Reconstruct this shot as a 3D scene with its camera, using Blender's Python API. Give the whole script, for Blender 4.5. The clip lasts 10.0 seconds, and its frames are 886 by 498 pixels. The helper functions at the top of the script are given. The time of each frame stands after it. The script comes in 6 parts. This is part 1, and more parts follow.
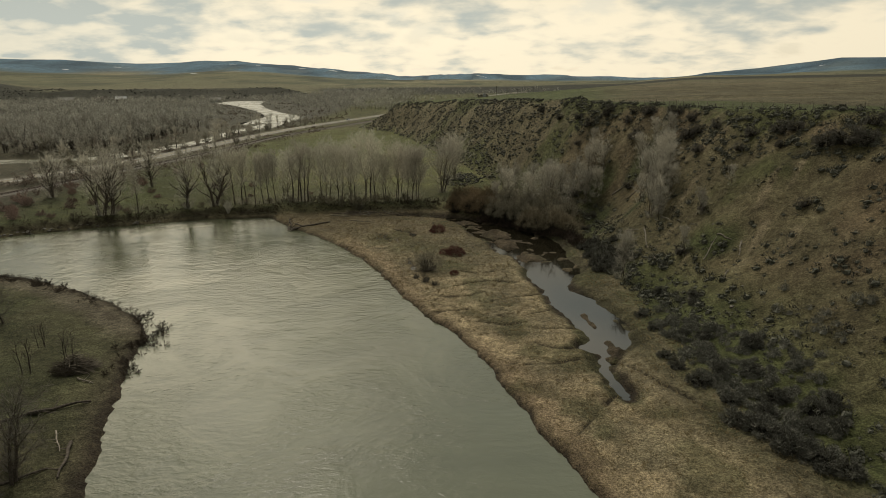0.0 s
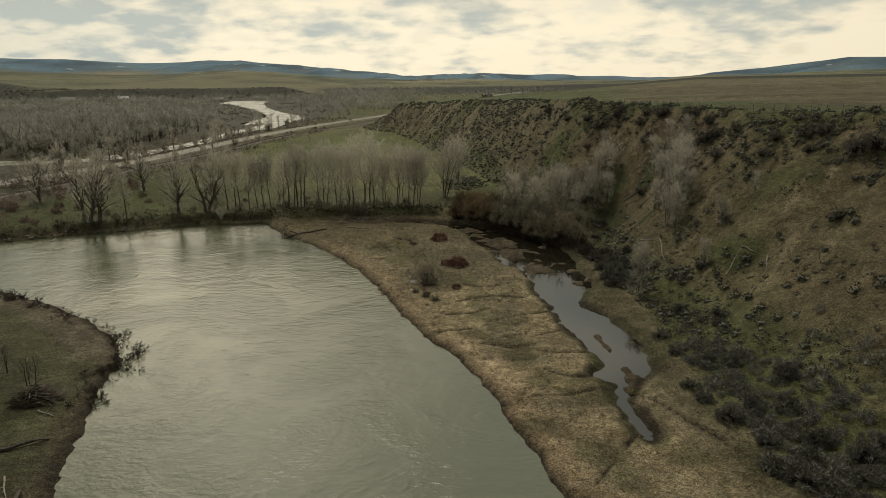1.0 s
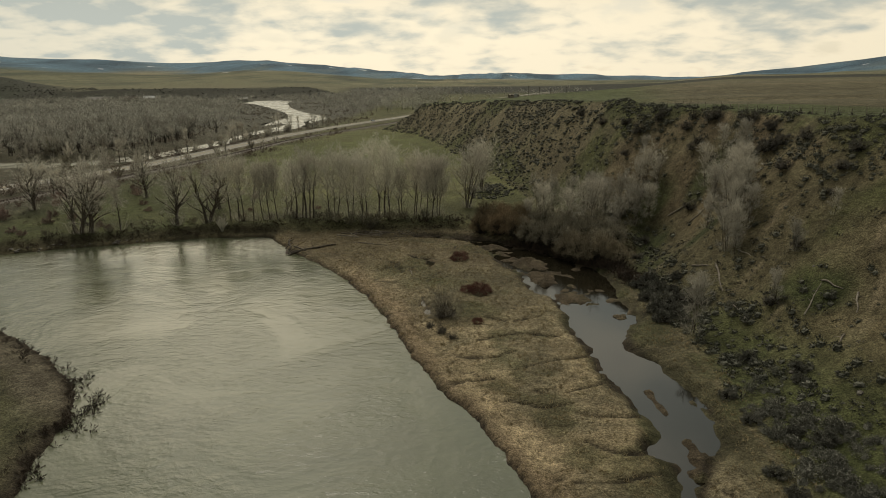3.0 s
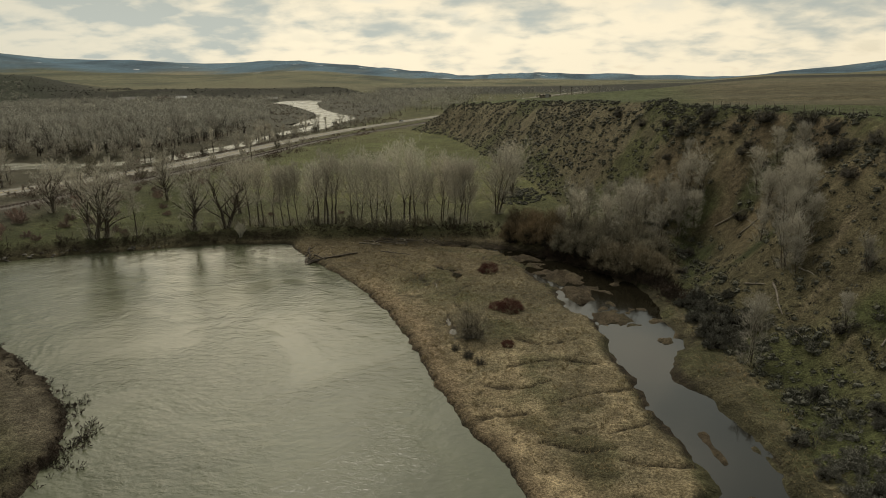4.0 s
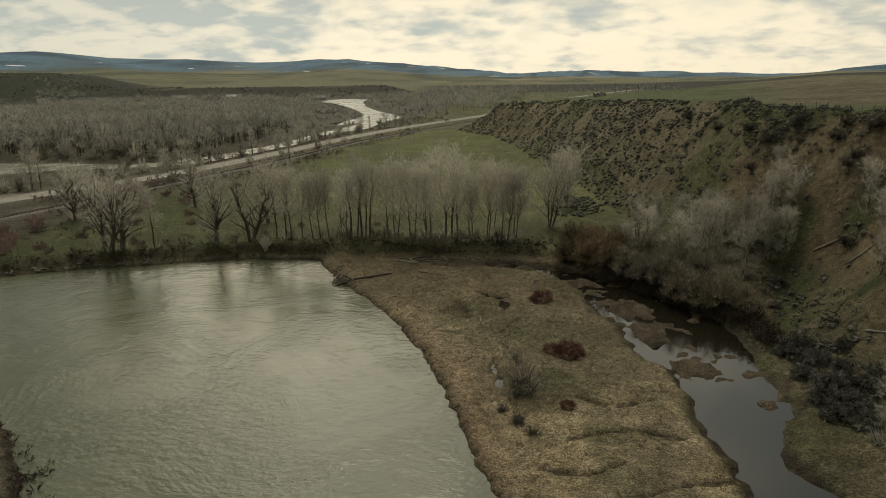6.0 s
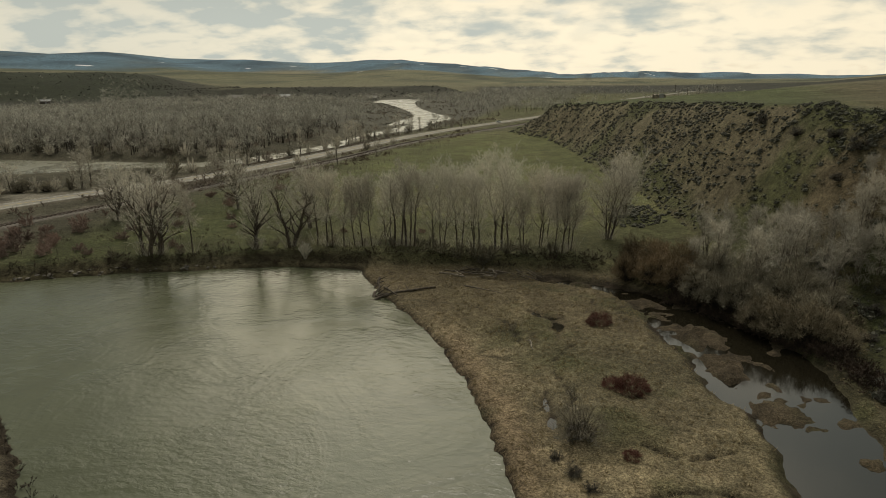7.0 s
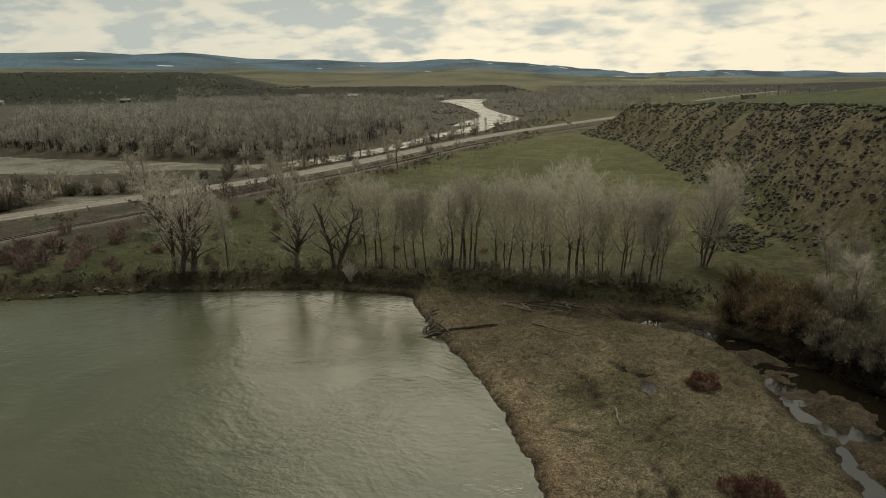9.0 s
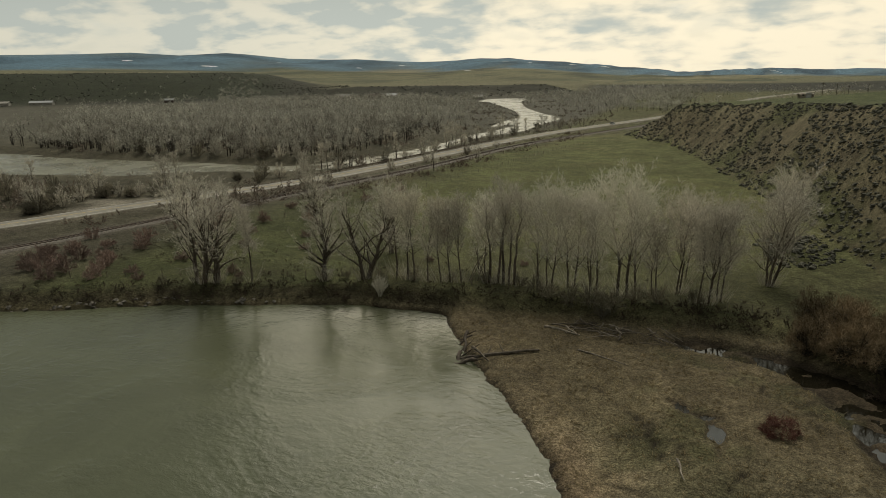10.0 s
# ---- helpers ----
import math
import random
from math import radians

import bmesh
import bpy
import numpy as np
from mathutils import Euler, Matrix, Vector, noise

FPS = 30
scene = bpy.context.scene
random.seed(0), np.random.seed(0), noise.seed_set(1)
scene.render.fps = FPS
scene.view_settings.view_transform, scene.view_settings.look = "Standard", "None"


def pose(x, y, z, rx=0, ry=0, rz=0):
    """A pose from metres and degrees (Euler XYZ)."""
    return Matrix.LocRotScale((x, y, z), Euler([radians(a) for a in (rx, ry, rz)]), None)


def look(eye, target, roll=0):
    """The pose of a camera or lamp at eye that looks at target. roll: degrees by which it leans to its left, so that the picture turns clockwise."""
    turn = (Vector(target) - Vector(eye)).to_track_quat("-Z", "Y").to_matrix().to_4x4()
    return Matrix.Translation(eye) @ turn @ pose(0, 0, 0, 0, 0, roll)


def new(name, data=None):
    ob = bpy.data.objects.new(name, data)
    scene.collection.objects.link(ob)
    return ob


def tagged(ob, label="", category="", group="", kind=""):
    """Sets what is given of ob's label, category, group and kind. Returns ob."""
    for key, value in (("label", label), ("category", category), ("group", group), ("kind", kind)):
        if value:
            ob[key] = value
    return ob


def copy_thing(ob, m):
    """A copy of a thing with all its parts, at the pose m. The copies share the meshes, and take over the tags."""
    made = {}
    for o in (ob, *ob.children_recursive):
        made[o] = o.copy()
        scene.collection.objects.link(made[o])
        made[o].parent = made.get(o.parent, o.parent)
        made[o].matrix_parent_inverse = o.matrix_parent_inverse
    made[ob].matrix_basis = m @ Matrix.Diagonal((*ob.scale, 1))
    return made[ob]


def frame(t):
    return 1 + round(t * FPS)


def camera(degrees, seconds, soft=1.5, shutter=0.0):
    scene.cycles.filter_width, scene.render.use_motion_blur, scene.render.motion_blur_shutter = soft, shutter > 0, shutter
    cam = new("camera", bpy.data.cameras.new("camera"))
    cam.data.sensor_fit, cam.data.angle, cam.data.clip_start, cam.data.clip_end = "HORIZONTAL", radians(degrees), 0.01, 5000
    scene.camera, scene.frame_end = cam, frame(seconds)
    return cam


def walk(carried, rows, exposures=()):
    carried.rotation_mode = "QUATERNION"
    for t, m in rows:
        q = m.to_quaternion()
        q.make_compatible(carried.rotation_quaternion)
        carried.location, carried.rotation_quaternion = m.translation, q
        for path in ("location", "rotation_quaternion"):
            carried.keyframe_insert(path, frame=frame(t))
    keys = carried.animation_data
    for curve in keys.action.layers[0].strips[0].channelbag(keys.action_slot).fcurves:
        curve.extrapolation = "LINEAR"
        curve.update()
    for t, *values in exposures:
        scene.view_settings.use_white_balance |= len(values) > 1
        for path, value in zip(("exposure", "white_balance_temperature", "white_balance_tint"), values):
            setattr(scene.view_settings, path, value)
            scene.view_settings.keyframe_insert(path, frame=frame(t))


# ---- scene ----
cam = camera(67.7, 10.0, 0.45)
PATH = [
    (0, (0.82, -0.605, 35.835), (0.804, 1.33, 35.329), -0.7),
    (0.5, (1.014, 3.546, 35.841), (0.992, 5.481, 35.334), -0.7),
    (1, (1.178, 7.82, 35.835), (1.15, 9.755, 35.328), -0.7),
    (1.5, (1.415, 11.97, 35.803), (1.382, 13.905, 35.296), -0.7),
    (2, (1.606, 16.047, 35.778), (1.569, 17.981, 35.27), -0.7),
    (2.5, (1.732, 20.15, 35.723), (1.668, 22.083, 35.216), -0.7),
    (2.7, (1.728, 21.824, 35.708), (1.65, 23.757, 35.201), -0.7),
    (4, (1.344, 32.922, 35.549), (1.157, 34.848, 35.043), -0.8),
    (4.5, (1.074, 37.175, 35.484), (0.856, 39.097, 34.977), -0.8),
    (5, (0.719, 41.423, 35.421), (0.478, 43.343, 34.914), -0.8),
    (5.5, (0.292, 45.583, 35.382), (0.021, 47.498, 34.874), -0.8),
    (5.7, (0.063, 47.255, 35.369), (-0.225, 49.168, 34.86), -0.9),
    (7, (-1.77, 58.278, 35.161), (-2.237, 60.156, 34.656), -0.8),
    (7.5, (-2.691, 62.584, 35.095), (-3.205, 64.45, 34.59), -0.9),
    (8, (-3.718, 66.851, 35.022), (-4.276, 68.704, 34.517), -0.9),
    (8.5, (-4.785, 71.136, 34.965), (-5.388, 72.975, 34.461), -0.9),
    (9, (-6.053, 75.435, 34.946), (-6.706, 77.257, 34.442), -0.9),
    (9.5, (-7.457, 79.645, 34.953), (-8.186, 81.438, 34.449), -1.0),
    (10, (-8.968, 83.74, 34.967), (-9.726, 85.521, 34.463), -1.1),
]
walk(cam, [(t, look(eye, target, roll)) for t, eye, target, roll in PATH], [(0, -0.17, 6680, 11.5), (4, -0.19, 6690, 11.5), (7, -0.17, 6660, 11.5), (10, -0.19, 6600, 11)])

# ---- light ----
SUN_AZ, SUN_EL = -18.0, 57.0
sun_dir = Vector((math.sin(radians(SUN_AZ)) * math.cos(radians(SUN_EL)),
                  math.cos(radians(SUN_AZ)) * math.cos(radians(SUN_EL)), math.sin(radians(SUN_EL))))
sun = new("sun", bpy.data.lights.new("sun", "SUN"))
sun.data.energy, sun.data.angle, sun.data.color = 1.75, radians(20), (1.0, 0.93, 0.80)
sun.matrix_world = look(sun_dir * 400, (0, 0, 0))


class Nodes:
    """A small writer of node trees."""

    def __init__(self, tree):
        self.tree = tree
        tree.nodes.clear()

    def add(self, kind, inputs=(), **props):
        n = self.tree.nodes.new(kind)
        for k, v in props.items():
            setattr(n, k, v)
        for k, v in dict(inputs).items():
            self.put(n.inputs[k], v)
        return n

    def put(self, socket, v):
        if isinstance(v, bpy.types.NodeSocket):
            self.tree.links.new(v, socket)
        else:
            socket.default_value = v

    def math(self, op, a, b=0.0, c=0.0, clamp=False):
        n = self.add("ShaderNodeMath", {0: a, 1: b, 2: c}, operation=op, use_clamp=clamp)
        return n.outputs[0]

    def mix(self, f, a, b, blend="MIX"):
        n = self.add("ShaderNodeMix", data_type="RGBA", blend_type=blend)
        self.put(n.inputs[0], f), self.put(n.inputs[6], a), self.put(n.inputs[7], b)
        return n.outputs[2]

    def noise(self, vec, scale, detail=4.0, rough=0.55, distort=0.0):
        n = self.add("ShaderNodeTexNoise", {"Vector": vec, "Scale": scale, "Detail": detail, "Roughness": rough, "Distortion": distort})
        return n.outputs[0]

    def ramp(self, f, lo, hi, a=0.0, b=1.0):
        n = self.add("ShaderNodeMapRange", {0: f, 1: lo, 2: hi, 3: a, 4: b}, interpolation_type="SMOOTHSTEP")
        return n.outputs[0]


def rgba(c):
    return (c[0], c[1], c[2], 1.0)


# an overcast sky: bright cream cloud towards the hidden sun, blue-grey cloud bottoms
world = bpy.data.worlds.new("overcast_sky")
scene.world = world
world.use_nodes = True
N = Nodes(world.node_tree)
sky = N.add("ShaderNodeTexSky", sky_type="NISHITA", sun_disc=False, sun_elevation=radians(SUN_EL), sun_rotation=radians(SUN_AZ))
way = N.add("ShaderNodeTexCoord").outputs["Generated"]
sep = N.add("ShaderNodeSeparateXYZ", {0: way})
lift = N.math("ADD", N.math("MAXIMUM", sep.outputs[2], 0.0), 0.27)
plane = N.add("ShaderNodeCombineXYZ", {0: N.math("DIVIDE", sep.outputs[0], lift), 1: N.math("DIVIDE", sep.outputs[1], lift)}).outputs[0]
bank = N.noise(plane, 1.3, 4.0, 0.5, 0.1)
fine = N.noise(plane, 2.8, 5.0, 0.52, 0.15)
body = N.math("ADD", N.math("MULTIPLY", bank, 0.55), N.math("MULTIPLY", fine, 0.45))
puff = N.noise(plane, 7.0, 4.0, 0.5, 0.2)
body = N.math("ADD", N.math("MULTIPLY", body, 0.76), N.math("MULTIPLY", puff, 0.24))
dark = N.ramp(N.math("ADD", body, N.math("MULTIPLY", N.math("MINIMUM", sep.outputs[2], 0.22), 0.50)), 0.485, 0.64)
away = N.ramp(N.add("ShaderNodeVectorMath", {0: way, 1: (-0.82, 0.56, 0.12)}, operation="DOT_PRODUCT").outputs["Value"], 0.74, 1.0)
away = N.math("MULTIPLY", away, N.ramp(sep.outputs[2], 0.22, 0.36, 1.0, 0.0))
dark = N.math("ADD", dark, N.math("MULTIPLY", away, 0.55), clamp=True)
toward = N.add("ShaderNodeVectorMath", {0: way, 1: tuple(sun_dir)}, operation="DOT_PRODUCT").outputs["Value"]
glow = N.ramp(toward, 0.2, 1.0)
lobe_dir = (math.sin(radians(-25)) * math.cos(radians(27)), math.cos(radians(-25)) * math.cos(radians(27)), math.sin(radians(27)))
lobe = N.ramp(N.add("ShaderNodeVectorMath", {0: way, 1: lobe_dir}, operation="DOT_PRODUCT").outputs["Value"], 0.94, 1.0)
wide_dir = (math.sin(radians(3)) * math.cos(radians(38)), math.cos(radians(3)) * math.cos(radians(38)), math.sin(radians(38)))
wide = N.ramp(N.add("ShaderNodeVectorMath", {0: way, 1: wide_dir}, operation="DOT_PRODUCT").outputs["Value"], 0.86, 1.0)
wide = N.math("MULTIPLY", wide, N.ramp(sep.outputs[2], 0.13, 0.36))
low = N.ramp(sep.outputs[2], 0.05, 0.29, 1.0, 0.0)
core_dir = (math.sin(radians(-24)) * math.cos(radians(21)), math.cos(radians(-24)) * math.cos(radians(21)), math.sin(radians(21)))
core = N.ramp(N.add("ShaderNodeVectorMath", {0: way, 1: core_dir}, operation="DOT_PRODUCT").outputs["Value"], 0.982, 1.0)
lobe = N.math("ADD", lobe, N.math("MULTIPLY", core, 0.5))
bright = N.math("ADD", N.math("ADD", N.math("ADD", 0.25, N.math("MULTIPLY", wide, 1.55)), N.math("MULTIPLY", N.math("MULTIPLY", lobe, 1.65), N.ramp(sep.outputs[2], 0.10, 0.26))), N.math("ADD", N.math("MULTIPLY", low, 0.71), N.math("MULTIPLY", glow, 0.42)))
shine = N.add("ShaderNodeCombineColor", {0: bright, 1: bright, 2: bright}).outputs[0]
cream = N.mix(1.0, shine, N.mix(N.ramp(sep.outputs[2], 0.28, 0.62), (1.0, 0.91, 0.68, 1), (0.96, 0.945, 0.80, 1)), "MULTIPLY")
grey = N.mix(1.0, shine, (0.50, 0.545, 0.495, 1), "MULTIPLY")
dark = N.math("MULTIPLY", dark, N.math("SUBTRACT", 1.0, N.math("ADD", lobe, N.math("MULTIPLY", wide, 1.5), clamp=True)))
east_dir = (math.sin(radians(16)) * math.cos(radians(26)), math.cos(radians(16)) * math.cos(radians(26)), math.sin(radians(26)))
east = N.ramp(N.add("ShaderNodeVectorMath", {0: way, 1: east_dir}, operation="DOT_PRODUCT").outputs["Value"], 0.93, 0.985)
dark = N.math("MAXIMUM", dark, N.math("MULTIPLY", east, N.ramp(fine, 0.30, 0.62, 0.35, 1.0)))
cloud = N.mix(dark, cream, grey)
blue = N.mix(1.0, sky.outputs[0], (0.09, 0.09, 0.09, 1), "MULTIPLY")
veil = N.ramp(fine, 0.30, 0.42, 0.75, 1.0)
both = N.mix(veil, blue, cloud)
N.add("ShaderNodeOutputWorld", {0: N.add("ShaderNodeBackground", {0: both, 1: 1.0}).outputs[0]})


# ---- materials ----
def material(name):
    m = bpy.data.materials.new(name)
    m.use_nodes = True
    return m, Nodes(m.node_tree)


def finish(N, colour, rough, normal=None, **more):
    ins = {"Base Color": colour, "Roughness": rough}
    if normal is not None:
        ins["Normal"] = normal
    ins.update(more)
    b = N.add("ShaderNodeBsdfPrincipled", ins)
    N.add("ShaderNodeOutputMaterial", {0: b.outputs[0]})


def grained(name, dark, light, scale, rough=0.9, bump=0.02, by="none", spread=0.25):
    """Two-colour noise at two scales with a little relief; by: 'thing' or 'island' varies the brightness."""
    m, N = material(name)
    p = N.add("ShaderNodeTexCoord").outputs["Object"]
    a, b = N.noise(p, scale, 5.0, 0.6), N.noise(p, scale * 6.3, 3.0, 0.6)
    f = N.ramp(N.math("ADD", N.math("MULTIPLY", a, 0.6), N.math("MULTIPLY", b, 0.4)), 0.36, 0.64)
    c = N.mix(f, rgba(dark), rgba(light))
    if by != "none":
        r = N.add("ShaderNodeObjectInfo").outputs["Random"] if by == "thing" else N.add("ShaderNodeNewGeometry").outputs["Random Per Island"]
        k = N.math("ADD", 1.0 - spread, N.math("MULTIPLY", r, 2 * spread))
        c = N.mix(1.0, c, N.add("ShaderNodeCombineColor", {0: k, 1: k, 2: k}).outputs[0], "MULTIPLY")
    nrm = N.add("ShaderNodeBump", {"Strength": 0.6, "Distance": bump, "Height": b}).outputs[0]
    finish(N, c, rough, nrm, **{"Specular IOR Level": 0.25})
    return m


def ground_material():
    m, N = material("ground_cover")
    p = N.add("ShaderNodeNewGeometry").outputs["Position"]
    col = N.add("ShaderNodeAttribute", attribute_name="cover").outputs["Color"]
    grit = N.noise(p, 4.3, 6.0, 0.66)
    clump = N.noise(p, 0.45, 5.0, 0.62, 0.6)
    patch = N.noise(p, 0.045, 4.0, 0.6)
    speck = N.noise(p, 10.0, 4.0, 0.7)
    k = N.math("MULTIPLY", N.ramp(speck, 0.3, 0.7, 0.70, 1.30), N.ramp(grit, 0.30, 0.72, 0.50, 1.50))
    k = N.math("MULTIPLY", k, N.ramp(clump, 0.3, 0.7, 0.80, 1.20))
    k = N.math("MULTIPLY", k, N.ramp(N.noise(p, 1.25, 4.0, 0.62, 0.3), 0.34, 0.66, 0.78, 1.22))
    k = N.math("MULTIPLY", k, N.ramp(N.noise(p, 0.14, 4.0, 0.62, 0.4), 0.32, 0.68, 0.80, 1.20))
    k = N.math("MULTIPLY", k, N.ramp(patch, 0.3, 0.7, 0.84, 1.16))
    c = N.mix(1.0, col, N.add("ShaderNodeCombineColor", {0: k, 1: k, 2: N.math("MULTIPLY", k, 0.97)}).outputs[0], "MULTIPLY")
    h = N.math("ADD", N.math("ADD", N.math("MULTIPLY", grit, 0.6), N.math("MULTIPLY", speck, 0.3)), N.math("MULTIPLY", clump, 0.9))
    nrm = N.add("ShaderNodeBump", {"Strength": 1.0, "Distance": 0.7, "Height": h}).outputs[0]
    finish(N, c, 0.95, nrm, **{"Specular IOR Level": 0.15})
    return m


def water_material(name, colour, rough, wave, size):
    m, N = material(name)
    p = N.add("ShaderNodeNewGeometry").outputs["Position"]
    q = N.add("ShaderNodeMapping", {0: p, 2: (0, 0, radians(14)), 3: (0.75, 1.2, 1.0)}).outputs[0]
    ripple = N.noise(q, 1.2 / size, 4.0, 0.65, 0.3)
    chop = N.noise(q, 0.42 / size, 4.0, 0.6, 0.4)
    boil = N.noise(p, 0.10 / size, 4.0, 0.55, 1.6)
    silt = N.noise(p, 0.045, 5.0, 0.6, 1.5)
    gust = N.ramp(N.noise(p, 0.06, 4.0, 0.6, 1.2), 0.36, 0.64, 0.45, 1.2)
    h = N.math("ADD", N.math("MULTIPLY", N.math("ADD", N.math("MULTIPLY", ripple, 0.50), N.math("MULTIPLY", chop, 0.52)), gust), N.math("MULTIPLY", boil, 0.5))
    nrm = N.add("ShaderNodeBump", {"Strength": 1.0, "Distance": wave, "Height": h}).outputs[0]
    dim = tuple(v * 0.84 for v in colour)
    c = N.mix(N.ramp(silt, 0.35, 0.65), rgba(dim), rgba(colour))
    finish(N, c, N.math("MULTIPLY", rough, N.ramp(N.noise(p, 0.05, 4.0, 0.55, 0.8), 0.38, 0.62, 0.4, 1.3)), nrm, IOR=1.33)
    return m


M_GROUND = ground_material()
M_RIVER = water_material("silty_river_water", (0.094, 0.102, 0.061), 0.07, 0.17, 1.0)
M_UPPER = water_material("pale_upper_river_water", (0.190, 0.185, 0.130), 0.30, 0.5, 1.0)
M_SLOUGH = water_material("still_slough_water", (0.012, 0.0105, 0.0065), 0.02, 0.007, 0.6)
M_BARK = grained("cottonwood_bark", (0.055, 0.045, 0.036), (0.16, 0.135, 0.11), 3.0, 0.95, 0.03, "thing")
M_TWIG = grained("bare_twigs", (0.52, 0.49, 0.42), (0.73, 0.69, 0.60), 0.6, 0.9, 0.0, "thing", 0.18)
M_TWIG_PALE = grained("pale_bare_twigs", (0.66, 0.635, 0.545), (0.82, 0.79, 0.70), 0.6, 0.9, 0.0, "thing", 0.12)
M_WOODS = grained("far_bare_trees", (0.35, 0.338, 0.29), (0.58, 0.562, 0.49), 0.012, 0.95, 0.0, "island", 0.08)
M_LIMB = grained("pale_upper_bark", (0.36, 0.335, 0.28), (0.58, 0.545, 0.47), 2.0, 0.9, 0.0, "thing", 0.15)
M_LIMB_DARK = grained("grey_upper_bark", (0.12, 0.105, 0.088), (0.27, 0.245, 0.205), 2.0, 0.9, 0.0, "thing", 0.2)
M_OCHRE = grained("ochre_willow_twigs", (0.15, 0.127, 0.085), (0.36, 0.312, 0.22), 0.5, 0.9, 0.0, "thing", 0.42)
M_WILLOW = grained("willow_twigs", (0.135, 0.122, 0.088), (0.33, 0.304, 0.232), 0.5, 0.9, 0.0, "thing", 0.42)
M_RUST = grained("rusty_willow_twigs", (0.115, 0.088, 0.053), (0.29, 0.22, 0.133), 0.5, 0.9, 0.0, "thing", 0.42)
M_ASPEN = grained("grey_aspen_twigs", (0.40, 0.378, 0.32), (0.60, 0.568, 0.49), 0.5, 0.9, 0.0, "thing", 0.25)
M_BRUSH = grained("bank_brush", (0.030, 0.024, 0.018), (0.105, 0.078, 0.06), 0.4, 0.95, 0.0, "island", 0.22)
M_THICKET = grained("thicket_twigs", (0.18, 0.148, 0.12), (0.38, 0.325, 0.27), 0.3, 0.95, 0.0, "island", 0.16)
M_SCRUB = grained("dark_scrub_twigs", (0.045, 0.045, 0.038), (0.115, 0.113, 0.095), 0.5, 0.95, 0.0, "island", 0.15)
M_TRUNKS = grained("far_trunks", (0.035, 0.03, 0.025), (0.09, 0.078, 0.066), 0.3, 0.95, 0.0, "island", 0.3)
M_WOODS_PALE = grained("pale_far_twigs", (0.54, 0.522, 0.45), (0.74, 0.72, 0.63), 0.012, 0.95, 0.0, "island", 0.07)
M_WOODS_BROWN = grained("brown_far_twigs", (0.25, 0.232, 0.195), (0.43, 0.407, 0.345), 0.012, 0.95, 0.0, "island", 0.1)
M_ROSE = grained("rosy_shrub_twigs", (0.22, 0.16, 0.135), (0.40, 0.31, 0.265), 0.4, 0.95, 0.0, "thing", 0.3)
M_ROSEBRUSH = grained("rosy_brush_twigs", (0.11, 0.078, 0.065), (0.25, 0.18, 0.15), 0.3, 0.95, 0.0, "island", 0.16)
# near-black so that inner stems stand for the shade within a bush
M_INNER_SHADE = grained("inner_shade_twigs", (0.020, 0.018, 0.014), (0.055, 0.049, 0.040), 0.5, 0.95, 0.0, "thing", 0.3)
M_RIMBUSH = grained("grey_rim_bush_twigs", (0.075, 0.07, 0.06), (0.17, 0.158, 0.135), 0.5, 0.95, 0.0, "thing", 0.3)
M_RED = grained("red_osier_twigs", (0.09, 0.038, 0.031), (0.21, 0.096, 0.075), 0.8, 0.85, 0.0, "island", 0.35)
M_DEAD = grained("dead_grey_twigs", (0.10, 0.09, 0.075), (0.22, 0.20, 0.17), 0.6, 0.9, 0.0, "thing", 0.2)
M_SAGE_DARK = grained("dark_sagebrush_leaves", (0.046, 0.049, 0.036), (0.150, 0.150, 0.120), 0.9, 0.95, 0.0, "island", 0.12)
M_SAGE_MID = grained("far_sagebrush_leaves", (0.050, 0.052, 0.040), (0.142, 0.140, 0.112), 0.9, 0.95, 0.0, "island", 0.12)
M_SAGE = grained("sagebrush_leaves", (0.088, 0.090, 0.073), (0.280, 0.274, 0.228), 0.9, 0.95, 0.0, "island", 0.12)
M_SAGE_GREY = grained("grey_bush_leaves", (0.062, 0.062, 0.050), (0.195, 0.190, 0.158), 0.9, 0.95, 0.0, "thing", 0.25)
M_GRASS = grained("dry_grass_blades", (0.20, 0.155, 0.085), (0.38, 0.31, 0.18), 0.3, 0.95, 0.0, "island", 0.3)
M_WOOD = grained("weathered_wood", (0.14, 0.12, 0.095), (0.36, 0.32, 0.26), 1.6, 0.9, 0.02, "thing", 0.25)
M_DRIFT = grained("grey_brown_driftwood", (0.07, 0.058, 0.044), (0.20, 0.172, 0.135), 1.6, 0.9, 0.02, "thing", 0.25)
M_ROAD = grained("worn_asphalt", (0.185, 0.173, 0.148), (0.29, 0.273, 0.23), 0.25, 0.9, 0.01)
M_BALLAST = grained("railway_ballast", (0.09, 0.08, 0.068), (0.22, 0.20, 0.17), 2.0, 0.95, 0.05)
M_STEEL = grained("rusty_steel", (0.09, 0.06, 0.045), (0.20, 0.16, 0.13), 2.0, 0.55, 0.0)
M_ROCK = grained("pale_rock", (0.10, 0.09, 0.076), (0.23, 0.213, 0.183), 1.2, 0.9, 0.04, "thing", 0.25)
M_SNOW = grained("old_snow", (0.66, 0.68, 0.70), (0.82, 0.83, 0.84), 0.05, 0.8, 0.05)
M_FARM = grained("weathered_pale_siding", (0.26, 0.25, 0.22), (0.40, 0.385, 0.35), 0.6, 0.7, 0.0)
M_PAINT = grained("white_paint", (0.62, 0.62, 0.60), (0.80, 0.80, 0.78), 0.6, 0.6, 0.0)
M_YELLOW = grained("yellow_road_paint", (0.45, 0.33, 0.06), (0.6, 0.45, 0.1), 0.8, 0.7, 0.0)
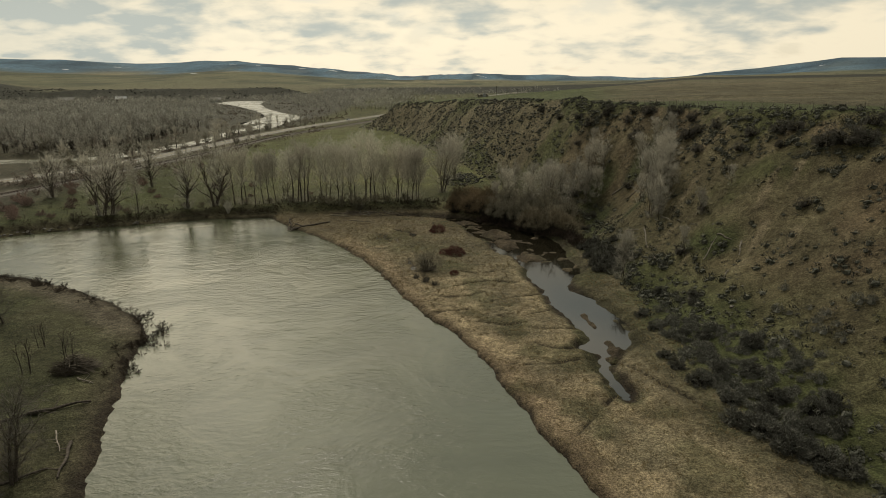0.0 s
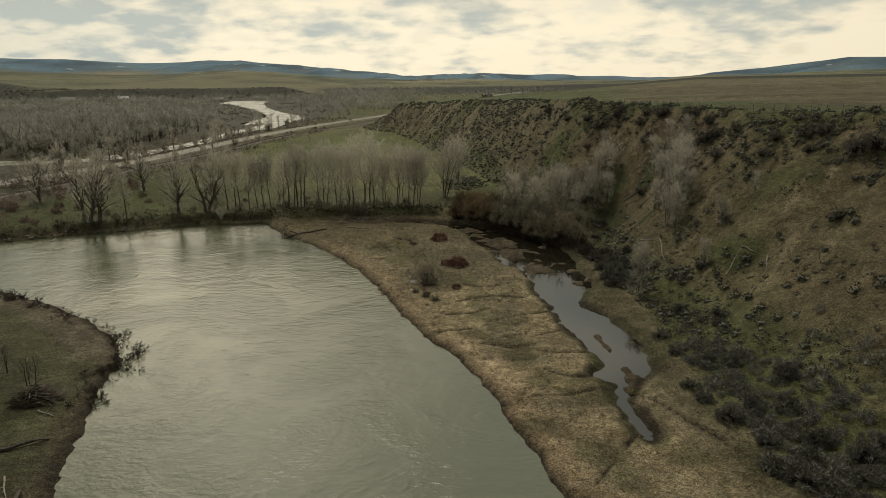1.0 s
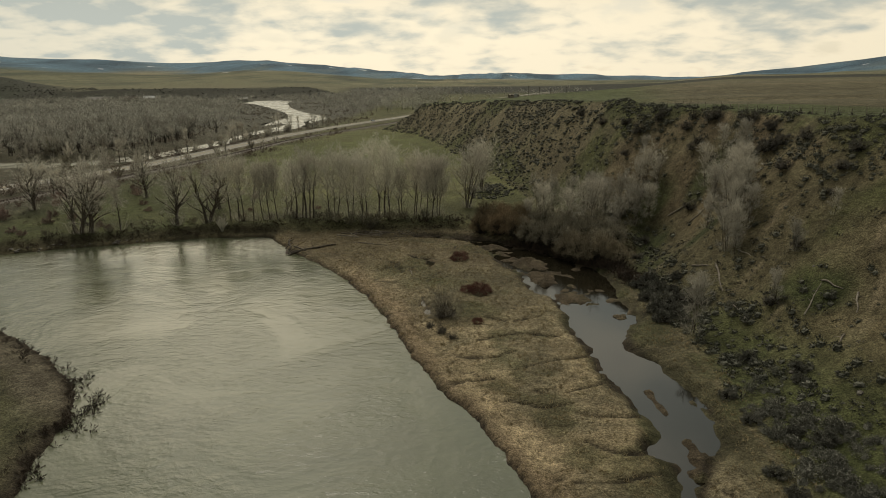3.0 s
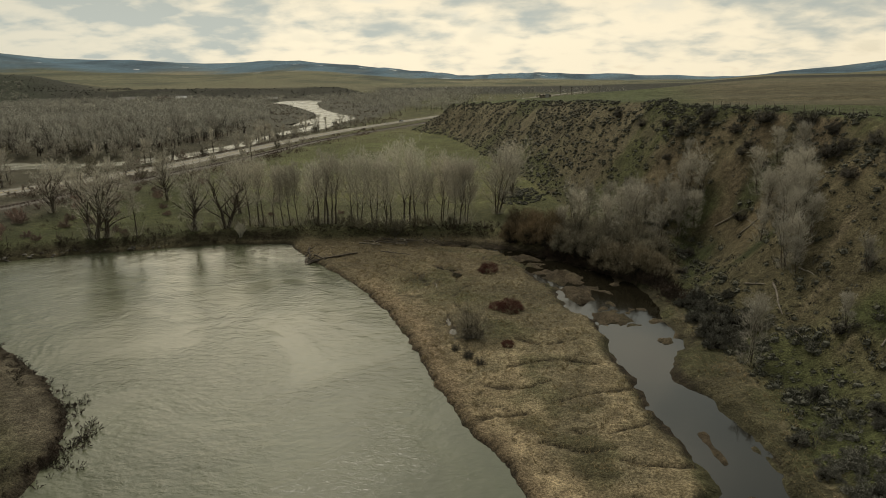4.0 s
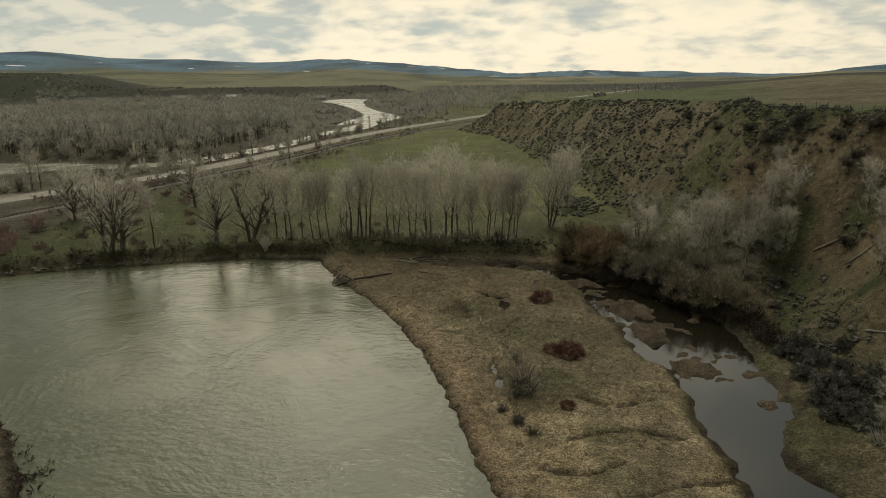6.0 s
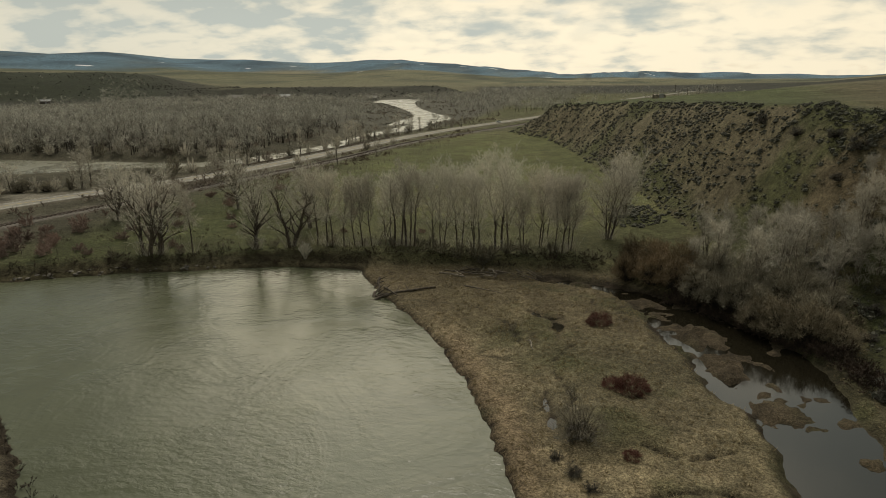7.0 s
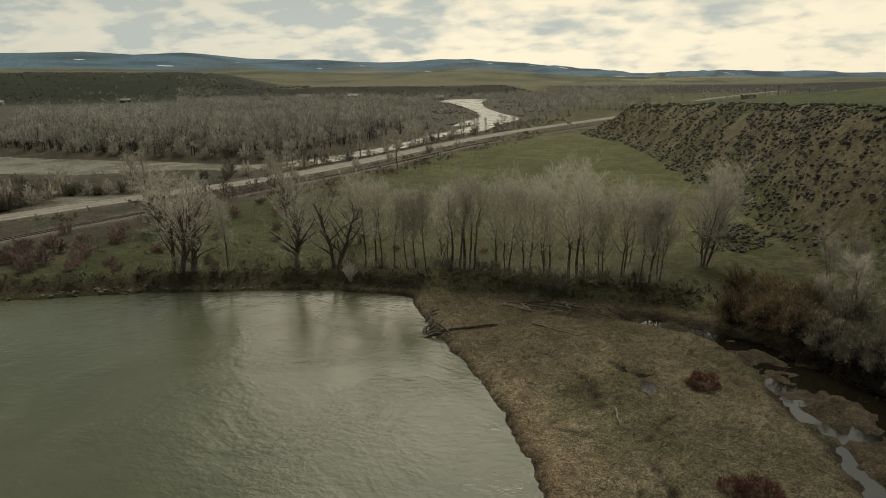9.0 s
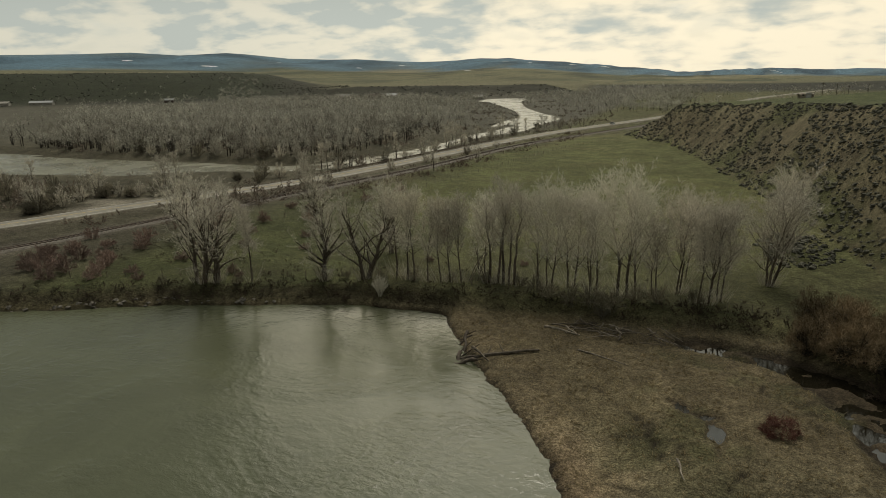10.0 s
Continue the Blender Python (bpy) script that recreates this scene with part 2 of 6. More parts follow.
M_CAR = grained("silver_car_paint", (0.50, 0.51, 0.52), (0.62, 0.63, 0.64), 0.5, 0.25, 0.0)
M_GLASS = grained("dark_car_glass", (0.01, 0.011, 0.012), (0.02, 0.021, 0.022), 0.5, 0.08, 0.0)
M_TYRE = grained("black_rubber", (0.012, 0.012, 0.012), (0.03, 0.03, 0.03), 2.0, 0.85, 0.0)
M_ROOF = grained("grey_metal_roof", (0.30, 0.31, 0.32), (0.5, 0.51, 0.52), 0.8, 0.45, 0.0)
M_BARN = grained("dark_barn_boards", (0.05, 0.04, 0.035), (0.12, 0.095, 0.08), 0.8, 0.9, 0.0)


# ---- the lie of the land ----
def lattice(ix, iy, seed):
    h = (ix.astype(np.int64) * 374761393 + iy.astype(np.int64) * 668265263 + seed * 974711) & 0xFFFFFFFF
    h = ((h ^ (h >> 13)) * 1274126177) & 0xFFFFFFFF
    return ((h ^ (h >> 16)) & 0xFFFF) / 32767.5 - 1.0


def value_noise(x, y, seed):
    ix, iy = np.floor(x), np.floor(y)
    u, v = x - ix, y - iy
    u, v = u * u * (3 - 2 * u), v * v * (3 - 2 * v)
    a, b = lattice(ix, iy, seed), lattice(ix + 1, iy, seed)
    c, d = lattice(ix, iy + 1, seed), lattice(ix + 1, iy + 1, seed)
    return (a * (1 - u) + b * u) * (1 - v) + (c * (1 - u) + d * u) * v


def fbm(x, y, size, octaves=4, seed=0):
    total, amp, s = 0.0, 1.0, size
    for k in range(octaves):
        total = total + amp * value_noise(x / s + 17.3 * k, y / s - 9.1 * k, seed + k)
        amp, s = amp * 0.5, s * 0.5
    return total / (2 - 0.5 ** (octaves - 1))


def smooth(a, b, v):
    t = np.clip((v - a) / (b - a), 0, 1)
    return t * t * (3 - 2 * t)


def rounded(pts, steps=5, closed=False):
    """A smooth curve through the corner points."""
    p = [np.array(q, float) for q in pts]
    n, out = len(p), []
    for i in range(n if closed else n - 1):
        a, b, c, d = (p[(i + k) % n] if closed else p[min(max(i + k, 0), n - 1)] for k in (-1, 0, 1, 2))
        for s in range(steps):
            t = s / steps
            out.append(0.5 * (2 * b + (c - a) * t + (2 * a - 5 * b + 4 * c - d) * t * t + (3 * b - a - 3 * c + d) * t ** 3))
    if not closed:
        out.append(p[-1])
    return np.array(out)


def edge_distance(x, y, pts, closed):
    """Distance to a polyline and the arc length of the nearest place on it."""
    best, where, run = np.full(x.shape, 1e18), np.zeros(x.shape), 0.0
    for i in range(len(pts) if closed else len(pts) - 1):
        a, b = pts[i], pts[(i + 1) % len(pts)]
        ex, ey = b[0] - a[0], b[1] - a[1]
        size = math.hypot(ex, ey) + 1e-9
        t = np.clip(((x - a[0]) * ex + (y - a[1]) * ey) / size ** 2, 0, 1)
        d = (x - a[0] - t * ex) ** 2 + (y - a[1] - t * ey) ** 2
        nearer = d < best
        best = np.where(nearer, d, best)
        where = np.where(nearer, run + t * size, where)
        run += size
    return np.sqrt(best), where


def inside(x, y, pts):
    odd = np.zeros(x.shape, bool)
    for i in range(len(pts)):
        (ax, ay), (bx, by) = pts[i], pts[(i + 1) % len(pts)]
        if ay != by:
            odd ^= ((ay > y) != (by > y)) & (x < (bx - ax) * (y - ay) / (by - ay) + ax)
    return odd


def signed(x, y, pts):
    """Distance to a closed outline, positive inside."""
    d, _ = edge_distance(x, y, pts, True)
    return np.where(inside(x, y, pts), d, -d)


BAR_SHORE = [(44, -40), (30, 10), (20, 36), (14, 50), (11, 58), (7, 73), (3, 85), (-4, 98), (-9, 111), (-17, 129), (-27, 145), (-37, 157), (-42, 165), (-47, 171)]
FAR_SHORE = [(-57, 170.5), (-66, 168.5), (-79, 163.5), (-91, 159), (-103, 152.5), (-115, 147), (-140, 133), (-180, 108), (-260, 60)]
LEFT_SHORE = [(-260, 5), (-200, 45), (-130, 92), (-100, 112), (-84, 118), (-73, 114.5), (-62, 108), (-53, 101), (-46, 94), (-43, 88), (-41, 79), (-38, 70), (-35, 60), (-32, 50), (-31, 40), (-32, 10), (-40, -40)]
RIVER = rounded(BAR_SHORE + FAR_SHORE + LEFT_SHORE, 5, True)
SLOUGH = rounded([(20.4, 67), (19.8, 72), (18.9, 75), (19.6, 78), (20.0, 80.5), (18.4, 82), (19.8, 84), (20.2, 87.5), (19.2, 91), (18.2, 94), (17.2, 98), (17.0, 103.5), (16.2, 108.5), (15.2, 113), (15.0, 120), (14.2, 126.5), (11.8, 131),
                  (10.2, 137), (8.2, 144.5), (5.8, 150), (4.8, 155), (3.0, 160), (0.4, 163.6), (-2.0, 166.4), (-7, 168.2), (-12, 170), (-10, 171.4), (-2, 170.4), (3, 168), (8, 165.6), (12.4, 161.4), (16, 157.6), (19.2, 153), (22, 149), (24.2, 144.6),
                  (25, 139.5), (25.2, 133), (25.4, 127), (26.4, 119), (24.4, 114.5), (22.9, 111), (22.6, 106.8), (24.5, 103.5), (25.8, 99), (26.4, 94), (26.4, 87), (26.0, 83), (24, 80.6), (22.2, 77.5), (21.5, 73), (21.6, 67.5)], 3, True)
# mud ribbons and grassy islets that break the slough's surface: line, half-width, height
SHOALS = (([(12.4, 151), (14.4, 146), (15.2, 139), (15.6, 133), (17.5, 128), (20.5, 125.4)], 1.5, 0.60), ([(6, 158), (9, 153), (11, 147), (12, 140)], 0.9, 0.42), ([(25.4, 121.5), (22.4, 119.8)], 1.0, 0.45),
          ([(22.9, 84.6), (22.9, 81.2), (21.9, 78.6)], 0.75, 0.62), ([(21.4, 95), (21.8, 92.4), (22.3, 90)], 0.6, 0.52), ([(0, 167), (4, 164), (8, 160.6)], 0.8, 0.45), ([(17, 143), (19.6, 138), (21, 132)], 0.8, 0.42), ([(11.8, 142), (13.0, 136), (15.0, 130), (16.4, 124.5)], 0.9, 0.46))
UPPER = rounded([(-480, 230), (-350, 240), (-269, 253), (-230, 260), (-208, 266), (-187, 281), (-159, 292), (-148, 306), (-139, 328), (-135, 372), (-138, 434), (-132, 486),
                 (-136, 570), (-136, 622), (-150, 662), (-178, 718), (-225, 832), (-277, 998), (-300, 1100), (-350, 1100), (-338, 1003), (-307, 962), (-216, 770),
                 (-174, 655), (-169, 597), (-160, 520), (-155, 448), (-152, 415), (-158, 376), (-164, 346), (-175, 318), (-197, 317), (-252, 317), (-295, 313), (-368, 321), (-480, 300)], 3, True)
NORTH = rounded(FAR_SHORE[::-1] + [(-47, 171.5), (-30, 173.5), (-13, 174.5), (-4, 174.5), (6, 169), (16, 159), (24, 151), (32, 153), (40, 170), (60, 300)], 4)
NORTH_SIDE = list(map(tuple, NORTH)) + [(4000, 300), (4000, 6000), (-6000, 6000), (-6000, 60)]
FOOT = rounded([(48, 0), (40, 35), (35.5, 50), (32, 60), (30, 70), (29, 80), (29, 92), (30, 105), (29, 118), (27, 130), (28, 142), (33, 154), (30, 168), (23, 183), (17, 203), (13, 222), (9, 243), (4, 267),
                (-3, 292), (-14, 340), (-30, 405), (-52, 447), (-60, 464), (-46, 500), (-30, 550), (0, 640), (60, 800), (150, 1000), (260, 1250)], 3)
FOOT = np.vstack([[(60, -300)], FOOT, [(900, 3000), (5000, 5000), (5000, -300)]])
RIM = rounded([(88, 0), (84, 60), (78, 98), (69, 117), (62, 134), (58.5, 150), (53, 173), (46.5, 192), (39, 222), (31, 250), (25, 285), (16, 328), (4, 366), (-10, 404), (-24, 434), (-32, 455), (-18, 490), (10, 540), (40, 640),
               (100, 800), (190, 1000), (300, 1250)], 3)
RIM = np.vstack([[(98, -300)], RIM, [(940, 3000), (5200, 5200), (5200, -320)]])
ROAD = rounded([(-215, 105), (-190, 145), (-168, 184), (-160, 205), (-151, 228), (-141, 252), (-133, 280), (-127, 312), (-121, 354), (-113, 410), (-98, 478), (-76, 550), (-50, 630), (-18, 760), (15, 930), (45, 1030), (85, 1140), (140, 1300)], 6)
RAIL = rounded([(-178, 95), (-155, 138), (-143, 170), (-138, 190), (-130, 222), (-121, 266), (-115, 292), (-109, 330), (-102, 386), (-88, 440), (-62, 520), (-40, 590), (-10, 700)], 6)
APRON = [(-176, 220), (-168, 218), (-158, 228), (-148, 246), (-150, 232), (-160, 208), (-164, 200), (-169, 208)]

SKYLINE = ([-90, -55, -47, -43, -38, -33, -28, -22.6, -20, -17.2, -12.7, -10.8, -8, -3.8, 0.4, 4.5, 8, 13.4, 15.7, 18.7, 22, 26.6, 30.2, 33, 90],
           [1.9, 1.95, 2.05, 1.8, 1.88, 1.55, 1.33, 1.15, 1.48, 1.4, 1.05, 0.8, 0.5, 0.1, 0.16, 0.1, -0.1, -0.17, -0.37, -0.36, 0.03, 0.5, 0.9, 0.85, 1.0])


def land(x, y):
    """Height of the ground, and how much of it is water's edge, north bank, slope and plateau."""
    wob = 0.5 * fbm(x, y, 5.0, 4, 3) + 0.35 * fbm(x, y, 1.7, 2, 9)
    river = signed(x, y, RIVER) + wob * 1.25
    slough = signed(x, y, SLOUGH) + wob * 1.6
    upper = signed(x, y, UPPER) + 2.5 * fbm(x, y, 18.0, 3, 5)
    upper = upper - 26 * np.exp(-((x + 152 - 0.05 * (y - 540)) / 7) ** 2 - ((y - 535) / 48) ** 2)
    north = smooth(-1.0, 4.5, signed(x, y, np.array(NORTH_SIDE)) + wob)
    shore = -river
    z = 0.5 * smooth(0, 0.7, shore) + 0.30 * smooth(0, 14, shore) + north * (1.2 * smooth(0, 5, shore) + 0.35)
    z = z + 0.10 * fbm(x, y, 6.0, 4, 11) + 0.25 * north * fbm(x, y, 30.0, 3, 13)
    z = z + 0.16 * fbm(x, y, 1.7, 2, 12) * (1 - north) * smooth(0.6, 2.0, shore) * smooth(205, 190, y)
    z = z + 0.0012 * np.clip(y - 500, 0, 1500) * north
    # bluff and plateau
    fd, _ = edge_distance(x, y, FOOT, True)
    rd, _ = edge_distance(x, y, RIM, True)
    in_foot, in_rim = inside(x, y, FOOT), inside(x, y, RIM)
    f = np.where(in_rim, 1.0, np.where(in_foot, fd / (fd + rd + 1e-6), 0.0))
    bend = smooth(240, 150, y)
    rise = bend * (0.45 * f ** 1.6 + 0.55 * smooth(0.05, 1.0, f)) + (1 - bend) * (0.6 * f + 0.4 * smooth(0, 1, f))
    top = np.interp(y, [-300, 60, 110, 150, 190, 250, 300, 350, 400, 455, 500, 600, 1000], [32, 30.5, 29.6, 28.2, 28, 25.6, 24, 22.3, 20, 17.6, 14, 11, 12])
    gully = fbm(x * 0.35 + y * 0.1, y, 16.0, 3, 21)
    inside_rim = np.where(in_rim, rd, 0.0)
    z = z + (top - 0.8) * rise + (1.5 + 1.1 * bend) * gully * np.sin(np.pi * np.clip(f, 0, 1)) * np.where(f > 0, 1, 0) + 0.010 * np.clip(inside_rim - 5, 0, 1500) + 0.07 * np.clip(inside_rim - 5, 0, 130) * smooth(330, 480, y)
    z = z + 0.35 * fbm(x, y, 4.0, 3, 23) * np.sin(np.pi * f)
    # far terraces, hills and mountains
    az, r = np.degrees(np.arctan2(x, y - 40)), np.hypot(x, y - 40)
    hill = np.interp(az, [-180, -90, -56, -45, -38, -36, -33.4, -31, -29], [45, 60, 57, 55, 52, 46, 24, 6, 0]) * smooth(1240, 1640, r + 60 * fbm(x, y, 160.0, 3, 31))
    roll = fbm(x, y, 420.0, 4, 33)
    e1 = np.interp(az, [-60, -29, -22, -12, -8, -3, 5, 10, 40], [-0.6, -0.9, -0.62, -0.85, -1.1, -1.2, -1.0, -0.85, -0.5])
    e2 = np.interp(az, [-60, -45, -30, -24, -17, -12.7, -8, 0, 8, 18, 24, 33, 60], [0.9, 0.8, 0.5, 0.34, 0.45, 0.2, -0.25, -0.35, -0.5, -0.6, -0.45, 0.0, 0.2])
    e3 = np.interp(az, *SKYLINE) + 0.10 * fbm(az, az * 0, 5.0, 3, 45) + 0.09 * fbm(az, az * 0, 1.3, 3, 46)
    z1, z2, z3 = (36 + k * np.tan(np.radians(e)) for k, e in ((1800, e1), (2900, e2), (4250, e3)))
    z1, z2 = np.maximum(z1, 6), np.maximum(z2, 8)
    far = np.where(r < 1800, z1 * smooth(1600, 1790, r), np.where(r < 2900, z1 + (z2 - z1) * (r - 1800) / 1100, z2 + (z3 - z2) * smooth(2900, 4250, r) ** 0.8))
    far = far + smooth(1900, 3200, r) * (7 * roll + 5 * fbm(x, y, 130.0, 3, 37)) * smooth(4600, 3600, r) + smooth(2900, 3500, r) * (5 * fbm(x, y, 90.0, 3, 39) + 30 * fbm(x, y, 300.0, 3, 38) * smooth(4150, 3700, r))
    z = np.where(r > 1200, np.maximum(np.maximum(z, hill), far), z)
    low = smooth(-130, -20, upper) * smooth(420, 520, y)
    z = z * (1 - low) + 0.4 * low
    step = np.interp(az, [-37, -33.5, -30, -14, -11], [0, 19, 19.5, 18, 0]) * smooth(1225, 1285, r + 45 * fbm(x, y, 110.0, 3, 47))
    z = np.where(r > 1100, np.maximum(z, step + 0.9 * fbm(x, y, 60.0, 3, 48) * smooth(2, 8, step)), z)
    # water
    depth = 1.6 * smooth(0, 3.0, river) + 0.45 * smooth(-0.6, 1.6, slough) * (1 + (0.5 + 1.2 * smooth(110, 130, y)) * fbm(x, y, 6.0, 3, 41) + (0.4 + 1.5 * smooth(112, 140, y)) * fbm(x, y, 2.6, 3, 42)) + 2.6 * smooth(-5.0, 3.0, upper)
    z = z - depth - 0.62 * smooth(-1.6, 0.1, slough) - np.where(river > 0, 0.1, 0)
    for pts, half, lift in SHOALS:
        d = edge_distance(x, y, rounded(pts, 3), False)[0] + 1.5 * half * fbm(x, y, 1.7, 4, 43)
        z = z + lift * smooth(1.25 * half, 0.1 * half, d) * (slough > 0)
    return z, river, slough, upper, north, f, inside_rim, az, r


def graded(lo, hi, bands, left, right):
    """Grid lines: even steps within the bands (start, step), the last one an end; wider outward."""
    mid = np.concatenate([np.arange(a, b - 0.3 * step, step) for (a, step), (b, _) in zip(bands, bands[1:])])
    up, d = [mid[-1]], bands[-2][1]
    while up[-1] < hi:
        d *= right
        up.append(up[-1] + d)
    down, d = [mid[0]], bands[0][1]
    while down[-1] > lo:
        d *= left
        down.append(down[-1] - d)
    return np.concatenate([down[:0:-1], mid, up[1:]])


GX = graded(-4900, 4900, ((-95, 0.9), (-45, 0.75), (-10, 0.48), (30, 0.8), (70, 0)), 1.075, 1.1)
GY = graded(-3000, 4950, ((45, 0.65), (66, 0.48), (120, 0.72), (200, 0)), 1.3, 1.055)
XX, YY = np.meshgrid(GX, GY)
ZZ, RIV, SLO, UPR, NOR, FRAC, INRIM, AZ, RR = land(XX, YY)
road_d, road_s = edge_distance(XX, YY, ROAD, False)
rail_d, rail_s = edge_distance(XX, YY, RAIL, False)
apron_d = -signed(XX, YY, np.array(APRON, float))


def along(line, floor):
    """Smooth heights along a way, from the ground under it."""
    seg = np.hypot(*np.diff(line, axis=0).T)
    s = np.concatenate([[0], np.cumsum(seg)])
    return s, np.full(len(s), floor) + 0.004 * np.clip(line[:, 1] - 560, 0, 600)


ROAD_S, ROAD_Z = along(ROAD, 2.55)
RAIL_S, RAIL_Z = along(RAIL, 2.35)
RILLS = ([(7.8, 100), (11.3, 102.3), (16, 103.5)], [(8, 94.6), (10.3, 93.5), (13, 94.2), (16.6, 96.2)], [(2, 109), (8, 111), (13, 110)], [(-6, 121), (-4, 126), (-7, 134), (-5, 141)], [(12.6, 89), (15.5, 88), (18.6, 88.4)], [(12.6, 83.4), (15.8, 81), (18.4, 81.6)],
         [(22.0, 78), (23.5, 74.8), (25.5, 71), (28, 66), (30, 60)], [(14, 60), (19, 67), (21, 68)], [(5, 92), (9, 90.4), (12, 91)], [(9, 77), (13, 76.4), (18.6, 78)], [(-2, 104), (3, 103), (7, 105.4)], [(24, 98), (26.6, 93), (27.2, 88)], [(11, 118), (7, 116), (3, 118)], [(-1, 96), (4, 97.5)], [(-20, 153), (-15, 148), (-12, 141)])
rill_w = np.zeros(XX.shape)
for pts in RILLS:
    rill_w = np.maximum(rill_w, smooth(0.40, 0.10, edge_distance(XX, YY, rounded(pts, 4), False)[0] + 0.42 * fbm(XX, YY, 1.7, 3, 88)))
ZZ = ZZ - 0.28 * rill_w
POOLS = [(-7.3, 147.2, 0.7, 2.6, 0.2), (-8.3, 150.6, 1.2, 0.6, 0.0), (-11.0, 152.2, 0.5, 1.0, 0.5), (-6.9, 124.6, 0.42, 1.7, 0.15), (-5.9, 120.4, 0.42, 1.5, 0.15), (-18.5, 167.6, 1.6, 0.5, 0.0)]
POOL_Z = (0.46, 0.46, 0.46, 0.46, 0.46, 0.5)
pool_w = np.zeros(XX.shape)
for (px, py, pa, pb, turn), level in zip(POOLS, POOL_Z):
    c, s = math.cos(turn), math.sin(turn)
    u, v = ((XX - px) * c + (YY - py) * s) / pa, ((YY - py) * c - (XX - px) * s) / pb
    d = np.hypot(u, v) + 1.1 * fbm(XX, YY, 1.5, 2, 86)
    k = smooth(1.9, 1.1, d)
    ZZ = ZZ * (1 - k) + (level - 0.22 * smooth(1.25, 0.6, d) + 0.05) * k
    pool_w = np.maximum(pool_w, smooth(1.7, 1.0, d))
w = smooth(13, 6.5, road_d)
ZZ = ZZ * (1 - w) + (np.interp(road_s, ROAD_S, ROAD_Z) - 0.12) * w
w = smooth(8, 3.2, rail_d)
ZZ = ZZ * (1 - w) + (np.interp(rail_s, RAIL_S, RAIL_Z) - 0.15) * w
w = smooth(6, 0, apron_d)
ZZ = ZZ * (1 - w) + 2.43 * w


def sample(grid, x, y):
    """Bilinear look-up on the ground's own grid."""
    x, y = np.asarray(x, float), np.asarray(y, float)
    i = np.clip(np.searchsorted(GX, x) - 1, 0, len(GX) - 2)
    j = np.clip(np.searchsorted(GY, y) - 1, 0, len(GY) - 2)
    u, v = (x - GX[i]) / (GX[i + 1] - GX[i]), (y - GY[j]) / (GY[j + 1] - GY[j])
    return (grid[j, i] * (1 - u) + grid[j, i + 1] * u) * (1 - v) + (grid[j + 1, i] * (1 - u) + grid[j + 1, i + 1] * u) * v


def ground_z(x, y):
    return float(sample(ZZ, x, y))


def blend(a, colour, w):
    w = np.clip(w, 0, 1)[..., None]
    return a * (1 - w) + np.array(colour) * w


n1, n2, n3 = fbm(XX, YY, 9.0, 4, 51), fbm(XX, YY, 28.0, 4, 53), fbm(XX, YY, 3.0, 3, 55)
big = fbm(XX, YY, 150.0, 4, 57)
cover = np.zeros(XX.shape + (3,)) + np.array((0.190, 0.162, 0.104))
cover = blend(cover, (0.095, 0.089, 0.050), smooth(0.0, 0.6, n1 + 0.5 * n2 - 0.25 * smooth(5, 0, -RIV)))
cover = blend(cover, (0.255, 0.203, 0.13), smooth(0.1, 0.5, -n2 + 0.4 * n3) * 0.7)
band = smooth(11, 4, -RIV + 4 * n1) * smooth(178, 160, YY)
cover = blend(cover, (0.235, 0.19, 0.122), band * smooth(-0.4, 0.3, n3 + n1) * 0.85)
cover = blend(cover, (0.088, 0.076, 0.049), smooth(12, 24, -RIV + 3 * n2) * smooth(112, 135, YY) * 0.7)
cover = blend(cover, (0.225, 0.168, 0.108), smooth(5.0, 1.0, -RIV + 3 * n1) * (1 - NOR) * smooth(-25, -20, XX + 0.55 * (YY - 150) * (YY > 150)) * 0.75)
cover = blend(cover, (0.050, 0.040, 0.029), smooth(0.5, 0.15, -RIV + 0.25 * n3))
cover = blend(cover, (0.052, 0.041, 0.029), smooth(-1.0, -0.2, SLO + 0.8 * n3))
cover = blend(cover, (0.064, 0.050, 0.033), smooth(0.3, 1.2, SLO))
straw = smooth(132, 108, YY + 6 * n2) * smooth(-22, -16, XX) * (1 - NOR) * (FRAC <= 0) * smooth(1.0, 2.5, -RIV) * smooth(-0.8, -2.2, SLO)
cover = blend(cover, (0.315, 0.252, 0.158), straw * smooth(-0.35, 0.25, n1 + 0.5 * n3) * 0.62 * smooth(2, 10, edge_distance(XX, YY, FOOT, True)[0]))
on_bar = smooth(-22, -16, XX + 0.5 * np.clip(YY - 130, 0, 50)) * (1 - NOR) * (FRAC <= 0) * smooth(-0.6, -1.6, SLO) * smooth(0.8, 1.6, -RIV)
cover = cover * (1 + 0.38 * on_bar * smooth(165, 140, YY) * smooth(2, 10, edge_distance(XX, YY, FOOT, True)[0]))[..., None]
head = smooth(138, 150, YY) * (1 - smooth(0.0, 0.35, NOR)) * smooth(0.7, 1.8, -RIV) * smooth(-0.8, -2.0, SLO) * (FRAC <= 0) * smooth(-62, -50, XX)
cover = blend(cover, (0.185, 0.150, 0.094), head * (0.62 + 0.25 * n1))
far_side = smooth(21.5, 24.5, XX + 0.35 * np.clip(YY - 140, 0, 40) + 0.8 * n3) * smooth(78, 86, YY) * smooth(175, 160, YY) * (FRAC <= 0) * (1 - NOR)
cover = blend(cover, (0.088, 0.083, 0.046), far_side * (0.6 + 0.4 * n1))
foot_d = edge_distance(XX, YY, FOOT, True)[0]
cover = blend(cover, (0.088, 0.083, 0.046), smooth(6, 1, foot_d + 3 * n1) * smooth(110, 85, YY) * (FRAC <= 0) * 0.6)
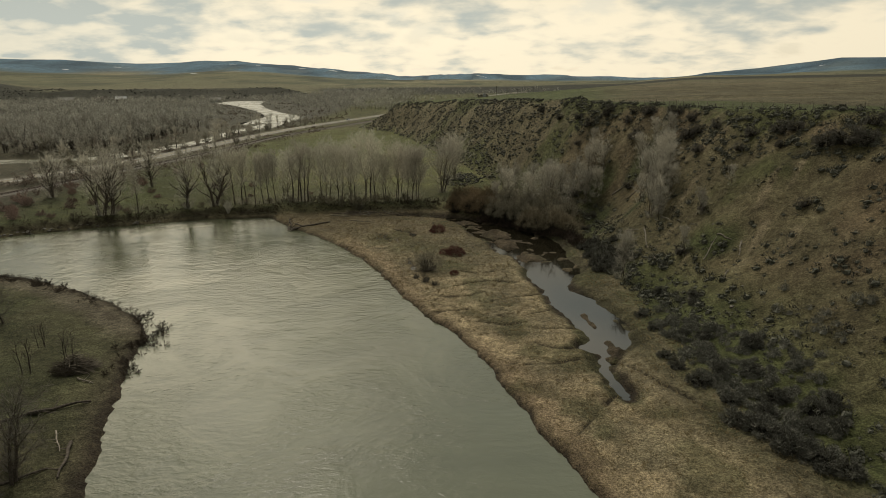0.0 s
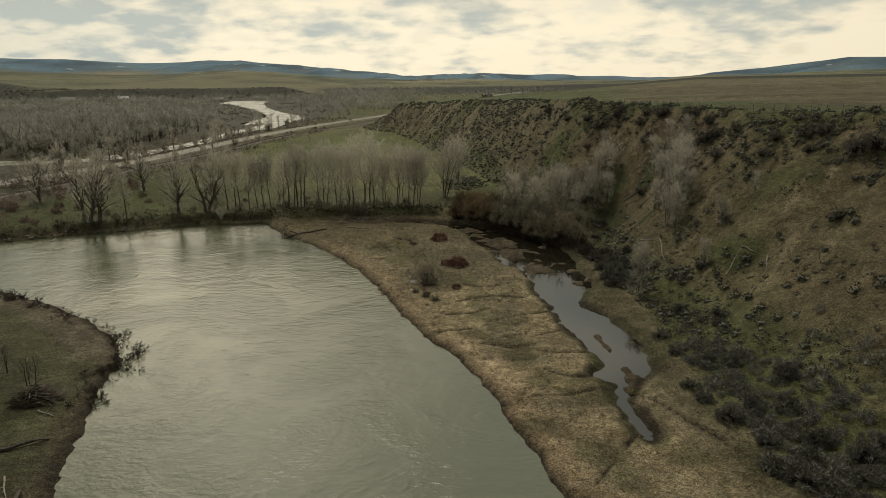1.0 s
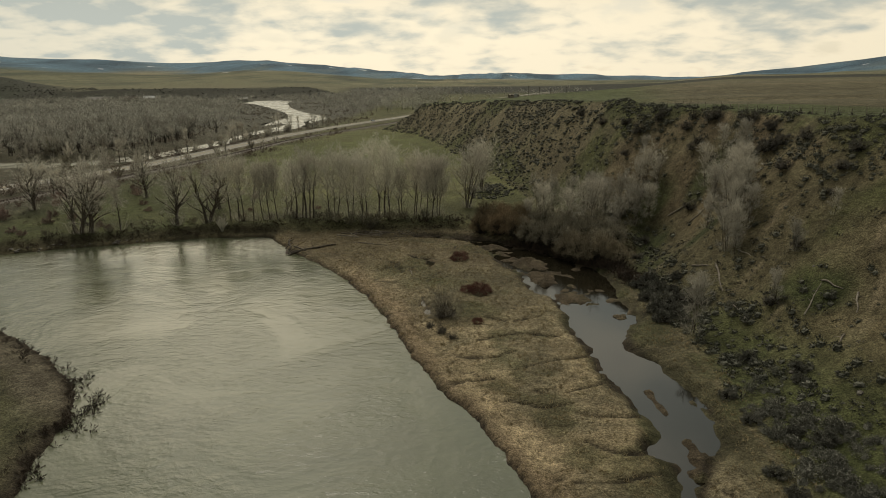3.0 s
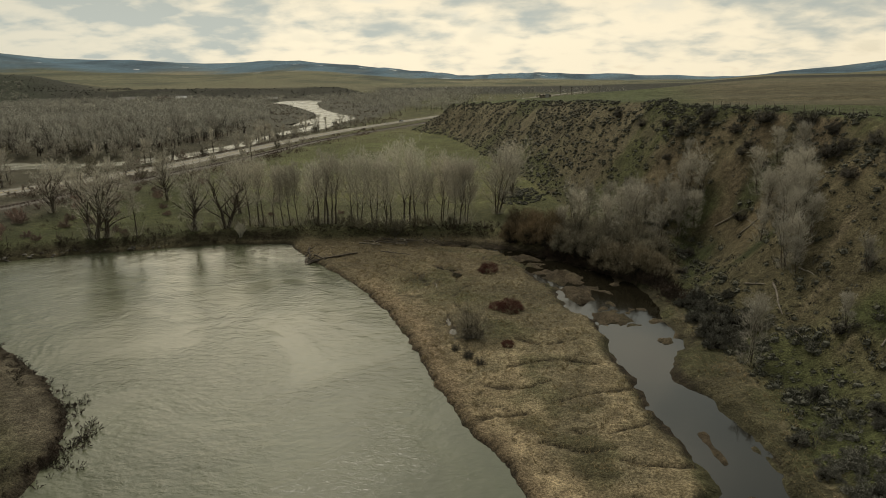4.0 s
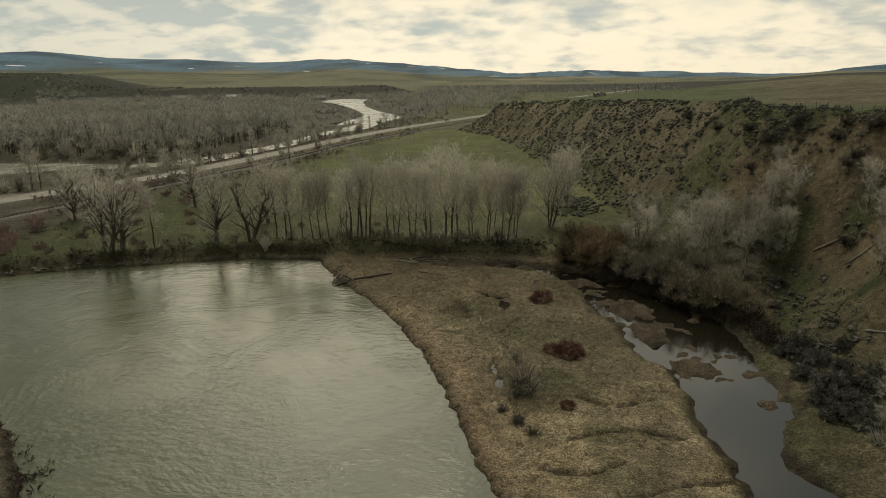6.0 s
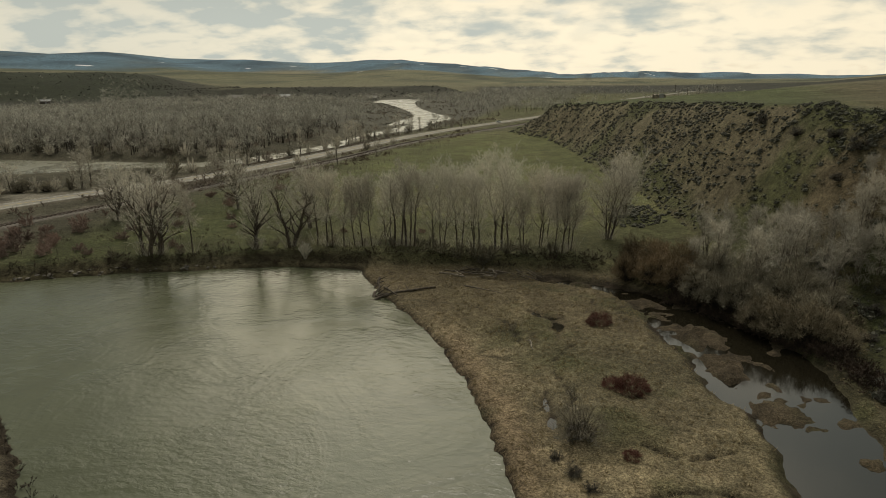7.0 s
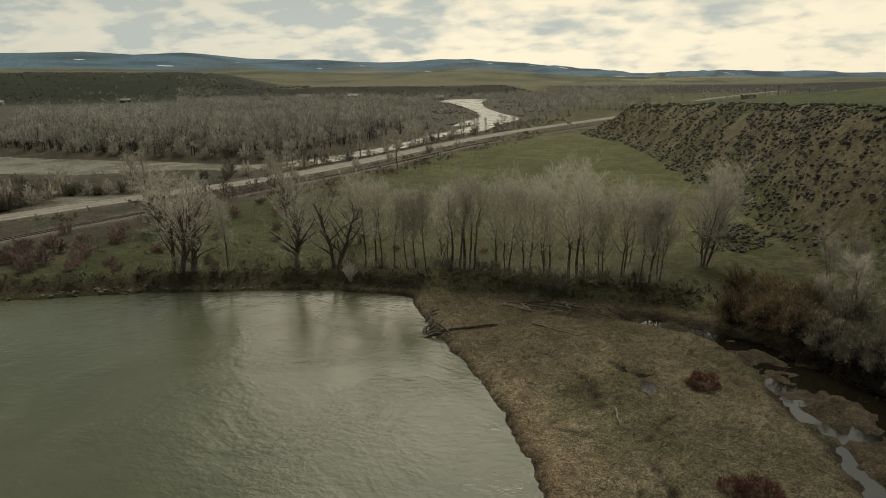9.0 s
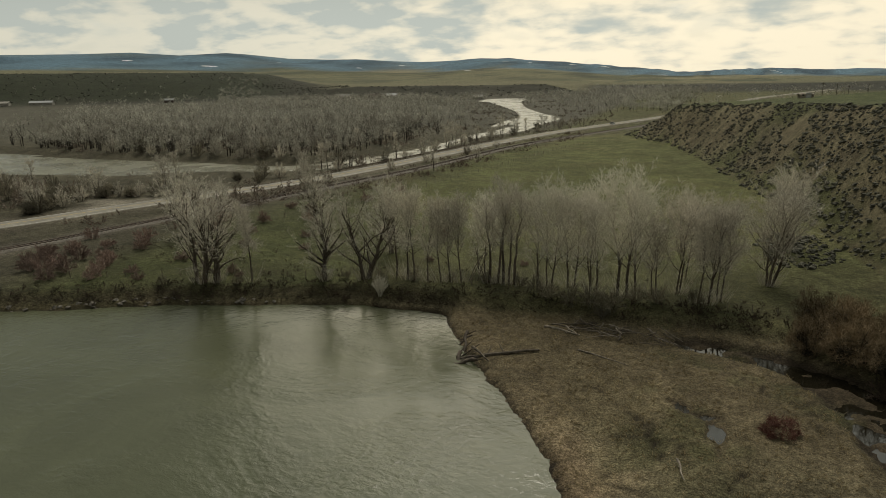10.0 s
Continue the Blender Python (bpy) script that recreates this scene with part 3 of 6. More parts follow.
cover = blend(cover, (0.085, 0.088, 0.042), smooth(0.1, 0.45, fbm(XX, YY, 5.0, 3, 54)) * smooth(-20, -14, XX) * (1 - NOR) * 0.6)
crack = np.abs(fbm(XX + 0.6 * YY, YY - 0.3 * XX, 8.0, 3, 81))
cover = blend(cover, (0.052, 0.043, 0.030), smooth(0.05, 0.012, crack) * smooth(-0.1, 0.25, fbm(XX, YY, 20.0, 3, 82)) * smooth(2, 5, -RIV) * (1 - NOR) * (FRAC <= 0) * smooth(-20, -14, XX) * 0.75)
left = smooth(-25, -30, XX) * (1 - NOR) * smooth(136, 128, YY)
cover = blend(cover, (0.077, 0.081, 0.042), left * (0.85 + 0.3 * n1))
cover = blend(cover, (0.100, 0.086, 0.056), left * smooth(5, 1, -RIV) * 0.8)
cover = blend(cover, (0.165, 0.142, 0.104), left * smooth(7.5, 4.0, -RIV + 1.5 * n3) * smooth(84, 92, YY) * 0.9)
cover = blend(cover, (0.058, 0.047, 0.033), left * smooth(1.7, 0.7, -RIV + 0.5 * n3))
flood = NOR * (1 - smooth(0.0, 0.06, FRAC))
cover = blend(cover, (0.100, 0.101, 0.048), flood)
cover = blend(cover, (0.118, 0.110, 0.057), flood * smooth(0.0, 0.5, n2 + 0.3 * n1))
cover = blend(cover, (0.080, 0.090, 0.038), flood * smooth(-45, -75, XX) * smooth(275, 225, YY) * (0.8 + 0.4 * n1))
woods_floor = flood * smooth(-105, -128, XX)
cover = blend(cover, (0.090, 0.083, 0.058), woods_floor)
cover = blend(cover, (0.10, 0.096, 0.075), woods_floor * smooth(420, 600, RR))
meadow = flood * smooth(-12, 18, YY - 208) * smooth(6, 14, rail_d) * smooth(-105, -85, XX + 0.05 * (YY - 260)) * smooth(480, 450, YY)
cover = blend(cover, (0.128, 0.137, 0.056), meadow * (0.85 + 0.25 * n2))
cover = blend(cover, (0.17, 0.15, 0.075), meadow * smooth(0.15, 0.5, fbm(XX * 0.6, YY, 24.0, 3, 61)) * 0.35)
cover = blend(cover, (0.062, 0.047, 0.034), NOR * smooth(6, 1, -RIV))
soil = smooth(0.0, 0.10, FRAC) * (1 - smooth(0.97, 1.0, FRAC))
cover = blend(cover, (0.138, 0.119, 0.070), soil)
cover = blend(cover, (0.175, 0.136, 0.085), soil * smooth(0.0, 0.45, n1 - 0.5 * n2) * 0.85)
cover = blend(cover, (0.172, 0.130, 0.079), soil * smooth(0.15, 0.4, fbm(XX, YY, 22.0, 3, 56)) * smooth(0.2, 0.5, FRAC) * 0.5)
cover = blend(cover, (0.148, 0.131, 0.082), soil * smooth(165, 215, YY + 8 * n2) * 0.75)
grassy = smooth(-0.05, 0.35, n2 + 0.35 * n3 + 0.55 * smooth(0.35, 0.05, FRAC) + 0.35 * smooth(0.75, 1.0, FRAC) + 0.1 * smooth(200, 260, YY) - 0.12)
cover = blend(cover, (0.084, 0.092, 0.037), soil * grassy * 0.85)
for (ax, ay), (bx, by) in (((43, 120), (39, 118.5)), ((45, 111.5), (40.5, 108)), ((52, 104), (49, 101)), ((57, 112), (53, 108.5)), ((36, 141), (32, 136)), ((39, 150), (34, 145)), ((50, 128), (46.5, 126)), ((54, 98), (50.5, 94)), ((60, 110), (57.5, 107.5)), ((47, 99), (44, 96.5))):
    scar = edge_distance(XX, YY, np.array([(ax, ay), (bx, by)], float), False)[0] + 0.5 * n3
    cover = blend(cover, (0.225, 0.185, 0.120), soil * smooth(1.0, 0.25, scar) * 0.8)
hollow = smooth(0.0, 0.05, FRAC) * smooth(0.50, 0.12, FRAC + 0.18 * n2) * smooth(108, 120, YY) * smooth(215, 190, YY)
cover = blend(cover, (0.066, 0.070, 0.034), hollow * (0.30 + 0.35 * smooth(-0.2, 0.2, n1)))
cover = blend(cover, (0.080, 0.094, 0.038), smooth(0.0, 0.04, FRAC) * smooth(0.45, 0.15, FRAC + 0.2 * n2) * smooth(128, 92, YY) * (0.45 + 0.4 * smooth(-0.2, 0.3, n1)))
for gx, gy, gr in ((46, 107, 3.2), (44.5, 110.5, 3.0), (36, 158, 6), (32, 150, 5), (40, 168, 5), (47, 158, 4), (42, 140, 3)):
    cover = blend(cover, (0.058, 0.072, 0.028), soil * smooth(1.3, 0.4, np.hypot(XX - gx, YY - gy) / gr + 0.5 * n3) * 0.85)
plate = smooth(0.97, 1.0, FRAC) * smooth(1300, 900, RR)
cover = blend(cover, (0.092, 0.106, 0.046), plate)
fielded = plate * smooth(26, 34, INRIM + 3 * n2) * smooth(0.18, 0.30, XX / np.maximum(YY, 1))
cover = blend(cover, (0.125, 0.110, 0.067), fielded)
cover = blend(cover, (0.18, 0.152, 0.098), fielded * smooth(0.1, 0.5, fbm(XX * 0.6, YY, 40.0, 3, 63)) * 0.5)
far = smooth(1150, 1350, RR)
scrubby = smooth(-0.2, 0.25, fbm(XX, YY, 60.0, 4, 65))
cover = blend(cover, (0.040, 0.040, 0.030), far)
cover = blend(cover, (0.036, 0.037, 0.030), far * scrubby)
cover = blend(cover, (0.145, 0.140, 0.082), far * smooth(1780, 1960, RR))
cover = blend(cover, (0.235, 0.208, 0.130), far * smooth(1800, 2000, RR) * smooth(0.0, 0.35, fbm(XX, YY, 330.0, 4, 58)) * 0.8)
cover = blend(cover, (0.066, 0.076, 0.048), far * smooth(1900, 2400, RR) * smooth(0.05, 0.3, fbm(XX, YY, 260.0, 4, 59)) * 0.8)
terrace = smooth(1190, 1220, RR) * smooth(3.0, 6.0, ZZ) * smooth(-37, -34, AZ) * smooth(-10, -12, AZ) * smooth(1600, 1500, RR)
cover = blend(cover, (0.040, 0.040, 0.029), terrace)
cover = blend(cover, (0.030, 0.036, 0.021), smooth(2.5, 6.0, ZZ) * smooth(600, 750, RR) * smooth(1750, 1600, RR) * smooth(-34, -37, AZ))
cover = blend(cover, (0.140, 0.134, 0.078), smooth(1310, 1360, RR + 30 * n2) * smooth(-32.5, -31, AZ) * smooth(-10, -12, AZ) * smooth(2000, 1850, RR))
cover = blend(cover, (0.165, 0.15, 0.096), smooth(1340, 1450, RR) * smooth(-32.5, -31, AZ) * smooth(-10, -12, AZ) * smooth(2000, 1850, RR) * smooth(0.0, 0.3, fbm(XX * 0.7, YY, 130.0, 3, 60)) * 0.7)
# olive-dark streaks put gully shading into the colour of the far benches
cover = blend(cover, (0.050, 0.060, 0.042), smooth(1950, 2200, RR) * smooth(0.0, 0.25, fbm(AZ * 70, RR * 0.5, 150.0, 4, 69)) * 0.8)
# blue distance haze painted into the base colour of the far mountains
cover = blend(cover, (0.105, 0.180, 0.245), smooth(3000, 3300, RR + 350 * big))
# dark forest and paler streaks that also paint shading onto the ridges
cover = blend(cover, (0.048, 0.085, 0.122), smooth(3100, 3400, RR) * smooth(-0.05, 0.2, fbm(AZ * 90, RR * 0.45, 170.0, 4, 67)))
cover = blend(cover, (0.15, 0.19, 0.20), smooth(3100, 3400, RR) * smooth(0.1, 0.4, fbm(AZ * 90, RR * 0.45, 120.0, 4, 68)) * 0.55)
cover = blend(cover, (0.105, 0.083, 0.056), smooth(0.5, 1.0, SLO) * (ZZ > -0.05) * (0.7 + 0.3 * n3))
cover = blend(cover, (0.16, 0.14, 0.11), smooth(9.5, 6.5, road_d) * 0.7 * (RIV < -1))
cover = blend(cover, (0.13, 0.115, 0.095), smooth(5.0, 3.0, rail_d))
cover = blend(cover, (0.24, 0.22, 0.18), smooth(2.0, 0.0, apron_d))
cover = blend(cover, (0.042, 0.034, 0.024), rill_w * 0.9)
cover = blend(cover, (0.075, 0.06, 0.042), pool_w)
cover = np.clip(cover, 0.02, 0.8)


def put_mesh(name, verts, faces, mats, smooth_faces=True, which=None):
    """A mesh from arrays: verts (n, 3) and faces (m, 3 or 4)."""
    verts, faces = np.ascontiguousarray(verts, np.float32), np.ascontiguousarray(faces, np.int32)
    me, k = bpy.data.meshes.new(name), faces.shape[1]
    me.vertices.add(len(verts))
    me.vertices.foreach_set("co", verts.ravel())
    me.loops.add(faces.size)
    me.loops.foreach_set("vertex_index", faces.ravel())
    me.polygons.add(len(faces))
    me.polygons.foreach_set("loop_start", np.arange(0, faces.size, k, dtype=np.int32))
    me.polygons.foreach_set("use_smooth", np.full(len(faces), smooth_faces))
    for m in mats:
        me.materials.append(m)
    if which is not None:
        me.polygons.foreach_set("material_index", np.ascontiguousarray(which, np.int32))
    me.update(calc_edges=True)
    return me


def grid_faces(nx, ny):
    j, i = np.meshgrid(np.arange(ny - 1), np.arange(nx - 1), indexing="ij")
    a = (j * nx + i).ravel()
    return np.stack([a, a + 1, a + nx + 1, a + nx], 1)


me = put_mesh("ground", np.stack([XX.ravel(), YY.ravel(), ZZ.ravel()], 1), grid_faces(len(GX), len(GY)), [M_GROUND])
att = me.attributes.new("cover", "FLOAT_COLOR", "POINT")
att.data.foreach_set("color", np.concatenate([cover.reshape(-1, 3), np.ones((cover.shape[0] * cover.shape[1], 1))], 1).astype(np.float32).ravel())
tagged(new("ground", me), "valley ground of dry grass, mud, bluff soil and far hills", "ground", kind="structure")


def sheet(name, outline, z, mat, label, category):
    """A level sheet of water inside an outline."""
    bm = bmesh.new()
    bm.faces.new([bm.verts.new((px, py, z)) for px, py in outline])
    bmesh.ops.triangulate(bm, faces=bm.faces)
    me = bpy.data.meshes.new(name)
    bm.to_mesh(me), bm.free()
    me.materials.append(mat)
    return tagged(new(name, me), label, category, kind="structure")


def swollen(outline, d):
    """The outline moved outward by d."""
    p = np.array(outline)
    t = np.roll(p, -1, 0) - np.roll(p, 1, 0)
    n = np.stack([t[:, 1], -t[:, 0]], 1) / (np.hypot(t[:, 0], t[:, 1])[:, None] + 1e-9)
    area = np.sum(p[:, 0] * np.roll(p[:, 1], -1) - np.roll(p[:, 0], -1) * p[:, 1])
    return p + n * d * (1 if area > 0 else -1)


sheet("river", swollen(RIVER, 2.0), 0.0, M_RIVER, "wide grey-green silty river with wind ripples", "river")
sheet("slough", swollen(SLOUGH, 1.2), 0.0, M_SLOUGH, "still dark backwater slough with muddy shallows", "slough")
sheet("upper_river", swollen(UPPER, 3.0), 0.0, M_UPPER, "pale river bend winding through bare woodland", "river")
for k, (px, py, pa, pb, turn) in enumerate(POOLS):
    ring = [(px + 1.5 * (pa * math.cos(a) * math.cos(turn) - pb * math.sin(a) * math.sin(turn)), py + 1.5 * (pa * math.cos(a) * math.sin(turn) + pb * math.sin(a) * math.cos(turn))) for a in np.arange(0, 6.28, 0.4)]
    sheet("puddle", ring, 0.47 - 0.008 * k, M_SLOUGH, "small still puddle in the wet grass", "puddle")


# ---- growing things ----
def part(name, mesh, parent, label=""):
    """One mesh object under a thing or a part."""
    ob = new(name, mesh)
    ob.parent = parent
    if label:
        ob["label"] = label
    return ob


class Shoots:
    """Collects tapered round pieces and turns them into arrays of vertices and triangles."""

    def __init__(self):
        self.rows = {}

    def add(self, p0, p1, r0, r1, sides=3):
        self.rows.setdefault((sides, r1 == 0), []).append((*p0, *p1, r0, r1))

    def path(self, pts, r0, r1, sides):
        n = len(pts) - 1
        for i in range(n):
            self.add(pts[i], pts[i + 1], r0 + (r1 - r0) * i / n, r0 + (r1 - r0) * (i + 1) / n, sides)

    def arrays(self):
        vs, fs, base = [], [], 0
        for (k, pointed), rows in self.rows.items():
            a = np.array(rows)
            p0, p1, r0, r1 = a[:, :3], a[:, 3:6], a[:, 6], a[:, 7]
            d = p1 - p0
            d = d / (np.linalg.norm(d, axis=1)[:, None] + 1e-9)
            ref = np.where(np.abs(d[:, 2:3]) > 0.8, np.array([[1.0, 0, 0]]), np.array([[0, 0, 1.0]]))
            u = np.cross(d, ref)
            u /= np.linalg.norm(u, axis=1)[:, None] + 1e-9
            v = np.cross(d, u)
            ang = 2 * np.pi * np.arange(k) / k
            if k == 1:
                turn = 2.4 * np.arange(len(a))
                w = (u * np.cos(turn)[:, None] + v * np.sin(turn)[:, None]) * r0[:, None]
                vs.append(np.stack([p0 - w, p0 + w, p1], 1).reshape(-1, 3))
                fs.append(np.arange(3 * len(a)).reshape(-1, 3) + base)
                base += 3 * len(a)
                continue
            ring = u[:, None] * np.cos(ang)[None, :, None] + v[:, None] * np.sin(ang)[None, :, None]
            low = p0[:, None] + ring * r0[:, None, None]
            n, i = len(a), np.arange(k)
            if pointed:
                pts = np.concatenate([low, p1[:, None]], 1)
                tri = np.stack([i, (i + 1) % k, np.full(k, k)], 1)
            else:
                pts = np.concatenate([low, p1[:, None] + ring * r1[:, None, None]], 1)
                tri = np.concatenate([np.stack([i, (i + 1) % k, k + i], 1), np.stack([(i + 1) % k, k + (i + 1) % k, k + i], 1)])
            m = pts.shape[1]
            fs.append((tri[None] + (np.arange(n) * m)[:, None, None]).reshape(-1, 3) + base)
            vs.append(pts.reshape(-1, 3))
            base += n * m
        return np.concatenate(vs), np.concatenate(fs)

    def kinds(self):
        """For each triangle of arrays(): 0 for stems, 1 for pointed twigs."""
        return np.concatenate([np.full(len(rows) * (k if pointed else 2 * k), 1 if pointed else 0) for (k, pointed), rows in self.rows.items()])

    def mesh(self, name, mat):
        v, f = self.arrays()
        return put_mesh(name, v, f, [mat], False)


def unit(v):
    return v / (np.linalg.norm(v) + 1e-9)


def bare_tree(rng, height, stems, spread, limbs, boughs, twigs, girth, fine, lowest=0.28, upright=0.9, droop=0.0):
    """Stems with limbs (first), and boughs with fine twigs (second)."""
    trunks, crown = [], Shoots()
    for s in range(stems):
        wood = Shoots()
        trunks.append(wood)
        a = rng.uniform(0, 6.28)
        off = 0.0 if stems == 1 else rng.uniform(0.2, 0.9)
        base = np.array([math.cos(a) * off, math.sin(a) * off, -0.3])
        lean = np.array([math.cos(a), math.sin(a), 0]) * spread * rng.uniform(0.3, 1.0)
        h = height * rng.uniform(0.82, 1.0)
        pts, kink = [], np.zeros(3)
        for i in range(8):
            u = i / 7
            kink = kink + np.array([rng.normal(0, 0.020), rng.normal(0, 0.020), 0]) * height
            pts.append(base + lean * height * u ** 1.3 + kink * u + np.array([0, 0, (h + 0.3) * u]))
        r0 = girth * rng.uniform(0.75, 1.1)
        for i in range(7):
            wood.add(pts[i], pts[i + 1], r0 * (1 - i / 7.6) + 0.02, r0 * (1 - (i + 1) / 7.6) + 0.02, 5)
        for b in range(limbs):
            u = lowest + (1 - lowest) * (b + rng.uniform(0, 1)) / limbs
            k = min(int(u * 7), 6)
            p = pts[k] + (pts[k + 1] - pts[k]) * (u * 7 - k)
            az = b * 2.4 + rng.uniform(-0.6, 0.6) + a
            L = height * (0.17 + 0.22 * (1 - abs(u - 0.35))) * rng.uniform(0.55, 1.15) * (1.12 - 0.5 * u)
            d = unit(np.array([math.cos(az), math.sin(az), upright * rng.uniform(0.6, 1.5)]))
            q, seg = [p], L / 3
            for j in range(3):
                d = unit(d + rng.normal(0, 0.16, 3) + np.array([0, 0, 0.16 - droop]))
                q.append(q[-1] + d * seg)
            r = (0.30 * r0 * (1 - u) + 0.025) * rng.uniform(0.8, 1.2)
            wood.path(q, r, r * 0.3, 4)
            for c in range(boughs):
                v = 0.25 + 0.75 * (c + rng.uniform(0, 1)) / boughs
                j = min(int(v * 3), 2)
                o = q[j] + (q[j + 1] - q[j]) * (v * 3 - j)
                e = unit(d + rng.normal(0, 0.8, 3) + np.array([0, 0, 0.15 - droop]))
                B = L * rng.uniform(0.20, 0.40) + 0.3
                end = o + e * B
                crown.add(o, end, fine * 1.0, fine * 0.4, 3)
                for t in range(twigs):
                    m = o + e * B * rng.uniform(0.2, 1.0)
                    g = unit(e + rng.normal(0, 0.55, 3) + np.array([0, 0, 0.25 - droop]))
                    crown.add(m, m + g * rng.uniform(0.35, 1.0) * (0.45 + 0.035 * height), fine * rng.uniform(0.7, 1.1), 0, 1)
    return trunks, crown


def cottonwood(rng, height, stems, crown_low, crown_wide, limbs, girth, twig=0.017, crooked=0.018, droop=0.0, density=1.0, heavy=1.0):
    """stems: (dx, dy, lean x, lean y, share of the height). Gives lower trunks, upper trunks with their limbs, and the twigs that haze the crown."""
    trunks, tops, crown = [], [], Shoots()
    for dx, dy, lx, ly, share in stems:
        wood, upper = Shoots(), Shoots()
        trunks.append(wood), tops.append(upper)
        h, kink, pts = height * share, np.zeros(3), []
        for i in range(10):
            u = i / 9
            kink = kink + np.array([rng.gauss(0, crooked), rng.gauss(0, crooked), 0]) * height
            pts.append(np.array([dx + lx * height * u ** 1.2, dy + ly * height * u ** 1.2, -0.3 + (h * 0.86 + 0.3) * u]) + kink * u)
        r0 = girth * rng.uniform(0.8, 1.15)
        for i in range(9):
            (wood if i < 4 else upper).add(pts[i], pts[i + 1], r0 * (1 - i / 9.8) ** 0.8 + 0.015, r0 * (1 - (i + 1) / 9.8) ** 0.8 + 0.015, 6 if i < 4 else 5)
        for k in range(38):
            a, r = rng.uniform(0, 6.28), 1.1 * math.sqrt(rng.random())
            o = np.array([dx + math.cos(a) * r, dy + math.sin(a) * r, -0.1])
            tip = o + np.array([math.cos(a) * 0.5, math.sin(a) * 0.5, 1.0]) * rng.uniform(0.07, 0.27) * height
            crown.add(o, tip, twig * 1.2, 0, 1)
            for t in range(2):
                m = o + (tip - o) * rng.uniform(0.3, 0.9)
                crown.add(m, m + unit(tip - o + rng.normal(0, 0.6, 3)) * rng.uniform(0.4, 0.9), twig, 0, 1)
        turn = rng.uniform(0, 6.28)
        for b in range(limbs):
            u = crown_low + (0.99 - crown_low) * ((b + rng.uniform(0, 1)) / limbs) ** 0.85
            k = min(int(u * 9), 8)
            p = pts[k] + (pts[k + 1] - pts[k]) * (u * 9 - k)
            v = (u - crown_low) / (1 - crown_low)
            az = turn + b * 2.4 + rng.uniform(-0.5, 0.5)
            L = crown_wide * (0.55 + 0.75 * math.sin(math.pi * min(1, 0.25 + 0.62 * v))) * rng.uniform(0.6, 1.1)
            rise = rng.uniform(0.7, 1.5) + 0.7 * v - 2 * droop
            d = unit(np.array([math.cos(az), math.sin(az), rise]))
            q = [p]
            for j in range(4):
                d = unit(d + rng.normal(0, 0.17, 3) + np.array([0, 0, 0.13 - droop]))
                q.append(q[-1] + d * L / 4)
            r = (0.26 * r0 * (1 - u) * heavy + 0.022) * rng.uniform(0.8, 1.3)
            (wood if u < 0.44 else upper).path(q, r, r * 0.3, 4)
            for c in range(7):
                w = 0.22 + 0.78 * (c + rng.uniform(0, 1)) / 7
                j = min(int(w * 4), 3)
                o = q[j] + (q[j + 1] - q[j]) * (w * 4 - j)
                e = unit(unit(q[j + 1] - q[j]) * 0.9 + rng.normal(0, 0.62, 3) + np.array([0, 0, 0.12 - droop]))
                B = L * rng.uniform(0.26, 0.5) * (1.15 - 0.4 * w) + 0.25
                crown.add(o, o + e * B, 0.024, 0.010, 3)
                for g in range(5):
                    a = o + e * B * rng.uniform(0.15, 1.0)
                    f = unit(e + rng.normal(0, 0.7, 3) + np.array([0, 0, 0.15 - droop]))
                    S = rng.uniform(0.35, 0.95) * (0.3 + 0.05 * height)
                    crown.add(a, a + f * S, twig * 1.1, 0, 1)
                    for t in range(max(1, round(6 * density))):
                        m = a + f * S * rng.uniform(0.1, 1.0)
                        n = unit(f + rng.normal(0, 0.6, 3) + np.array([0, 0, 0.25 - droop]))
                        crown.add(m, m + n * rng.uniform(0.3, 0.85), twig * rng.uniform(0.7, 1.1), 0, 1)
    return trunks, tops, crown


def cottonwood_thing(built, twig_mat, limb_mat):
    trunks, tops, crown = built
    root = new("cottonwood_tree")
    for wood in trunks:
        part("trunk", wood.mesh("trunk", M_BARK), root, "dark furrowed trunk")
    for upper in tops:
        part("upper_trunk", upper.mesh("upper_trunk", limb_mat), root, "paler branching upper trunk")
    part("crown", crown.mesh("crown", twig_mat), root, "fine haze of leafless twigs")
    return root


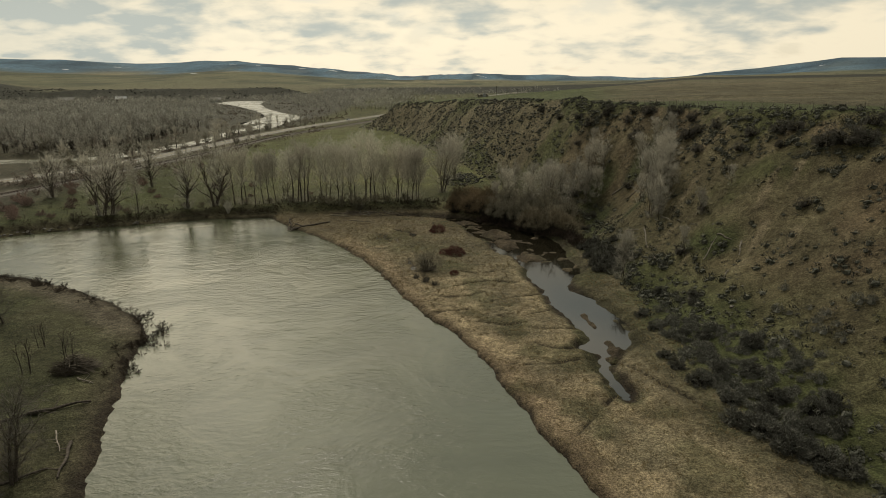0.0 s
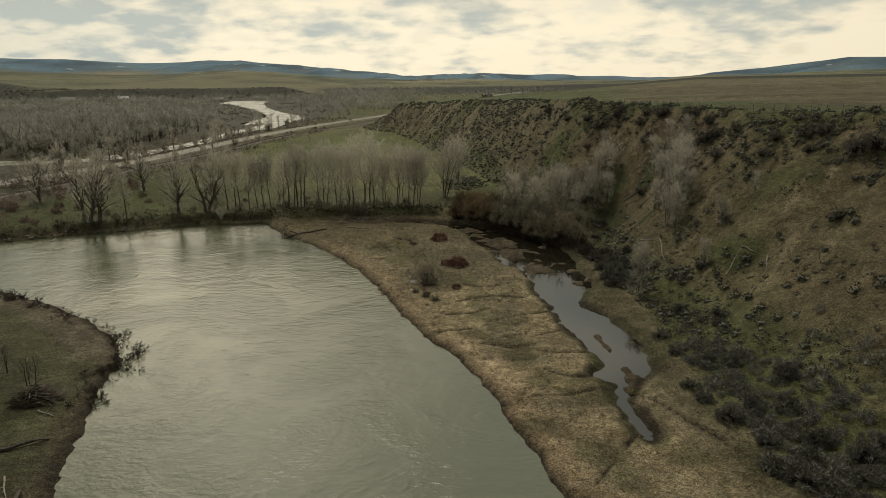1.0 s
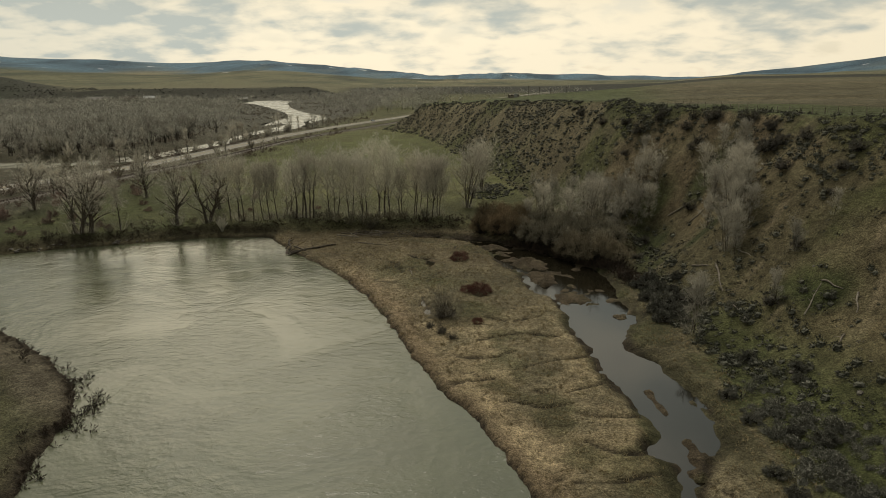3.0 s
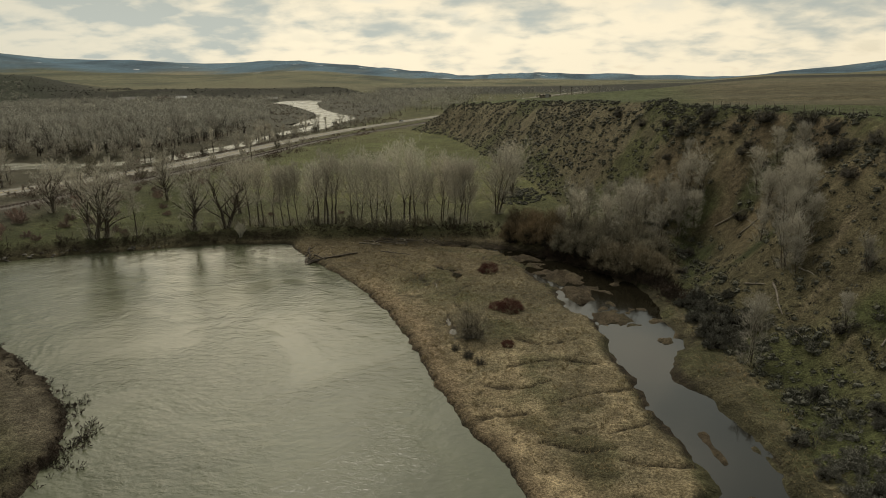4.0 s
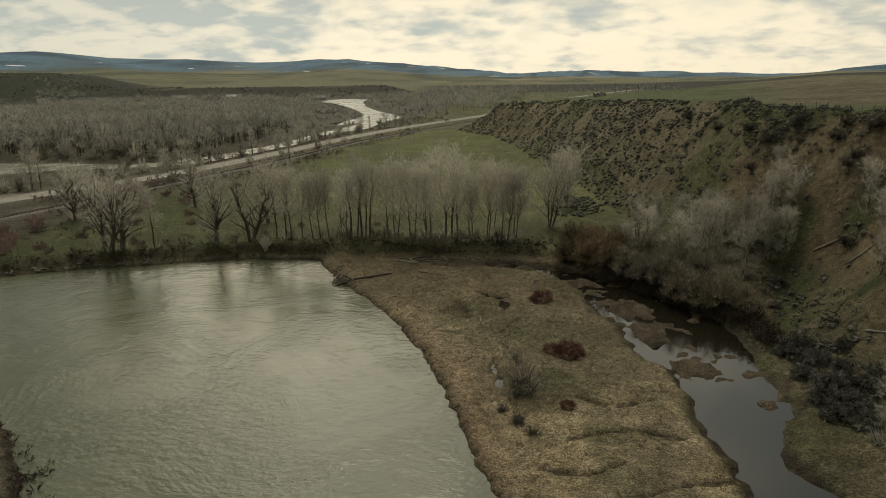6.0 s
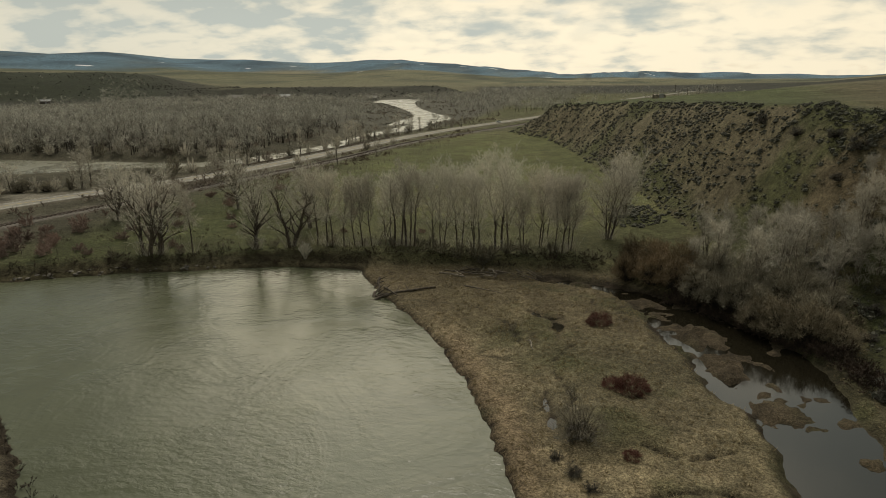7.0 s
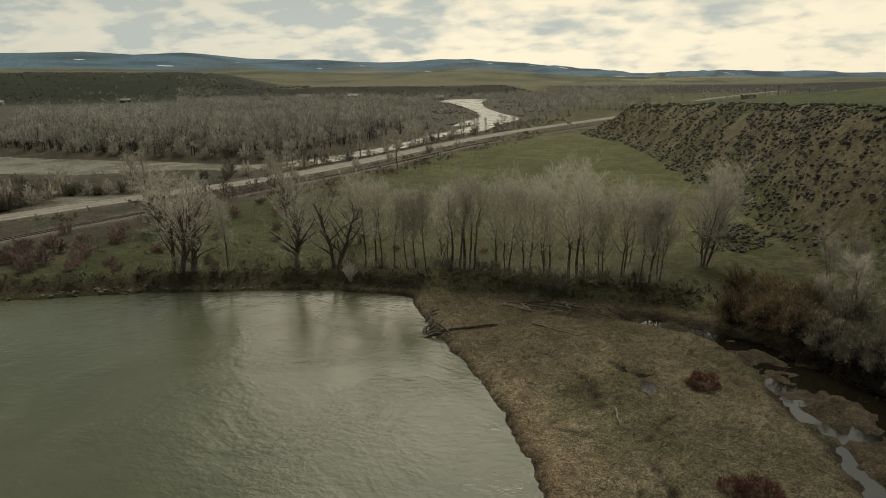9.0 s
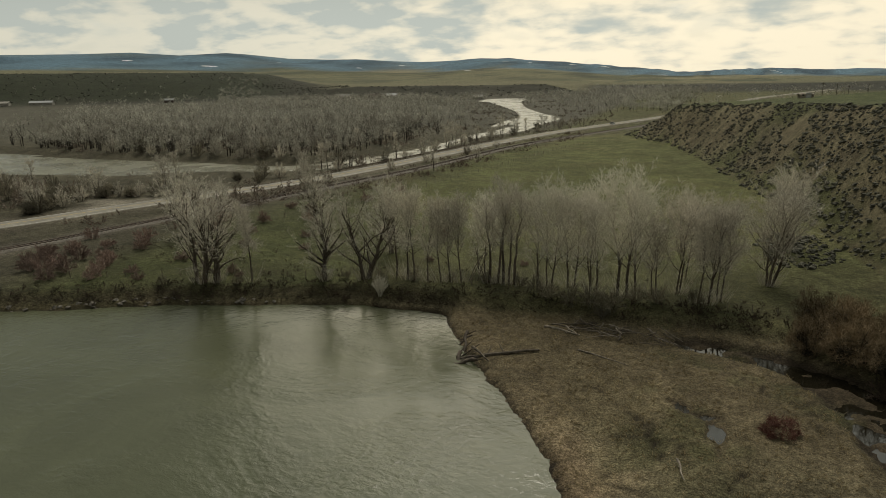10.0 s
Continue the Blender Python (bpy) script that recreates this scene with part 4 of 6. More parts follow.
def billow_bush(rng, radius, height, clumps, twigs, fine, low=0.05, even=0.0):
    """A rounded bush: uneven clumps of short twigs crowded over a dome (first), on a dense fan of stems, mostly
    coloured dark as inner shade (second).
    """
    out, stems = Shoots(), Shoots()
    lump = [rng.uniform(0.72 + 0.2 * even, 1.15 - 0.1 * even) for _ in range(9)]
    for c in range(clumps):
        a, el = rng.uniform(0, 6.28), math.asin(rng.uniform(low, 0.99))
        k = lump[int(a / 6.284 * 9)] * rng.uniform(0.62, 1.0)
        o = np.array([math.cos(a) * math.cos(el) * radius, math.sin(a) * math.cos(el) * radius, math.sin(el) * height]) * k
        root = np.array([math.cos(a), math.sin(a), 0]) * radius * rng.uniform(0.02, 0.3) + np.array([0, 0, -0.1])
        mid = root + (o - root) * 0.55 + np.array([0, 0, 0.10 * height])
        stems.path([root, mid, o], 0.013 * radius, 0.004 * radius, 3)
        # broad inner blades fill the bush; most callers colour them as shade
        for t in range(7):
            s = root + (o - root) * rng.uniform(0.15, 0.7)
            g = unit(rng.normal(0, 0.8, 3) + np.array([0, 0, 0.3]))
            stems.add(s, s + g * radius * rng.uniform(0.15, 0.3), fine * 3.0, 0, 1)
        size = radius * rng.uniform(0.16, 0.30)
        face = unit(o + np.array([0, 0, 0.4 * height]))
        for t in range(twigs):
            g = unit(rng.normal(0, 0.75, 3) + face * 0.75)
            s = o + rng.normal(0, 0.32, 3) * size
            out.add(s, s + g * size * rng.uniform(0.5, 1.15), fine * rng.uniform(0.6, 1.2), 0, 1)
    return out, stems


def dome_shrub(rng, radius, height, stems, twigs, thick, fine, flat=0.3, reach=1.0):
    """Stems fanning from one base, with twigs that fill an uneven dome."""
    out = Shoots()
    lump = [rng.uniform(0.7, 1.15) for _ in range(7)]
    for s in range(stems):
        a = rng.uniform(0, 6.28)
        k = lump[int(a / 6.284 * 7)]
        el = math.asin(rng.uniform(math.sin(flat), 0.99))
        tip = np.array([math.cos(a) * math.cos(el) * radius, math.sin(a) * math.cos(el) * radius, math.sin(el) * height]) * k
        root = np.array([math.cos(a), math.sin(a), 0]) * radius * rng.uniform(0.02, 0.22) + np.array([0, 0, -0.08])
        mid = root + (tip - root) * 0.5 + np.array([0, 0, 0.12 * height])
        out.path([root, mid, tip], thick, thick * 0.4, 3)
        for t in range(twigs):
            v = rng.uniform(0.3, 1.0)
            o = root + (mid - root) * v * 2 if v < 0.5 else mid + (tip - mid) * (v - 0.5) * 2
            g = unit(0.8 * unit(tip - root) + rng.normal(0, 0.75, 3) + np.array([0, 0, 0.2]))
            out.add(o, o + g * rng.uniform(0.2, 0.5) * radius * 0.75 * reach, fine, 0, 1)
    return out


def leafy_bush(rng, radius, height, tufts, size, core=2):
    """A rounded dense bush: a small dark heart under a ruff of many fine leafy blades."""
    out = Shoots()
    lump = [rng.uniform(0.8, 1.12) for _ in range(6)]
    for s in range(core):
        a, k = rng.uniform(0, 6.28), rng.uniform(0.1, 0.4)
        o = np.array([math.cos(a) * radius * k, math.sin(a) * radius * k, -0.1])
        out.add(o, o + np.array([0, 0, height * rng.uniform(0.6, 0.8)]), radius * 0.52, 0, 5)
    for t in range(tufts):
        a, el = rng.uniform(0, 6.28), math.asin(rng.uniform(0.0, 1.0))
        k = lump[int(a / 6.284 * 6)] * rng.uniform(0.45, 1.0)
        o = np.array([math.cos(a) * math.cos(el) * radius, math.sin(a) * math.cos(el) * radius, math.sin(el) * height]) * k
        g = unit(o + np.array([0, 0, 0.35 * height]) + rng.normal(0, 0.55, 3) * radius)
        out.add(o - g * size * 0.7, o + g * size * rng.uniform(0.7, 1.3), size * rng.uniform(0.30, 0.5), 0, 1)
    return out


def lumpy_bush(rng, radius, height, blades, size, sides=7, body=1.0):
    """A small rounded bush: an uneven low dome, ruffled with leafy blades."""
    v, f = [], []
    rings = ((1.0, -0.08), (1.02, 0.32), (0.72, 0.78))
    for r, z in rings:
        for k in range(sides):
            a = 6.283 * (k + rng.uniform(-0.25, 0.25)) / sides
            q = r * radius * body * rng.uniform(0.68, 1.08)
            v.append((math.cos(a) * q, math.sin(a) * q, z * height * body * rng.uniform(0.85, 1.15)))
    v.append((0, 0, height * body * rng.uniform(0.85, 1.0)))
    for t in range(2):
        for k in range(sides):
            a, b = t * sides + k, t * sides + (k + 1) % sides
            f += [(a, b, b + sides), (a, b + sides, a + sides)]
    f += [(2 * sides + k, 2 * sides + (k + 1) % sides, 3 * sides) for k in range(sides)]
    ruff = Shoots()
    for t in range(blades):
        a, el = rng.uniform(0, 6.28), math.asin(rng.uniform(0.0, 1.0))
        o = np.array([math.cos(a) * math.cos(el) * radius, math.sin(a) * math.cos(el) * radius, math.sin(el) * height]) * rng.uniform(0.75, 0.98)
        g = unit(o + np.array([0, 0, 0.35 * height]) + rng.normal(0, 0.5, 3) * radius)
        ruff.add(o - g * size * 0.5, o + g * size * rng.uniform(0.6, 1.2), size * rng.uniform(0.25, 0.42), 0, 1)
    if not blades:
        return np.array(v), np.array(f)
    rv, rf = ruff.arrays()
    return np.concatenate([np.array(v), rv]), np.concatenate([np.array(f), rf + len(v)])


def hazy_tree(rng, height, stems, twigs, fine, limbs=3, girth=1.0):
    """A plain far tree: forked stems under a rounded, uneven billow of fine twigs."""
    out = Shoots()
    lobes = []
    for k in range(8):
        off = rng.uniform(0.06, 0.34)
        lobes.append((rng.uniform(0, 6.28), off, rng.uniform(0.30, 0.90 - 0.75 * off)))
    for s in range(stems):
        a = rng.uniform(0, 6.28)
        foot = np.array([math.cos(a) * 0.06, math.sin(a) * 0.06, 0]) * height
        fork = foot * rng.uniform(0.6, 1.8) + np.array([0, 0, height * rng.uniform(0.22, 0.42)])
        out.add(foot - np.array([0, 0, 0.3]), fork, 0.021 * height * girth, 0.014 * height * girth, 3)
        for b in range(limbs):
            a, off, up = lobes[(s * limbs + b) % 8]
            out.add(fork, np.array([math.cos(a) * off, math.sin(a) * off, up + 0.06]) * height, 0.010 * height * girth, 0.002 * height, 3)
    for t in range(twigs):
        a, off, up = lobes[t % 8]
        o = np.array([math.cos(a) * off, math.sin(a) * off, up]) * height
        g = unit(rng.normal(0, 0.75, 3) + np.array([math.cos(a) * 0.35, math.sin(a) * 0.35, 0.55]))
        s = o + rng.normal(0, 0.06, 3) * height
        out.add(s, s + g * height * rng.uniform(0.06, 0.17), fine * rng.uniform(0.6, 1.2), 0, 1)
    return out


def tree_thing(name, pair, wood_mat, twig_mat):
    trunks, crown = pair
    root = new(name)
    for wood in trunks:
        part("trunk", wood.mesh("trunk", wood_mat), root, "furrowed trunk and limbs")
    part("crown", crown.mesh("crown", twig_mat), root, "haze of pale leafless twigs")
    return root


def planted(x, y, scale=1.0, turn=0.0, sink=0.05, stretch=1.0):
    return Matrix.LocRotScale((x, y, ground_z(x, y) - sink), Euler((0, 0, turn)), (scale, scale, scale * stretch))


def plant(models, spots, label, category, group, rng, sink=0.08):
    """Copies of the models at (x, y, size) spots; the models are the first ones set."""
    used = {}
    for n, (x, y, size) in enumerate(spots):
        k = n % len(models)
        m = planted(x, y, size, rng.uniform(0, 6.28), sink, rng.uniform(0.93, 1.08))
        if k in used:
            ob = copy_thing(models[k], Matrix())
            ob.matrix_basis = m
        else:
            ob = models[k]
            ob.matrix_basis = m
            used[k] = True
        tagged(ob, label, category, group)
    for k, ob in enumerate(models):
        if k not in used:
            for o in (*ob.children_recursive, ob):
                bpy.data.objects.remove(o)


def strewn(name, variants, xs, ys, sizes, mat, label, category, rng, sink=0.1, kinds=None, floor=-9.0):
    """Countless pieces in one mesh: each a turned, scaled copy of a variant."""
    vs, fs, ms, base = [], [], [], 0
    which = np.array([rng.randrange(len(variants)) for _ in xs])
    zs = np.maximum(sample(ZZ, xs, ys), floor)
    for k, (v, f) in enumerate(variants):
        idx = np.nonzero(which == k)[0]
        if not len(idx):
            continue
        a = np.array([rng.uniform(0, 6.28) for _ in idx])
        s = np.asarray(sizes)[idx]
        c, d = np.cos(a) * s, np.sin(a) * s
        x = v[None, :, 0] * c[:, None] - v[None, :, 1] * d[:, None] + np.asarray(xs)[idx][:, None]
        y = v[None, :, 0] * d[:, None] + v[None, :, 1] * c[:, None] + np.asarray(ys)[idx][:, None]
        z = v[None, :, 2] * (s * np.array([rng.uniform(0.85, 1.15) for _ in idx]))[:, None] + (zs[idx] - sink)[:, None]
        vs.append(np.stack([x, y, z], 2).reshape(-1, 3))
        fs.append((f[None] + (np.arange(len(idx)) * len(v))[:, None, None]).reshape(-1, 3) + base)
        base += len(idx) * len(v)
        if kinds:
            tint = np.array([rng.randrange(len(mat) - 1) for _ in idx])
            ms.append((kinds[k][None] * (1 + tint[:, None])).ravel())
    me = put_mesh(name, np.concatenate(vs), np.concatenate(fs), mat if kinds else [mat], False, np.concatenate(ms) if kinds else None)
    return tagged(new(name, me), label, category, kind="stuff")


class Rng(random.Random):
    """A seeded source that also gives normal vectors."""

    def normal(self, mean, dev, n=None):
        return self.gauss(mean, dev) if n is None else np.array([self.gauss(mean, dev) for _ in range(n)])


def scatter(rng, n, x0, x1, y0, y1, chance):
    """Up to n places in a rectangle, kept by a chance function of arrays."""
    x = np.array([rng.uniform(x0, x1) for _ in range(n)])
    y = np.array([rng.uniform(y0, y1) for _ in range(n)])
    keep = np.array([rng.random() for _ in range(n)]) < chance(x, y)
    return x[keep], y[keep]


rng = Rng(7)
# bare cottonwoods along the far bank, each group as it stands
def grove(built, mat, limb, spots, label):
    """Plants one model at (x, y, size, turn) spots."""
    root = cottonwood_thing(built, mat, limb)
    for n, (x, y, size, turn) in enumerate(spots):
        ob = root if n == 0 else copy_thing(root, Matrix())
        ob.matrix_basis = planted(x, y, size, turn, 0.08, 1.0 if n == 0 else rng.uniform(0.94, 1.06))
        tagged(ob, label, "tree", "cottonwoods along the river bank")


grove(cottonwood(rng, 18.0, ((0.6, 0, 0.02, 0.0, 1.0), (-0.7, 0.2, -0.04, 0.02, 0.97), (1.8, 0.1, 0.07, 0.0, 0.86)), 0.24, 5.2, 24, 0.21), M_TWIG_PALE, M_LIMB, [(-21.2, 181, 1.0, 0.0)],
      "tallest pale leafless cottonwood with three upright trunks")
grove(cottonwood(rng, 15.6, ((-0.8, 0, -0.06, 0.0, 0.95), (0.5, 0.3, 0.03, 0.03, 1.0), (1.3, -0.5, 0.08, -0.02, 0.9)), 0.20, 4.8, 18, 0.15), M_TWIG_PALE, M_LIMB, [(-33.6, 182, 1.0, 0.1), (-25.6, 181.2, 0.96, 2.4)],
      "pale silvery leafless cottonwood with several slim trunks")
grove(cottonwood(rng, 14.5, ((-0.5, 0, -0.05, 0.02, 1.0), (0.6, 0.2, 0.06, 0.0, 0.94)), 0.20, 4.9, 22, 0.16), M_TWIG_PALE, M_LIMB, [(-29.4, 183, 1.04, 0.6), (-45.5, 186.5, 0.9, 3.3)],
      "pale leafless cottonwood with two upright trunks")
grove(cottonwood(rng, 16.0, ((-1.9, 0, -0.05, 0.0, 0.9), (-0.5, 0.2, 0.0, 0.02, 1.0), (0.5, 0.0, 0.01, 0.0, 0.97), (1.3, 0.4, 0.03, 0.02, 0.95), (2.3, 0.1, 0.05, 0.0, 0.9)), 0.38, 3.9, 14, 0.24), M_TWIG, M_LIMB_DARK, [(-40.6, 181.6, 1.0, 0.0)],
      "cluster of thick dark cottonwood trunks under one hazy crown")
grove(cottonwood(rng, 15.0, ((-1.4, 0.6, -0.05, 0.03, 1.0), (1.1, -0.3, -0.13, 0.0, 0.96)), 0.32, 4.3, 19, 0.18), M_TWIG, M_LIMB_DARK, [(-57.0, 179.2, 1.0, 0.0), (-53.4, 179.0, 0.92, 0.35)],
      "leafless cottonwood with a pair of leaning dark trunks")
grove(cottonwood(rng, 13.5, ((0, 0, -0.12, 0.0, 1.0),), 0.34, 3.1, 22, 0.15), M_TWIG, M_LIMB_DARK, [(-50.2, 179.5, 0.98, 0.1), (-48.6, 179.8, 1.04, -0.1), (-46.9, 180.3, 1.0, 0.15), (-13.0, 193.6, 1.0, 3.3), (-10.6, 182.2, 0.95, 2.9)],
      "slim leaning leafless cottonwood on the bank")
grove(cottonwood(rng, 15.5, ((0, 0, -0.22, 0.03, 1.0), (1.1, 0.3, 0.07, 0.0, 0.85)), 0.14, 6.0, 17, 0.44, 0.020, 0.040, 0.07, 0.85, 2.0), M_TWIG, M_BARK, [(-89.0, 165.8, 1.0, 0.0), (-62.9, 176.2, 0.92, 1.0), (-116, 192, 0.85, 2.2)],
      "gnarled old cottonwood with dark heavy crooked limbs")
grove(cottonwood(rng, 14.5, ((0, 0, 0.03, 0.02, 1.0), (0.4, 0.2, 0.13, 0.0, 0.8)), 0.14, 5.6, 17, 0.46, 0.020, 0.038, 0.07, 0.85, 2.0), M_TWIG, M_BARK, [(-86.2, 166.8, 1.0, 0.4), (-68.9, 173.8, 0.9, 2.0), (-66, 193, 0.82, 3.6), (-95, 211, 0.85, 5.0)],
      "broad gnarled cottonwood with a heavy dark trunk")
grove(cottonwood(rng, 14.5, ((0, 0, 0.01, 0.0, 1.0),), 0.3, 1.7, 24, 0.15, 0.014, 0.008), M_TWIG, M_LIMB_DARK, [(-80.4, 169.2, 1.0, 0.0)],
      "single straight pole-like cottonwood with a narrow crown")
grove(cottonwood(rng, 15.0, ((0, 0, 0.02, 0.0, 1.0), (0.4, 0.5, 0.10, 0.04, 0.9)), 0.26, 4.8, 22, 0.16, 0.017, 0.022), M_TWIG, M_LIMB_DARK, [(-13.8, 185.4, 1.0, 0.0), (-9.2, 182.4, 0.93, 0.5), (-7.6, 184.2, 0.9, 1.4), (-16.6, 182.8, 0.78, 2.6)],
      "grey leafless cottonwood with forked dark trunks")
grove(cottonwood(rng, 13.4, ((0, 0, 0.03, 0.0, 1.0), (0.5, 0.2, 0.16, 0.0, 0.92), (-0.3, 0.2, -0.12, 0.03, 0.92)), 0.14, 6.2, 19, 0.24, 0.017, 0.024), M_TWIG, M_LIMB_DARK, [(-0.7, 194.6, 1.0, 0.0), (3.4, 220, 0.95, 2.0)],
      "lone round-crowned leafless cottonwood in the meadow grass")
for n, (a, b) in enumerate((((-46.0, 181.4), (-43.6, 181.0)), ((-45.4, 180.6), (-43.4, 181.6)), ((-44.6, 181.8), (-42.8, 181.0)), ((-42.6, 181.2), (-44.9, 180.7)))):
    sh = Shoots()
    sh.path([(a[0] - b[0], a[1] - b[1], -0.1), ((a[0] - b[0]) * 0.5, (a[1] - b[1]) * 0.4, 2.6), (0.1 * n, 0, 4.6 + 0.5 * n)], 0.10, 0.05, 5)
    ob = new("dead_pole", sh.mesh("dead_pole", M_WOOD))
    ob.matrix_basis = pose(b[0], b[1], ground_z(*b), 0, 0, 0)
    tagged(ob, "bleached dead pole leaning against cottonwood trunks", "dead pole", "leaning dead poles")

# bare trees between the railway, the road and the upper river
mid = []
for stems, limbs, wide in ((((-0.4, 0, -0.06, 0.02, 1.0), (0.5, 0.2, 0.08, 0.0, 0.9)), 9, 3.2), (((0, 0, 0.03, 0.0, 1.0),), 15, 3.4), (((-0.4, 0.2, -0.1, 0.0, 0.9), (0.3, 0, 0.04, 0.03, 1.0)), 8, 3.0), (((0, 0, -0.05, 0.0, 1.0),), 13, 2.6)):
    root = cottonwood_thing(cottonwood(rng, 11.0, stems, 0.2, wide, limbs, 0.22, 0.030, 0.02, 0.01, 0.5), M_TWIG, M_LIMB_DARK)
    root.name = "bare_tree"
    mid.append(root)
gx, gy = scatter(rng, 1500, -330, -85, 160, 420, lambda x, y: 0.5 * (sample(NOR, x, y) > 0.9) * (sample(UPR, x, y) < -3) * (sample(road_d, x, y) > 8) * (sample(rail_d, x, y) > 5)
                 * np.where(x < np.interp(y, ROAD[:, 1], ROAD[:, 0]) - 9, 1, 0.0) * (sample(apron_d, x, y) > 4)
                 * np.where((x < -150) & (x > -290) & (y > 226) & (y < 300), 0.0, 1.0) * np.where(sample(UPR, x, y) > -30, 1.0, 0.55) * smooth(-0.1, 0.15, fbm(x, y, 22.0, 3, 93)))
spots = sorted(zip(gx, gy), key=lambda p: math.hypot(p[0] + 9, p[1] - 84))[:58] + [(-176.2, 243.6), (-171, 246), (-162, 232), (-226, 236), (-121, 432), (-116, 462), (-119, 452), (-108, 498), (-126, 405), (-102, 520), (-112, 486), (-128, 372), (-131, 352), (-134, 330), (-124, 212), (-104, 300), (-98, 330)]
plant(mid, [(x, y, rng.uniform(0.55, 1.05)) for x, y in spots], "grey leafless riverside tree with a hazy twig crown", "tree", "bare trees by the road", rng)

# willow thicket at the slough
def willow_model(radius, height, clumps, twigs, fine, mat):
    root = new("willow_bush")
    crown, stems = billow_bush(rng, radius, height, clumps, twigs, fine, 0.26)
    part("crown", crown.mesh("crown", mat), root)
    # stems coloured near-black paint the shade beneath the crown
    part("inner_growth", stems.mesh("inner_growth", M_INNER_SHADE), root, "dark tangled stems")
    return root


for mat, label, spots in (
        (M_RUST, "rounded rusty brown leafless willow bush beside the slough", [(2.7, 171.4, 0.86), (6.9, 169.2, 0.95), (10.7, 166.4, 1.0), (7.7, 174.4, 0.95), (4.1, 178.4, 0.85), (12.3, 171.8, 0.9), (8.5, 178.8, 0.75)]),
        (M_WILLOW, "rounded grey-brown leafless willow bush beside the slough", [(13.7, 162.4, 0.95), (16.5, 159.0, 1.0), (15.1, 167.2, 1.0), (19.1, 156.4, 1.0), (20.1, 162.8, 1.05), (25.1, 159.3, 1.05), (17.1, 172.8, 0.85), (23.1, 168.8, 0.95), (29.1, 155.8, 0.85), (29.6, 163.3, 0.75), (26.6, 152.3, 0.9)]),
        (M_OCHRE, "rounded ochre-brown leafless willow bush beside the slough", [(20.1, 152.4, 0.95), (22.7, 149.4, 1.0), (25.7, 148.0, 0.95), (28.3, 147.2, 0.8)])):
    two = [willow_model(3.9, 6.0, 116, 48, 0.023, mat) for _ in range(2)]
    plant(two, spots, label, "bush", "willows beside the slough", rng)
    if mat == M_WILLOW:
        road_willow = two[0]
def slope_tree(stems, limbs):
    built = cottonwood(rng, 7.0, [(rng.uniform(-0.3, 0.3), rng.uniform(-0.3, 0.3), rng.uniform(-0.12, 0.12), rng.uniform(-0.12, 0.12), rng.uniform(0.85, 1.0)) for _ in range(stems)], 0.12, 2.0, limbs, 0.08, 0.0118, 0.016)
    root = cottonwood_thing(built, M_ASPEN, M_LIMB_DARK)
    root.name = "aspen_tree"
    return root


slim = [slope_tree(2, 8), slope_tree(3, 5), slope_tree(1, 13)]
plant(slim, [(31.5, 111.5, 1.15), (41.5, 129, 0.95), (43.5, 133, 1.1), (45.5, 131, 0.9), (44.5, 137, 1.2), (47.5, 142, 1.1), (42, 111, 0.6), (47, 117.5, 0.65), (38, 174, 1.1), (40.5, 181, 0.8), (46.5, 150, 0.9), (42, 126, 0.7),
             (36, 166, 1.3), (26, 168, 1.6), (17, 169, 1.45), (22, 164, 1.5), (31, 162, 1.4), (29, 172, 1.5), (46, 136, 1.0), (49, 146, 0.8), (52, 118, 0.5), (13, 171, 1.0), (39.5, 175, 1.25), (46.8, 156.6, 1.1), (47.5, 144.7, 1.2), (49.7, 147.8, 1.0), (46, 135.3, 1.15), (45.7, 148.1, 1.1), (42.8, 128.9, 1.0), (42.5, 141, 0.9), (38.6, 165.8, 1.1), (17.2, 185.7, 1.2), (24.4, 183.7, 1.35), (29.5, 178.9, 1.4), (33.9, 172.9, 1.3), (50.2, 157.6, 0.9), (51.8, 150.8, 0.9), (20.5, 184.5, 1.3), (27, 181, 1.2), (31.5, 176, 1.2), (36, 171, 1.1), (48.5, 141, 1.1), (44.5, 139.5, 0.9), (41, 171, 1.0)],
      "small pale leafless tree on the bluff slope", "tree", "pale trees on the slope", rng)

# willow and red osier on the grass bar
for x, y, size, label in ((-3.1, 118.0, 1.0, "grey hazy leafless willow shrub on the grass bar"), (-3.2, 111.4, 0.45, "low dark leafless shrub on the wet grass"), (-1.6, 109.4, 0.36, "low dark leafless shrub on the wet grass"), (-5.0, 113.6, 0.32, "low dark leafless shrub on the wet grass")):
    ob = new("willow_shrub")
    crown, stems = billow_bush(rng, 3.2, 4.6, 90, 48, 0.013, 0.1) if size > 0.9 else billow_bush(rng, 2.3, 3.3, 80, 44, 0.011, 0.05)
    part("crown", crown.mesh("crown", M_WILLOW if size > 0.9 else M_RIMBUSH), ob)
    part("inner_growth", stems.mesh("inner_growth", M_DEAD if size > 0.9 else M_RIMBUSH), ob, "thin dark stems")
    ob.matrix_basis = planted(x, y, size)
    tagged(ob, label, "bush")
red = [billow_bush(rng, 1.45, 1.3, 110, 46, 0.012, 0.0, 0.9)[0].mesh("red_osier_bush", M_RED) for _ in range(2)]
for n, (x, y, s) in enumerate(((-1.6, 149.4, 1.25), (2.2, 129.0, 1.35), (0.2, 129.6, 0.9), (1.9, 115, 0.62))):
    ob = new("red_osier_bush", red[n % 2])
    ob.matrix_basis = planted(x, y, s, n * 1.3)
    tagged(ob, "dense dark red leafless osier bush on the grass bar", "bush", "red bushes on the bar")

